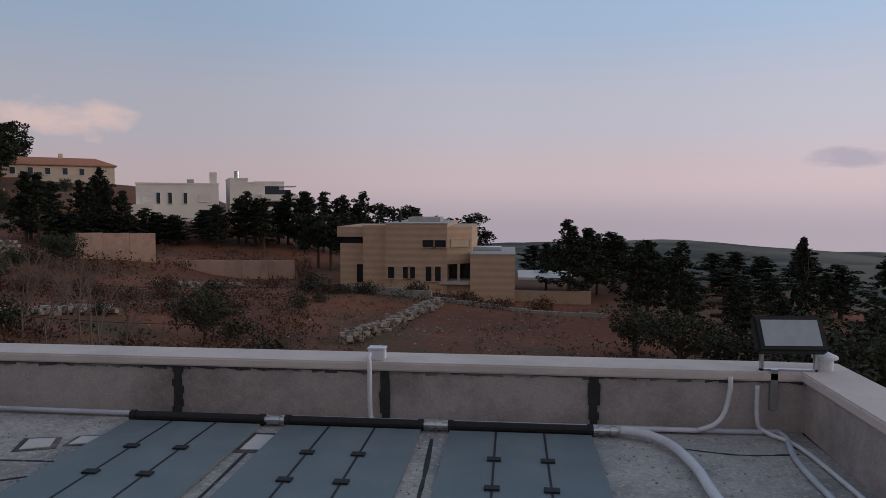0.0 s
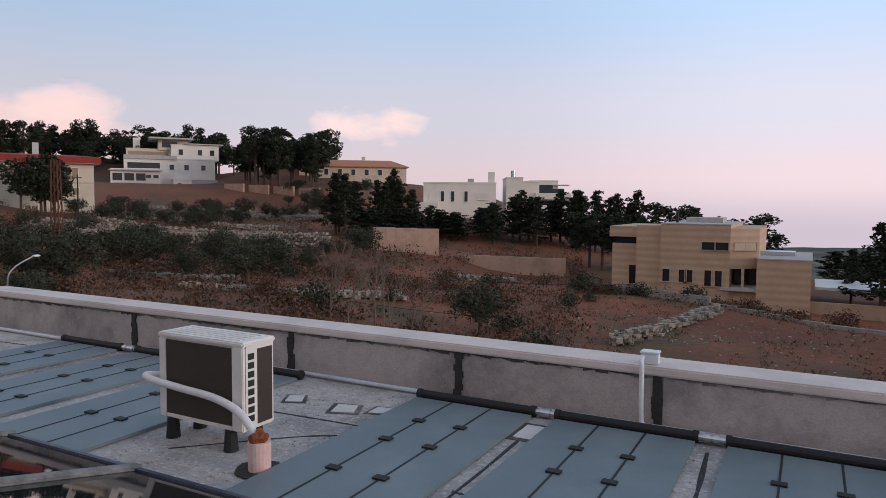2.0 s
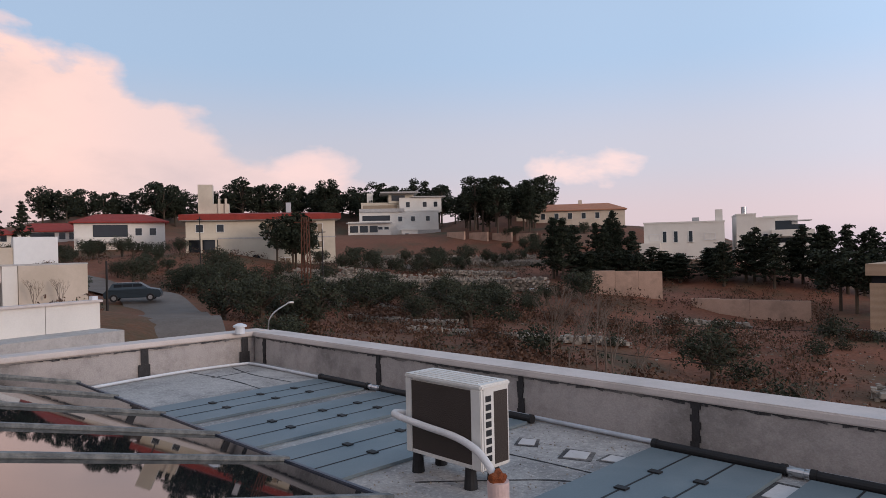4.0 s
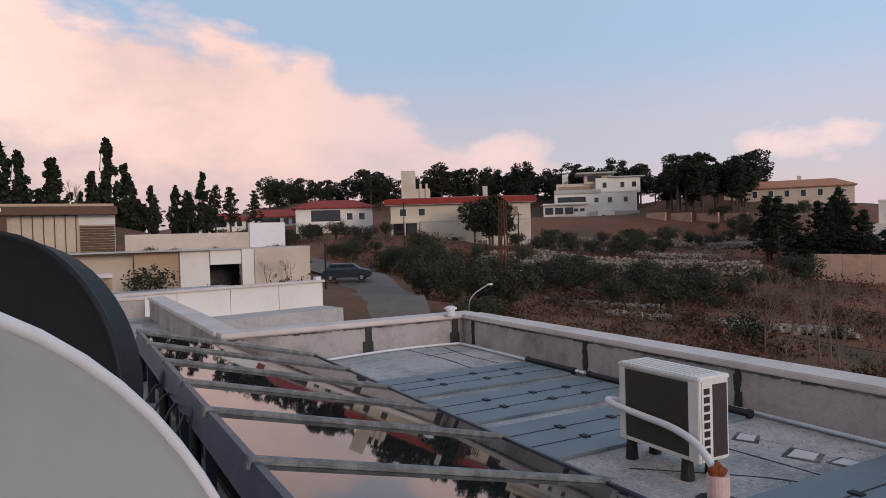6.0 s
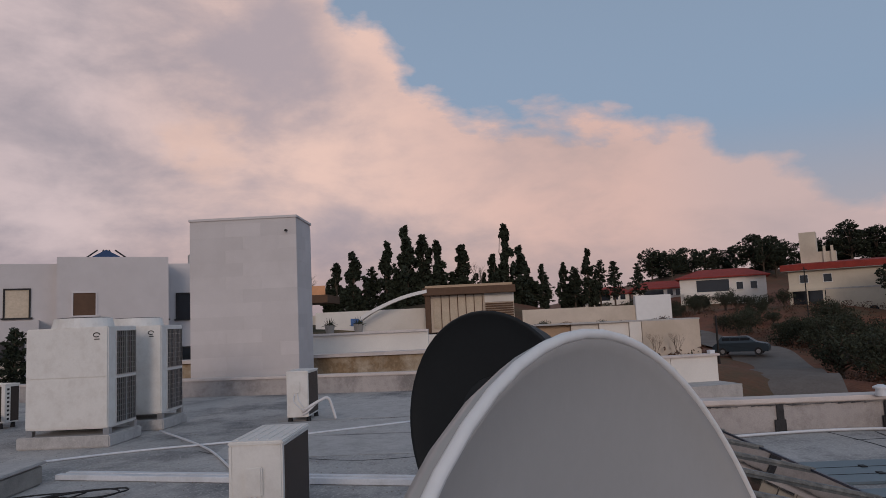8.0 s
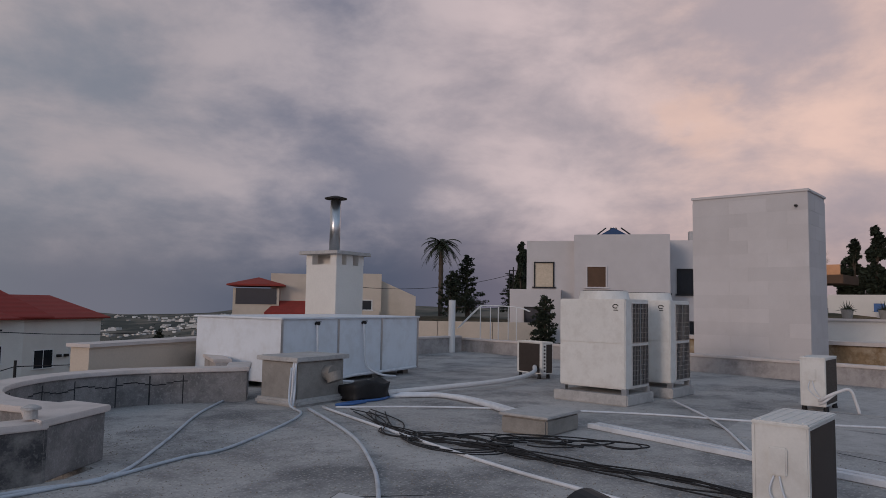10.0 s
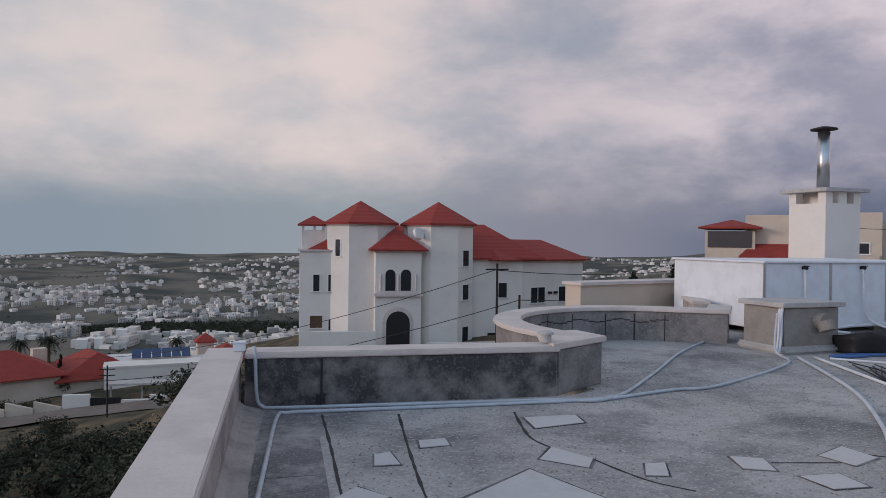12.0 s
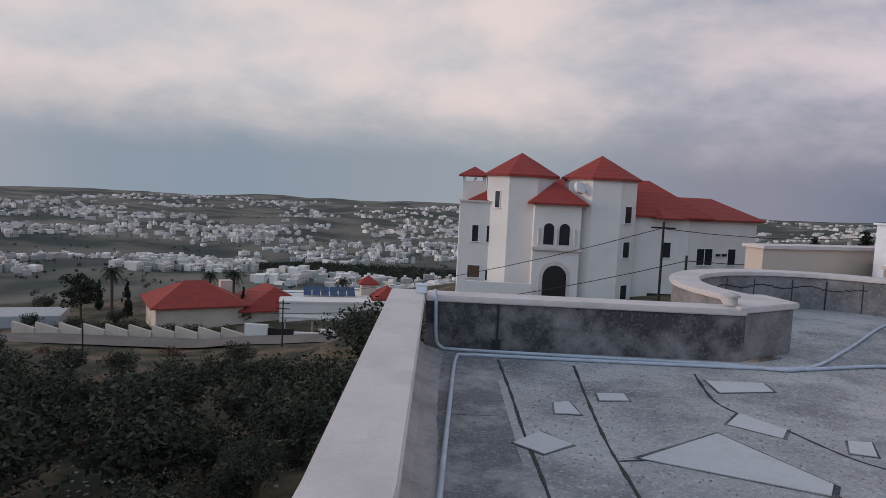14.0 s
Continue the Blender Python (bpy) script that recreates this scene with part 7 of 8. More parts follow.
def palm_tree(h=6.5, label="tall date palm with a drooping crown of fronds"):
    t = thing("palm_tree", label, "tree", group="palms")
    bm = bmesh.new()
    for i in range(10):
        z = h * i / 10
        cyl(bm, (0, 0, z - (0.5 if i == 0 else 0)), (0, 0, z + h / 10), 0.24, 0.19, 10, False)
    part("trunk", bm, M["bark"], t)
    for i in range(30):
        a, up = 2.4 * i, 0.9 - 1.5 * (i / 30)
        bm = bmesh.new()
        spine = []
        for k in range(8):
            s = k / 7
            rr = 1.9 * s
            spine.append(Vector((rr * math.cos(a) * (1 - 0.1 * s), rr * math.sin(a) * (1 - 0.1 * s), h + up * rr * 0.9 - 0.75 * s * s * 1.6)))
        side = Vector((-math.sin(a), math.cos(a), 0))
        for k in range(7):
            for sgn in (-1, 1):
                for m_ in (0.2, 0.7):
                    p = spine[k].lerp(spine[k + 1], m_)
                    q = p + side * sgn * (0.42 * (1 - abs(k / 7 - 0.35))) + (spine[k + 1] - spine[k]) * 0.9 - Vector((0, 0, 0.12))
                    w = (spine[k + 1] - spine[k]).normalized() * 0.085
                    bm.faces.new([bm.verts.new(v) for v in (p - w, p + w, q)])
        part("frond", bm, M["pine"], t)
    return t


def plant(proto, x, y, s=1.0, rz=None, z=None, sz=None):
    m = pose(x, y, gz(x, y) if z is None else z, 0, 0, random.uniform(0, 360) if rz is None else rz)
    c = copy_thing(proto, m)
    c.matrix_basis = m @ Matrix.Diagonal((s, s, sz or s, 1))
    return c


def discard(proto):
    for o in (*proto.children_recursive, proto):
        bpy.data.objects.remove(o)


random.seed(11)
OL = [olive_tree(i, 1.0) for i in range(4)]
PI = [pine_tree(i + 20) for i in range(3)]
UP = [umbrella_pine(i + 30) for i in range(3)]
CY = [cypress_tree(i + 40) for i in range(3)]
BU = [bush(50), bush(51), bush(52, 1.0, "olive")]
BT = [bare_tree(i + 60) for i in range(3)]


def clear_of_roads(x, y):
    for ax, ay, bx, by in ((-20, 12, -42, 19), (-42, 19, -56, 24), (-56, 24, -72, 27), (-72, 27, -95, 27), (-70, 47, -47, 65)):
        t = max(0, min(1, ((x - ax) * (bx - ax) + (y - ay) * (by - ay)) / ((bx - ax) ** 2 + (by - ay) ** 2)))
        if math.hypot(x - ax - t * (bx - ax), y - ay - t * (by - ay)) < 4.2:
            return False
    return True


# olive grove below the east parapet and down to the street
for i in range(46):
    x, y = random.uniform(5, 44), random.uniform(-52, -13)
    if x < 9 and y > -22:
        continue
    plant(random.choice(OL), x, y, random.uniform(0.6, 0.85))
for x, y, s in ((13.5, -25, 1.3), (17.5, -22, 1.35), (10.2, -31, 1.1), (15.5, -32, 1.1), (7.6, -27.5, 1.0), (6.3, -36, 1.2), (6.4, -44, 1.5), (21, -30, 1.2), (26, -27, 1.25), (9, -40, 1.1)):
    plant(random.choice(OL), x, y, s)
for i in range(40):
    plant(random.choice(BU), random.uniform(4, 42), random.uniform(-60, -12), random.uniform(0.4, 1.0))
for i in range(34):
    plant(random.choice(OL), random.uniform(4, 34), random.uniform(-46, -14), random.uniform(0.55, 0.9))
for i in range(14):
    plant(BU[2], 24.0 + 1.4 * i, -68.6 - 0.1 * i, random.uniform(0.5, 0.95))
# trees round the villa
for x, y, s in ((38, -74, 1.0), (44, -78, 1.1), (48, -75, 1.0), (41, -71, 0.8), (53, -86, 1.2), (28, -75, 0.6), (24, -75, 0.6)):
    plant(random.choice(UP + OL), x, y, s * 0.55, z=gz(x, y))
for x, y, h in ((39.5, -80, 0.55), (25.5, -79, 0.5), (47, -88, 0.5)):
    plant(random.choice(CY), x, y, h)
PA = palm_tree()
plant(PA, -45.8, -40.4, 1.0, z=0.75)
plant(PA, 43.6, -84.5, 0.85, z=-15.6)
plant(PA, 30.1, -89.9, 0.8, z=-15.6)
plant(PA, 34.0, -92.0, 0.7, z=-15.6)
plant(PA, 16.0, -92.0, 0.7, z=-15.6)
plant(PA, -66.0, -19.0, 0.72, z=1.6)
# south-west gardens
for x, y, s in ((-49.7, -40.6, 0.66), (-56, -40, 0.5), (-52, -44, 0.5)):
    plant(random.choice(PI), x, y, s, z=0.4)
for x, y, s in ((-48.2, -33.4, 0.85), (-49.2, -33.6, 0.78), (-47.6, -33.0, 0.7)):
    plant(random.choice(CY), x, y, s, z=0.4)
plant(PI[0], -21.6, -13.9, 0.34, z=-0.9)
for x, y, s in ((-40, -40, 0.34), (-38, -34, 0.3), (-42, -36, 0.45), (-45, -36.5, 0.5), (-30, -54, 0.4), (-27, -56, 0.45), (-33, -58, 0.5), (-24, -72, 0.5), (-30, -75, 0.5), (-36, -72, 0.5)):
    plant(random.choice(PI + OL), x, y, s)
# cypress row behind the pavilion
for x, y, s in ((-75, -13.5, 0.72), (-74, -11.5, 0.86), (-75.5, -8.0, 1.0), (-75, -5.8, 1.18), (-75.5, -4.0, 1.05), (-75, -2.4, 0.95), (-76, 0.2, 0.9), (-75, 5.0, 1.12), (-76, 6.6, 0.86), (-76, 3.6, 0.75), (-77, 9.0, 0.6), (-78, 11.5, 0.62), (-78, 14.2, 0.8)):
    plant(random.choice(CY), x, y, s * random.uniform(1.15, 1.8), z=2.6, sz=s * 1.04)
    plant(random.choice(CY), x - 1.5, y + random.uniform(-1.4, 1.4), s * 1.0, z=2.6, sz=s * random.uniform(0.6, 0.85))
for x, y, s in ((-77, 12.5, 0.48), (-78, 15.5, 0.55), (-80, 17.5, 0.55), (-79, 9.5, 0.45), (-77, -14, 0.6), (-78, -10, 0.6), (-78, -7, 0.55), (-78, -1, 0.5), (-79, 20, 0.5)):
    plant(random.choice(PI), x, y, s, z=2.8)
for x, y, s in ((-74, 1.8, 1.1), (-80, 14, 1.0), (-70, -16, 0.9)):
    plant(random.choice(BT), x, y, s, z=3)
for i in range(16):
    plant(random.choice(BU), -48.6 + random.uniform(-0.6, 0.4), 3 + i * 0.75, random.uniform(0.2, 0.5), z=0.9)
plant(BU[2], -39.4, 4.9, 1.1, z=-0.9)
for y in (11.0, 12.2):
    plant(random.choice(BT), -39.6, y, 0.42, z=-1.3)
# hillside: olives in terraces, bushes, crest pines
n = 0
while n < 120:
    x, y = random.uniform(-118, -34), random.uniform(20, 118)
    a = math.degrees(math.atan2(-x, y))
    if not 24 < a < 80 or not clear_of_roads(x, y) or (a > 40 and math.hypot(x, y) > 118) or (-70 < x < -20 and y > 58) or (-108 < x < -84 and 44 < y < 76):
        continue
    if math.hypot(x + 30, y - 36) < 11:
        continue
    if math.hypot(x, y) < 64 and random.random() < 0.65:
        continue
    plant(random.choice(OL), x, y, random.uniform(0.5, 0.9))
    n += 1
for x, y, s in ((-43, 43.5, 1.0), (-35, 38, 0.9), (-50, 40, 1.0), (-56, 34, 0.9), (-37, 26, 1.0), (-40, 24, 0.9), (-33, 21, 0.7), (-47, 25, 1.0), (-17, 38, 0.85), (-60, 33, 0.9), (-66, 35, 1.0), (-55, 45, 1.0)):
    plant(random.choice(OL), x, y, s)
for i in range(110):
    x, y = random.uniform(-80, -14), random.uniform(14, 62)
    a = math.degrees(math.atan2(-x, y))
    if not 12 < a < 75 or not clear_of_roads(x, y):
        continue
    plant(random.choice(BU), x, y, random.uniform(0.5, 1.3))
for i in range(84):
    a = radians(random.uniform(35, 76))
    d = random.uniform(168, 205)
    x, y = -d * math.sin(a), d * math.cos(a)
    plant(random.choice(UP), x, y, random.uniform(0.7, 1.1), z=7.5 + random.uniform(-1, 1.5))
for i in range(20):
    a = radians(random.uniform(37.5, 43.5))
    d = random.uniform(136, 160)
    plant(random.choice(PI + UP), -d * math.sin(a), d * math.cos(a), random.uniform(0.75, 1.05), z=5.5 + random.uniform(-1, 1))
plant(UP[0], -87.5, 57.0, 0.8, z=-0.6)
plant(UP[1], -88.5, 54.5, 0.7, z=-0.4)
plant(UP[2], -87.0, 56.2, 0.78, z=-1.0)
plant(UP[0], -88.0, 58.6, 0.74, z=-0.8)
plant(UP[1], -86.6, 57.6, 0.66, z=-1.0)
# dark conifers round the white house
for i in range(34):
    x = -58 + 1.15 * i + random.uniform(-0.6, 0.6)
    y = 78 + 0.42 * i + random.uniform(-2.5, 2.5)
    top = 4.6 if x < -44 else 2.6
    if -54 < x < -38:
        top = -0.2
    z0 = gz(x, y)
    plant(random.choice(PI), x, y, 0.95, z=z0, sz=max(0.4, (top + random.uniform(-1.2, 0.8) - z0) / 9))
for x, y, h in ((-54, 88, 7.6), (-51.8, 86, 6.6), (-56, 90, 6.4), (-58, 93, 6.0), (-49.8, 86, 5.2), (-53, 84, 6.0), (-55.5, 86, 6.4)):
    plant(random.choice(PI), x, y, 0.75, sz=h / 9)
for x, y in ((-20, 76), (-17.5, 77), (-22, 78), (-12, 80), (-8, 79), (-5, 80), (-15, 79)):
    plant(random.choice(UP), x, y, 0.75, z=-5.5, sz=0.68 + random.uniform(-0.1, 0.1))
# pines east of the tan house
for x, y, s in ((4.6, 61.3, 0.78), (6.4, 63, 0.7), (8.4, 50.8, 0.6), (9.4, 52, 0.62), (10.6, 48.2, 0.62), (11.8, 50, 0.55), (7.5, 66, 0.62), (3.0, 68, 0.5), (13.5, 46, 0.5), (16, 52, 0.5), (19, 55, 0.55), (14.5, 41, 0.5), (12.2, 39.6, 0.48), (20, 44, 0.5), (23, 48, 0.6), (25, 60, 0.6), (17.5, 37.5, 0.5), (21, 36, 0.55), (26, 40, 0.65)):
    plant(random.choice(PI), x, y, s * 1.15, sz=s * (0.72 if x > 11 else 1.0))
plant(CY[1], 21.9, 57.2, 1.05, z=-9.3)
for i in range(16):
    plant(random.choice(OL + BU), random.uniform(7, 24), random.uniform(22, 36), random.uniform(0.8, 1.2))
for x, y, s in ((6.5, 40, 0.8), (8, 36, 0.9), (9.5, 33, 0.8), (12, 30, 0.9)):
    plant(random.choice(OL), x, y, s)
# field: bare trees, low vines, bushes
for x, y, s in ((-18.5, 30.5, 0.85), (-19.5, 31.5, 0.95), (-16.8, 29.8, 0.75), (-21, 33, 0.9), (-8.6, 29, 0.55), (-9.4, 30, 0.5), (-22.5, 31, 0.8), (-24, 33, 0.9), (-20.3, 29.5, 0.7), (-25, 38, 0.8), (-26, 36, 0.9), (-3.5, 62, 0.4)):
    plant(random.choice(BT), x, y, s)
for i in range(70):
    x, y = random.uniform(-26, 5), random.uniform(34, 60)
    plant(random.choice(BT), x, y, random.uniform(0.14, 0.24))
for x, y, s in ((-11.5, 33, 1.1), (-19, 44, 1.2), (-15, 57, 0.8), (-8, 58, 0.9), (-4, 57, 0.9), (2, 56, 1.0), (-1, 55, 0.8), (-12, 57.5, 0.8)):
    plant(random.choice(BU), x, y, s)
# more pines behind, where the land falls away
for x, y, top in ((5, 84, -2.6), (8, 88, -2.2), (11, 80, -1.2), (14.5, 76, 0.2), (17, 82, -0.4), (20, 74, 0.6), (24, 80, 0.4), (28, 72, 0.6), (31, 80, 1.0), (35, 70, 0.8), (9.5, 70, -0.6), (13, 66, 0.4), (18, 63, 0.0), (22, 66, 0.9), (27, 62, 0.5), (2.5, 90, -3.0)):
    z0 = gz(x, y)
    plant(random.choice(PI), x, y, 1.15, z=z0, sz=(top + 0.6 - (4.4 if x > 12 else 1.0) - z0) / 9)
for p in OL + PI + UP + CY + BU + BT + [PA]:
    discard(p)


# ---- scrub between the trees ----
def scrub(name, label, mat, count, where, lo, hi, leaf, seed):
    g = np.random.default_rng(seed)
    c, r = [], []
    while len(c) < count:
        x, y = where(g)
        if not clear_of_roads(x, y):
            continue
        if noise.noise((x * 0.12, y * 0.12, seed)) < -0.12:
            continue
        s = g.uniform(lo, hi)
        c.append((x, y, gz(x, y) + s * 0.35))
        r.append(s)
    tagged(new(name, leaf_mesh(name, c, r, 42, leaf, M[mat], 1.4, (1.2, 1.2, 0.8))), label, "scrub", kind="stuff")


def on_hill(g):
    a, d = radians(g.uniform(16, 79)), g.uniform(26, 118)
    return -d * math.sin(a), d * math.cos(a)


def by_field(g):
    k = g.uniform()
    if k < 0.5:
        t = g.uniform()
        return -26 + 24 * t + g.normal() * 1.2, 60 - 4 * t + g.normal() * 1.2
    if k < 0.8:
        return -28 + 4 * g.normal(), 44 + 7 * g.normal()
    return 7 + 3 * g.normal(), 36 + 6 * g.normal()


scrub("dry_scrub", "reddish-brown leafless scrub over the terraced hillside", "shrub", 2300, on_hill, 0.3, 0.95, 0.12, 5)
scrub("green_scrub", "grey-green low scrub over the terraced hillside", "olive", 520, on_hill, 0.3, 0.9, 0.10, 8)
scrub("field_scrub", "dull green scrub along the edges of the field", "olive", 260, by_field, 0.3, 0.8, 0.10, 6)

scrub("field_grass", "dry yellow-brown tufts over the red field soil", "shrub", 1100, lambda g: (g.uniform(-30, 8), g.uniform(26, 58)), 0.1, 0.24, 0.07, 3)


# ---- stones: dry walls and rubble ----
def rubble(name, label, lines, per_m, size, spread, category="stone wall"):
    g = np.random.default_rng(3)
    verts, faces = [], []
    base = np.array([(x, y, z) for z in (-1, 1) for y in (-1, 1) for x in (-1, 1)], float)
    quads = ((0, 2, 3, 1), (4, 5, 7, 6), (0, 1, 5, 4), (2, 6, 7, 3), (0, 4, 6, 2), (1, 3, 7, 5))
    for (ax, ay), (bx, by), hh in lines:
        ln = math.hypot(bx - ax, by - ay)
        for k in range(int(ln * per_m)):
            t = g.uniform()
            x, y = ax + (bx - ax) * t + g.normal() * spread, ay + (by - ay) * t + g.normal() * spread
            s = size * g.uniform(0.4, 1.2)
            p = base * np.array((s, s * g.uniform(0.6, 1), s * g.uniform(0.45, 0.8))) * g.uniform(0.65, 1.1, (8, 1))
            a = g.uniform(0, 3.14)
            rot = np.array(((math.cos(a), -math.sin(a), 0), (math.sin(a), math.cos(a), 0), (0, 0, 1)))
            p = p @ rot.T + np.array((x, y, gz(x, y) + g.uniform(0, hh)))
            o = len(verts)
            verts += p.tolist()
            faces += [tuple(o + i for i in q) for q in quads]
    me = bpy.data.meshes.new(name)
    me.from_pydata(verts, [], faces)
    me.materials.append(M["stone"])
    tagged(new(name, me), label, category, kind="stuff")


rubble("dry_stone_wall", "tumbled pale dry stone walls along the terraces", [((-9.5, 39.5), (-5.8, 54.0), 0.5), ((-30, 57), (-24, 60), 0.4), ((-62, 56), (-47, 63), 1.5), ((-62, 56), (-47, 63), 1.5), ((-76, 47), (-62, 56), 1.5), ((-76, 47), (-62, 56), 1.5), ((-80, 52), (-64, 64), 1.0), ((-78, 58), (-60, 70), 1.0), ((-84, 62), (-62, 76), 0.8), ((-92, 76), (-66, 88), 0.8), ((-98, 82), (-74, 96), 0.8), ((-58, 40), (-50, 44), 0.5), ((-66, 33), (-60, 36), 0.8), ((-36, 33), (-24, 41), 0.4), ((-48, 37), (-38, 40), 0.5), ((-82, 84), (-60, 96), 0.6), ((-76, 40), (-66, 44), 0.6)], 42, 0.19, 0.25)
rubble("field_stones", "scattered pale stones on the field soil", [((-30, 46), (4, 46), 0.02), ((6, -20), (30, -30), 0.02), ((8, -34), (34, -40), 0.02), ((6, -26), (24, -36), 0.02), ((10, -46), (36, -50), 0.02)], 12, 0.08, 3.5, "stones")

# ---- the town across the valley ----
def town():
    g = np.random.default_rng(21)
    verts, faces, dark, dfaces = [], [], [], []
    base = np.array([(x, y, z) for z in (0, 1) for y in (-0.5, 0.5) for x in (-0.5, 0.5)], float)
    quads = ((0, 2, 3, 1), (4, 5, 7, 6), (0, 1, 5, 4), (2, 6, 7, 3), (0, 4, 6, 2), (1, 3, 7, 5))

    def add(vs, fs, p):
        o = len(vs)
        vs += p.tolist()
        fs += [tuple(o + i for i in q) for q in quads]

    n = 0
    while n < 3300:
        d = math.exp(g.uniform(math.log(640), math.log(3600)))
        a = g.uniform(-42, 36)
        x, y = d * math.sin(radians(a)), -d * math.cos(radians(a))
        if noise.noise((x * 0.0035, y * 0.0035, 1.5)) + 0.5 * noise.noise((x * 0.011, y * 0.011, 4.0)) < (0.02 if d > 800 else 0.10):
            continue
        if math.hypot((x - 100) / 190, (y + 900) / 150) < 1:
            continue
        w, dp, h = g.uniform(6, 13) * g.choice((1, 1, 1, 1.7)), g.uniform(6, 11), g.uniform(3.2, 9.5)
        if d > 2200:
            w, dp = w * 1.2, dp * 1.2
        t = g.uniform(-0.5, 0.5) + noise.noise((x * 0.002, y * 0.002, 9.0)) * 2
        rot = np.array(((math.cos(t), -math.sin(t), 0), (math.sin(t), math.cos(t), 0), (0, 0, 1)))
        z = gz(x, y) - 1.0
        add(verts, faces, (base * (w, dp, h + 1)) @ rot.T + (x, y, z))
        if g.uniform() < 0.5:
            add(verts, faces, (base * (w * 0.4, dp * 0.4, 2.6) + (g.uniform(-0.2, 0.2) * w, 0, h + 1)) @ rot.T + (x, y, z))
        if d < 1500:
            for f in range(int(h // 3.2)):
                for k in range(int(w // 3.6)):
                    add(dark, dfaces, (base * (1.2, dp + 0.16, 1.3) + (-w / 2 + 2.4 + 3.6 * k, 0, 1.9 + 3.2 * f)) @ rot.T + (x, y, z))
        n += 1
    me = bpy.data.meshes.new("distant_town")
    me.from_pydata(verts, [], faces)
    me.materials.append(M["town"])
    tw = tagged(new("distant_town", me), "pale blocky houses of a town spread over far hills", "town", kind="stuff")
    me = bpy.data.meshes.new("windows")
    me.from_pydata(dark, [], dfaces)
    me.materials.append(M["towndark"])
    ob = tagged(new("windows", me), kind="stuff")
    ob.parent = tw
    # scattered trees and a dark wood between the houses
    c, r = [], []
    n = 0
    while n < 2600:
        d = math.exp(g.uniform(math.log(300), math.log(3000)))
        a = g.uniform(-45, 38)
        x, y = d * math.sin(radians(a)), -d * math.cos(radians(a))
        wood = abs(math.hypot((x - 60) / 330, (y + 820) / 130)) < 1
        if not wood and g.uniform() < 0.45:
            continue
        s = g.uniform(1.5, 3.2)
        c.append((x, y, gz(x, y) + s * 0.6))
        r.append(s)
        n += 1
    for k in range(1300):
        t, q = g.uniform(0, 6.28), g.uniform(0, 1) ** 0.5
        x, y = 100 + 185 * q * math.cos(t), -900 + 145 * q * math.sin(t)
        c.append((x, y, gz(x, y) + 2.5))
        r.append(g.uniform(4, 7))
    me = leaf_mesh("distant_trees", c, r, 7, 1.1, M["pine"], stretch=(1, 1, 0.6))
    tagged(new("distant_trees", me), "dark clumps of trees among far houses", "trees", kind="stuff")


town()

# ---- satellite dishes ----
def bowl(bm, r, depth, z0=0.0, rings=7, seg=48, rim=0.025):
    """A shallow dish round local z, open to +z, with some thickness and a rolled rim."""
    prev = None
    outline = [(r * k / rings, z0 - depth * (1 - (k / rings) ** 2)) for k in range(rings + 1)]
    outline += [(r + rim * 0.5, z0 + rim * 0.5), (r + rim, z0), (r + rim * 0.6, z0 - rim)]
    outline += [(r * k / rings, z0 - 0.02 - depth * (1 - (k / rings) ** 2)) for k in range(rings - 1, -1, -1)]
    for rad, z in outline:
        ring = [bm.verts.new((max(rad, 0.001) * math.cos(a), max(rad, 0.001) * math.sin(a), z)) for a in (2 * math.pi * i / seg for i in range(seg))]
        if prev:
            for i in range(seg):
                j = (i + 1) % seg
                bm.faces.new((prev[i], prev[j], ring[j], ring[i]))
        prev = ring
    bmesh.ops.remove_doubles(bm, verts=bm.verts, dist=0.0005)


def facing(x, y, z, az, el):
    n = Vector((math.cos(el) * math.cos(az), math.cos(el) * math.sin(az), math.sin(el)))
    return Matrix.Translation((x, y, z)) @ n.to_track_quat("Z", "Y").to_matrix().to_4x4()


def dish(label, x, y, z, az, el, r, mat, depth, hub=None):
    d = thing("satellite_dish", label, "satellite dish", x, y, 0)
    m = facing(0, 0, z, az, el)
    bm = bmesh.new()
    bowl(bm, r - 0.02, depth)
    bm.transform(m)
    part("reflector", bm, mat, d, shade=True)
    n = (m.to_3x3() @ Vector((0, 0, 1))).normalized()
    back = Vector((0, 0, z)) - n * (0.16 + depth)
    bm = bmesh.new()
    cyl(bm, (back.x, back.y, 0), (back.x, back.y, z + 0.05), 0.035, seg=14)
    cyl(bm, (back.x, back.y, z), tuple(Vector((0, 0, z)) - n * depth), 0.05, seg=10)
    part("mast", bm, M["steel"], d, "galvanised mast")
    bm = bmesh.new()
    box(bm, back.x - 0.14, back.x + 0.14, back.y - 0.14, back.y + 0.14, 0.0, 0.012)
    part("base_plate", bm, M["steel"], d)
    if hub:
        bm = bmesh.new()
        cyl(bm, (0, 0, -depth), (0, 0, -depth + 0.035), r * 0.46, r * 0.44, 40)
        bm.transform(m)
        part("hub_plate", bm, hub, d, "lighter grey round plate")
    return d


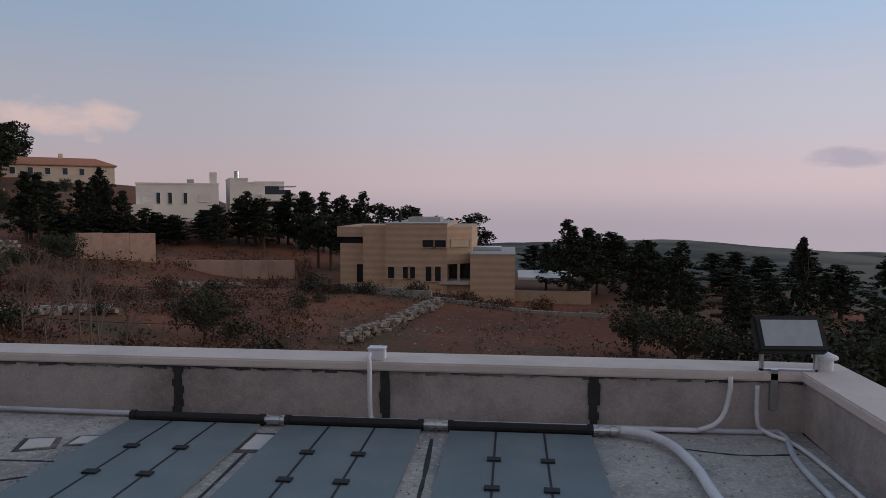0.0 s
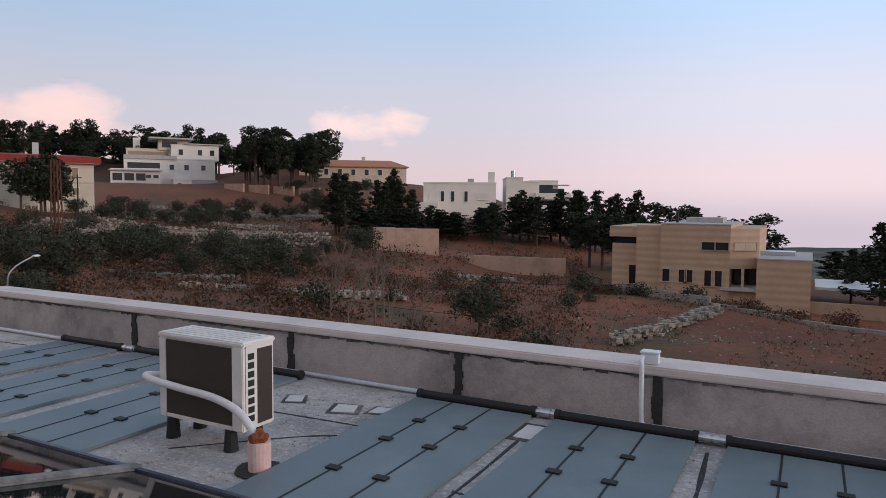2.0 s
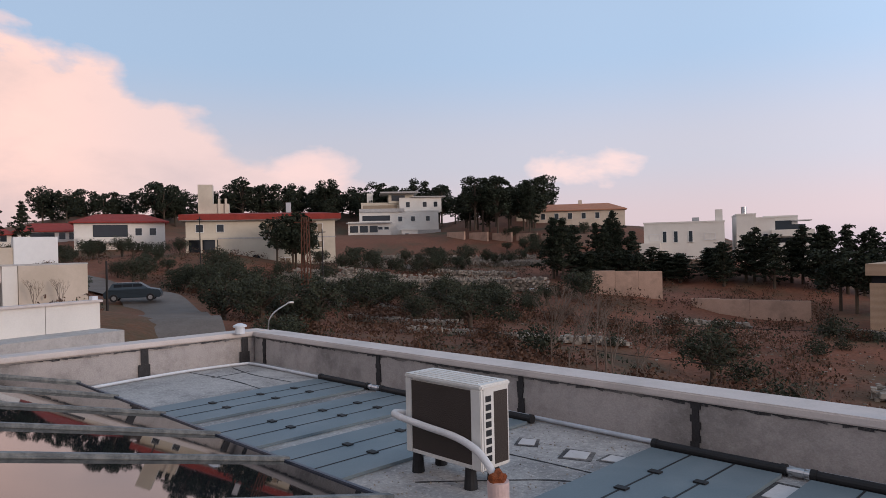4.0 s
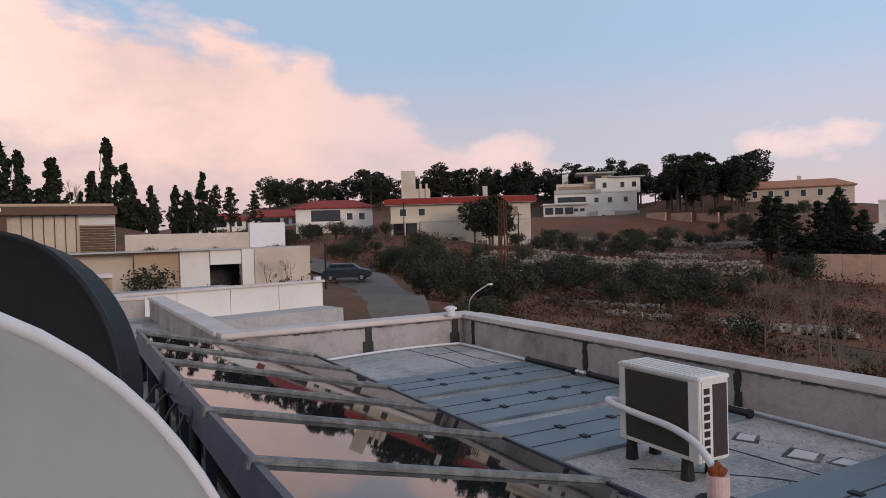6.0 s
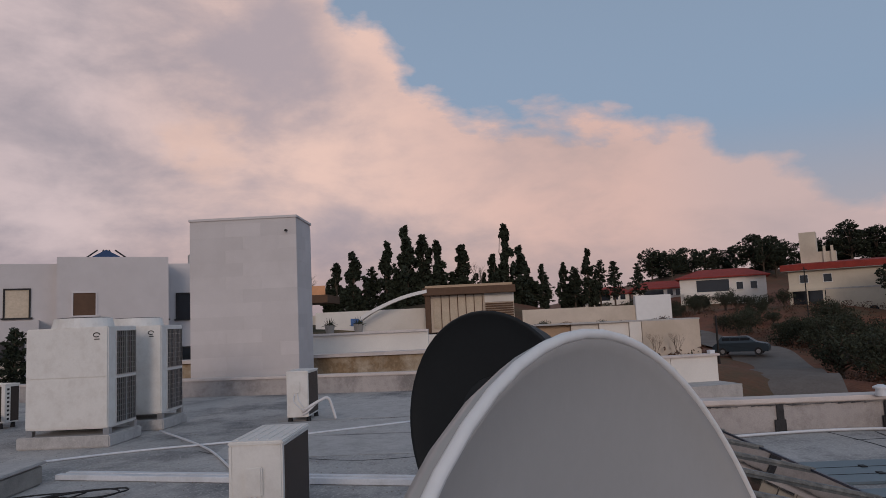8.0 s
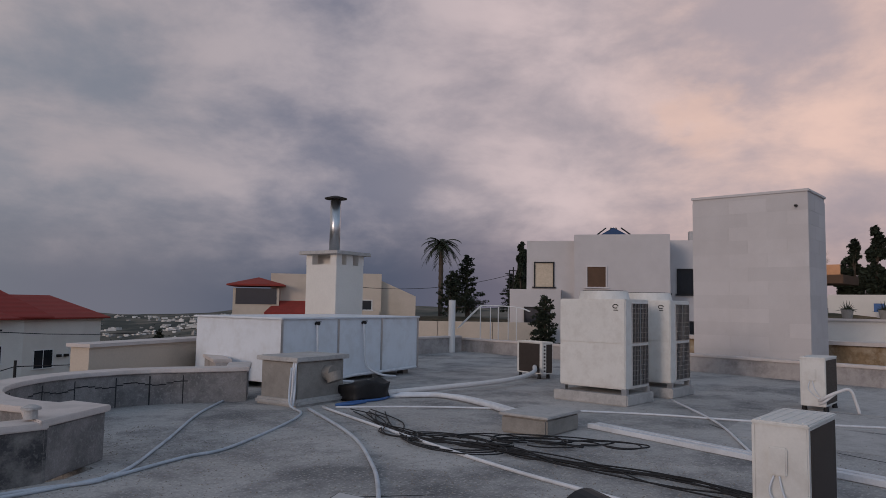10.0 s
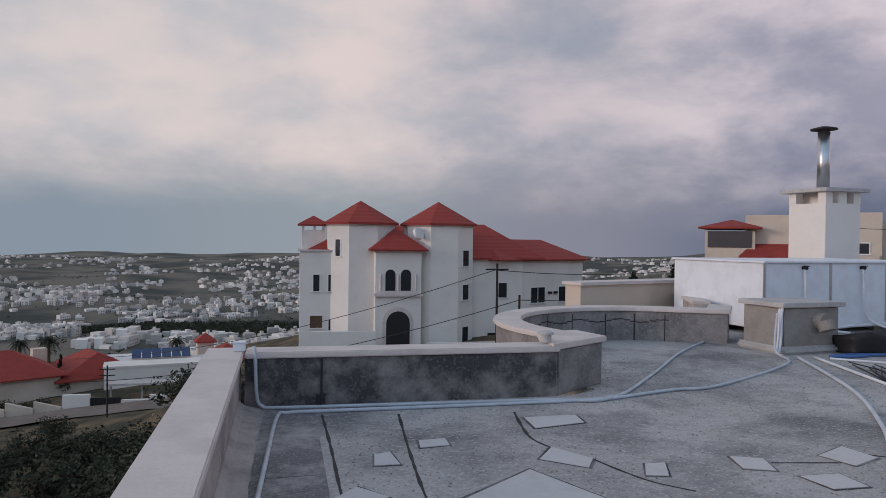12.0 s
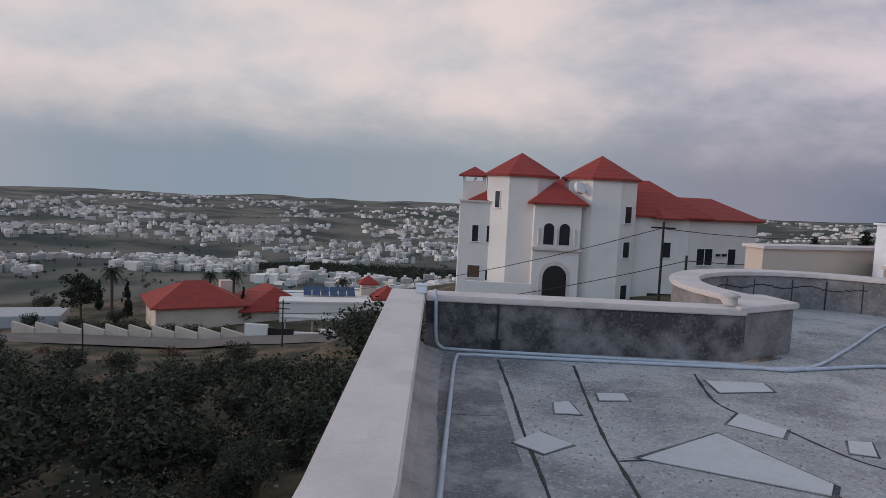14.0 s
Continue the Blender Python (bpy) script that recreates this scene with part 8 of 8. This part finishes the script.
white_dish = dish("large white satellite dish on a mast, seen close", -0.513, 0.829, 1.144, 0.985, 0.185, 0.645, M["dish"], 0.10)
bm = bmesh.new()
sweep(bm, [(0.645 * math.cos(a), 0.645 * math.sin(a), 0.012) for a in (2 * math.pi * i / 64 for i in range(65))], 0.007, 8)
bm.transform(facing(0, 0, 1.144, 0.985, 0.185))
part("rim", bm, M["whitepaint"], white_dish, "rolled white rim", shade=True)
dark_dish = dish("dark grey satellite dish with a lighter round plate", -3.50, 0.67, 1.20, -0.79, 0.0, 0.65, M["dishdark"], 0.10, M["dishgrey"])
bm = bmesh.new()
cyl(bm, (0, 0, -0.005), (0, 0, -0.17), 0.648, 0.60, 48, caps=False)
cyl(bm, (0, 0, -0.17), (0, 0, -0.30), 0.60, 0.30, 48)
bm.transform(facing(0, 0, 1.20, -0.79, 0.0))
part("back_shell", bm, M["dishdark"], dark_dish, shade=False)

lnb = thing("feed_horn", "grey feed horn with a green ring on a thin post", "antenna part", -1.15, -0.47, 0)
m = facing(0, 0, 1.105, 1.25, -0.25)
bm = bmesh.new()
cyl(bm, (0, 0, -0.2), (0, 0, 0.06), 0.10, 0.14, 28)
bm.transform(m)
part("body", bm, M["dishgrey"], lnb, bevel=0.02)
bm = bmesh.new()
cyl(bm, (0, 0, 0.055), (0, 0, 0.085), 0.124, 0.116, 28)
bm.transform(m)
part("ring", bm, M["green"], lnb, "green plastic ring", bevel=0.008)
bm = bmesh.new()
cyl(bm, (0, 0, 0.08), (0, 0, 0.094), 0.08, 0.078, 28)
bm.transform(m)
part("cap", bm, M["dishgrey"], lnb)
bm = bmesh.new()
cyl(bm, (-0.05, -0.02, 0), (-0.05, -0.02, 1.0), 0.022, seg=10)
part("post", bm, M["steel"], lnb)

# dark pipework at the upper edge of the skylight
for k, (x, y) in enumerate(((-5.3, 1.72), (-6.2, 1.75), (-6.9, 1.7))):
    pipe("pipe", [(x, y, 0.02), (x, y, 0.42), (x - 0.06, y + 0.02, 0.55), (x - 0.3, y + 0.05, 0.56)], 0.04, M["rubber"], "black bent pipe beside the skylight")
for k in range(4):
    pipe("cable", [(-4.6 - 0.5 * k, 1.2, 0.03), (-5.0 - 0.5 * k, 1.45, 0.3), (-5.2 - 0.5 * k, 1.6, 0.5), (-5.9 - 0.4 * k, 1.75, 0.45)], 0.012, M["rubber"], "loose black cable beside the skylight", 5)


# ---- floor repairs, joints and plates ----
def plate(name, pts, z, t, mat, label, category="floor patch"):
    bm = bmesh.new()
    top = [bm.verts.new((x, y, z + t)) for x, y in pts]
    low = [bm.verts.new((x, y, z)) for x, y in pts]
    bm.faces.new(top)
    bm.faces.new(low[::-1])
    for i in range(len(pts)):
        j = (i + 1) % len(pts)
        bm.faces.new((top[i], low[i], low[j], top[j]))
    return single(name, bm, mat, label, category)


PATCHES = [[(0.92, -4.14), (0.70, -4.40), (0.49, -4.16), (0.72, -3.95)], [(0.49, -5.15), (0.35, -5.21), (0.31, -4.86), (0.52, -4.86)], [(0.05, -5.5), (-0.2, -5.53), (-0.2, -5.32), (0.07, -5.28)],
           [(0.06, -3.96), (-0.69, -4.56), (-1.11, -3.68), (-1.0, -3.5)], [(-1.17, -6.15), (-1.74, -6.16), (-1.71, -5.86), (-1.15, -5.73)], [(-0.86, -4.8), (-1.08, -5.11), (-1.31, -4.74), (-1.18, -4.53)],
           [(-1.68, -4.54), (-1.86, -4.54), (-1.72, -4.23), (-1.55, -4.28)], [(-2.5, -4.6), (-2.75, -4.5), (-2.65, -4.2), (-2.42, -4.3)], [(-3.3, -4.5), (-3.7, -4.7), (-3.75, -4.35), (-3.4, -4.2)], [(-2.75, -4.05), (-3.1, -4.05), (-3.1, -3.75), (-2.8, -3.75)]]
PLATES = [[(-4.05, 5.84), (-4.13, 6.0), (-4.01, 6.05), (-3.92, 5.9)], [(-3.54, 5.79), (-3.61, 5.99), (-3.44, 6.03), (-3.37, 5.86)], [(-3.27, 5.92), (-3.28, 6.08), (-3.15, 6.1), (-3.15, 5.95)], [(-1.86, 5.95), (-1.86, 6.25), (-2.05, 6.25), (-2.05, 5.95)]]
for q in PATCHES:
    cx_, cy_ = sum(p[0] for p in q) / 4, sum(p[1] for p in q) / 4
    out = [(cx_ + (x - cx_) * 1.05 + math.copysign(0.012, x - cx_), cy_ + (y - cy_) * 1.05 + math.copysign(0.012, y - cy_)) for x, y in q]
    plate("patch_edge", out, 0.001, 0.003, M["parapet_black"], "dark sealed edge of a floor repair", "sealant")
    plate("floor_patch", q, 0.002, 0.007, M["paintwhite"], "pale worn repair patch in the roof floor")
for q in PLATES:
    cx_, cy_ = sum(p[0] for p in q) / 4, sum(p[1] for p in q) / 4
    plate("patch_edge", [(cx_ + (x - cx_) * 1.5, cy_ + (y - cy_) * 1.35) for x, y in q], 0.001, 0.003, M["parapet_black"], "dark sealed edge of a floor repair", "sealant")
    plate("floor_patch", q, 0.002, 0.007, M["paintwhite"], "small pale square plate in the roof floor")


def seam(pts, w=0.014, mat=None):
    """A narrow, uneven bead of sealant or a crack on the floor."""
    line = smooth_line([(x, y, 0) for x, y in pts], 8)
    bm = bmesh.new()
    prev = None
    for i, p in enumerate(line):
        d = (line[min(i + 1, len(line) - 1)] - line[max(i - 1, 0)]).normalized()
        s = Vector((-d.y, d.x, 0)) * w * (0.6 + 0.8 * random.random())
        rowv = [bm.verts.new((p.x - s.x, p.y - s.y, 0.001)), bm.verts.new((p.x, p.y, 0.005)), bm.verts.new((p.x + s.x, p.y + s.y, 0.001))]
        if prev:
            for k in range(2):
                bm.faces.new((prev[k], prev[k + 1], rowv[k + 1], rowv[k]))
        prev = rowv
    single("floor_joint", bm, mat or M["bitumen"], "dark sealed joint in the roof floor", "sealant", "structure")


random.seed(9)
for pts in ([(0.88, -6.6), (0.84, -5.4), (0.82, -4.34), (0.78, -3.4), (0.75, -2.0)], [(0.09, -6.5), (0.18, -5.2), (0.23, -4.19), (0.23, -3.4), (0.25, -1.5)], [(-1.14, -6.4), (-1.0, -5.5), (-1.08, -5.1)], [(-1.31, -4.74), (-1.5, -4.2), (-1.75, -3.9)],
            [(1.36, -4.7), (0.94, -4.72)], [(-1.05, -3.5), (-0.6, -2.8), (-0.2, -2.4)], [(0.0, -3.95), (0.22, -3.9)], [(-2.75, -4.4), (-3.35, -4.3)], [(-3.7, -4.5), (-4.3, -4.0)], [(-4.0, 4.6), (-3.4, 5.2), (-3.1, 5.4)],
            [(-4.4, 5.55), (-3.6, 5.6), (-3.15, 5.62)], [(-9.8, 6.2), (-9.0, 6.1), (-8.1, 6.15)], [(-9.9, 5.6), (-8.9, 5.7), (-8.0, 5.65)], [(-9.3, 6.2), (-9.25, 5.6)], [(0.9, 6.3), (1.3, 6.2), (1.7, 6.25)], [(1.0, 5.3), (1.15, 4.9), (1.3, 4.7)],
            [(-2.0, 6.3), (-1.98, 5.2), (-2.0, 4.0)], [(-0.78, 6.3), (-0.74, 5.3), (-0.76, 4.0)], [(-2.0, 4.9), (-1.92, 4.9)], [(-11.5, -3.2), (-11.2, -1.4), (-11.6, 0.6)], [(-13.0, -2.0), (-13.4, -0.6), (-13.2, 1.0)], [(-14.4, -1.8), (-14.6, 0.0), (-14.3, 1.6)],
            [(-9.8, -2.4), (-9.2, -0.9), (-9.6, 0.6)], [(-4.4, -3.2), (-4.0, -2.6), (-3.7, -2.5)], [(-15.8, -3.0), (-16.1, -1.0), (-15.7, 1.4)], [(-10.4, -3.6), (-10.1, -3.2), (-10.3, -2.8)]):
    seam(pts)
# paler membrane sheets towards the west parapet
for i, x in enumerate((-16.9, -15.2, -13.3, -11.4)):
    plate("membrane_sheet", [(x, -3.4), (x + 1.75, -3.2), (x + 1.9, 2.3), (x + 0.1, 2.4)], 0.0012, 0.003 + 0.001 * (i % 2), M["slab"], "pale roofing membrane sheet laid on the floor", "roofing")
# drip stains and cracks on the dark south parapet, joints of the round bay
for k, a in enumerate((20, -8, -36, -58, -74, -92, -106, -120)):
    x, y = -4.45 + 2.258 * math.cos(radians(a)), -9.2 + 2.258 * math.sin(radians(a))
    bm = bmesh.new()
    box(bm, -0.006, 0.012, -0.012, 0.012, 0, 0.5, pose(x, y, 0, 0, 0, a))
    single("bay_joint", bm, M["bitumen"], "dark joint between curved parapet panels", "sealant", "structure")
bm = bmesh.new()
for i in range(24):
    a0, a1 = radians(-50 - 3 * i), radians(-53 - 3 * i)
    zz = 0.36 + 0.03 * math.sin(i * 0.9)
    v = [bm.verts.new((-4.45 + r_ * math.cos(a_), -9.2 + r_ * math.sin(a_), z_)) for r_ in (2.25, 2.262) for a_, z_ in ((a0, zz), (a1, zz), (a1, zz + 0.018), (a0, zz + 0.02))]
    for fc in ((0, 1, 2, 3), (0, 4, 5, 1), (3, 2, 6, 7)):
        bm.faces.new([v[k] for k in fc])
single("bay_seam", bm, M["bitumen"], "dark level crack along the curved parapet", "sealant", "structure")
plate("stained_strip", [(0.95, -6.85), (1.47, -6.85), (1.52, -1.5), (0.85, -1.5)], 0.0008, 0.003, M["stain"], "dark mottled felt strip beside the parapet", "roofing")
bm = bmesh.new()
box(bm, 0.86, 0.885, -7.05, -7.034, 0.0, 0.52)
box(bm, 0.83, 0.93, -7.05, -7.030, 0.0, 0.12)
single("joint_strip", bm, M["bitumen"], "black bitumen sealing a joint of the parapet", "sealant", "structure")

# loose gravel and flakes on the screed
g_ = np.random.default_rng(4)
verts, faces = [], []
base_ = np.array([(1, 0, 0), (-0.5, 0.87, 0), (-0.5, -0.87, 0), (0, 0, 0.8)], float)
for k in range(10400):
    if k < 7000:
        x, y = g_.uniform(-7.5, 0.8), g_.uniform(-9.5, -1.5)
    elif k < 8600:
        x, y = g_.uniform(-4.4, 1.6), g_.uniform(3.2, 6.6)
    else:
        x, y = g_.uniform(-16, -7), g_.uniform(-9, 2)
    s = g_.uniform(0.004, 0.014)
    a = g_.uniform(0, 6.28)
    rot = np.array(((math.cos(a), -math.sin(a), 0), (math.sin(a), math.cos(a), 0), (0, 0, 1)))
    o = len(verts)
    verts += ((base_ * s) @ rot.T + (x, y, 0.0005)).tolist()
    faces += [(o, o + 1, o + 3), (o + 1, o + 2, o + 3), (o + 2, o, o + 3)]
me = bpy.data.meshes.new("roof_gravel")
me.from_pydata(verts, [], faces)
me.materials.append(M["stone"])
tagged(new("roof_gravel", me), "fine pale gravel and flakes on the roof screed", "gravel", kind="stuff")


# dark stain under the coping with its shadow line painted in, and the gravelly fillet at the foot of the east wall
def grime_and_shadow(p, d, n, z, out):
    """An uneven dark band on a wall: from p along d, n pieces, standing proud towards out."""
    bm = bmesh.new()
    for i in range(n):
        a = Vector(p) + Vector(d) * (i / n)
        b = Vector(p) + Vector(d) * ((i + 1) / n)
        h0, h1 = random.uniform(0.008, 0.035), random.uniform(0.008, 0.035)
        o = Vector(out) * 0.004
        v = [bm.verts.new((q.x + o.x * k, q.y + o.y * k, zz)) for k in (0, 1) for q, zz in ((a, z), (b, z), (b, z - h1), (a, z - h0))]
        for fc in ((4, 5, 6, 7), (0, 4, 7, 3), (1, 2, 6, 5), (3, 7, 6, 2)):
            bm.faces.new([v[k] for k in fc])
    single("grime_band", bm, M["parapet_black"], "dark line of stain and painted shadow under the coping", "stain", "structure")


grime_and_shadow((-10.0, 6.716, 0), (11.9, 0, 0), 120, 0.388, (0, -1, 0))
grime_and_shadow((-10.046, 2.9, 0), (0, 3.8, 0), 40, 0.40, (1, 0, 0))
bm = bmesh.new()
for i in range(60):
    y0_, y1_ = -6.95 + 0.2 * i, -6.95 + 0.2 * (i + 1)
    xa, xb = (float(np.interp(q_, (-7.0, -2.0, 2.5, 7.0), (1.74, 1.622, 1.735, 1.92))) for q_ in (y0_, y1_))
    r0, r1 = 0.22 + 0.03 * noise.noise((0, y0_ * 3, 0)), 0.22 + 0.03 * noise.noise((0, y1_ * 3, 0))
    v = [bm.verts.new(c_) for c_ in ((xa, y0_, 0.10), (xa - 0.06, y0_, 0.045), (xa - r0, y0_, 0.001), (xb, y1_, 0.10), (xb - 0.06, y1_, 0.045), (xb - r1, y1_, 0.001))]
    bm.faces.new((v[0], v[1], v[4], v[3]))
    bm.faces.new((v[1], v[2], v[5], v[4]))
bmesh.ops.remove_doubles(bm, verts=bm.verts, dist=0.0005)
single("wall_fillet", bm, M["parapet"], "rough cement fillet along the foot of the parapet", "trim", "structure")


# loose loops of the black cables beside the low concrete pad
random.seed(21)
pc = pad.location
toward = Vector((-pc.x, -pc.y, 0)).normalized()
across = Vector((-toward.y, toward.x, 0))
for k in range(9):
    c_ = pc + toward * random.uniform(0.75, 1.25) + across * random.uniform(-0.9, 0.9)
    ra, rb, tw = random.uniform(0.25, 0.6), random.uniform(0.12, 0.3), random.uniform(0, 3)
    pts = []
    for j in range(13):
        a = 0.62 * j + tw
        q = c_ + across * (ra * math.cos(a) + 0.05 * j - 0.3) + toward * (rb * math.sin(a) + 0.02 * random.uniform(-1, 1))
        pts.append((q.x, q.y, 0.02 + 0.012 * (k % 4) + 0.015 * random.random()))
    pipe("cable", pts, 0.009, M["rubber"], "loose loop of black cable on the roof", 5)
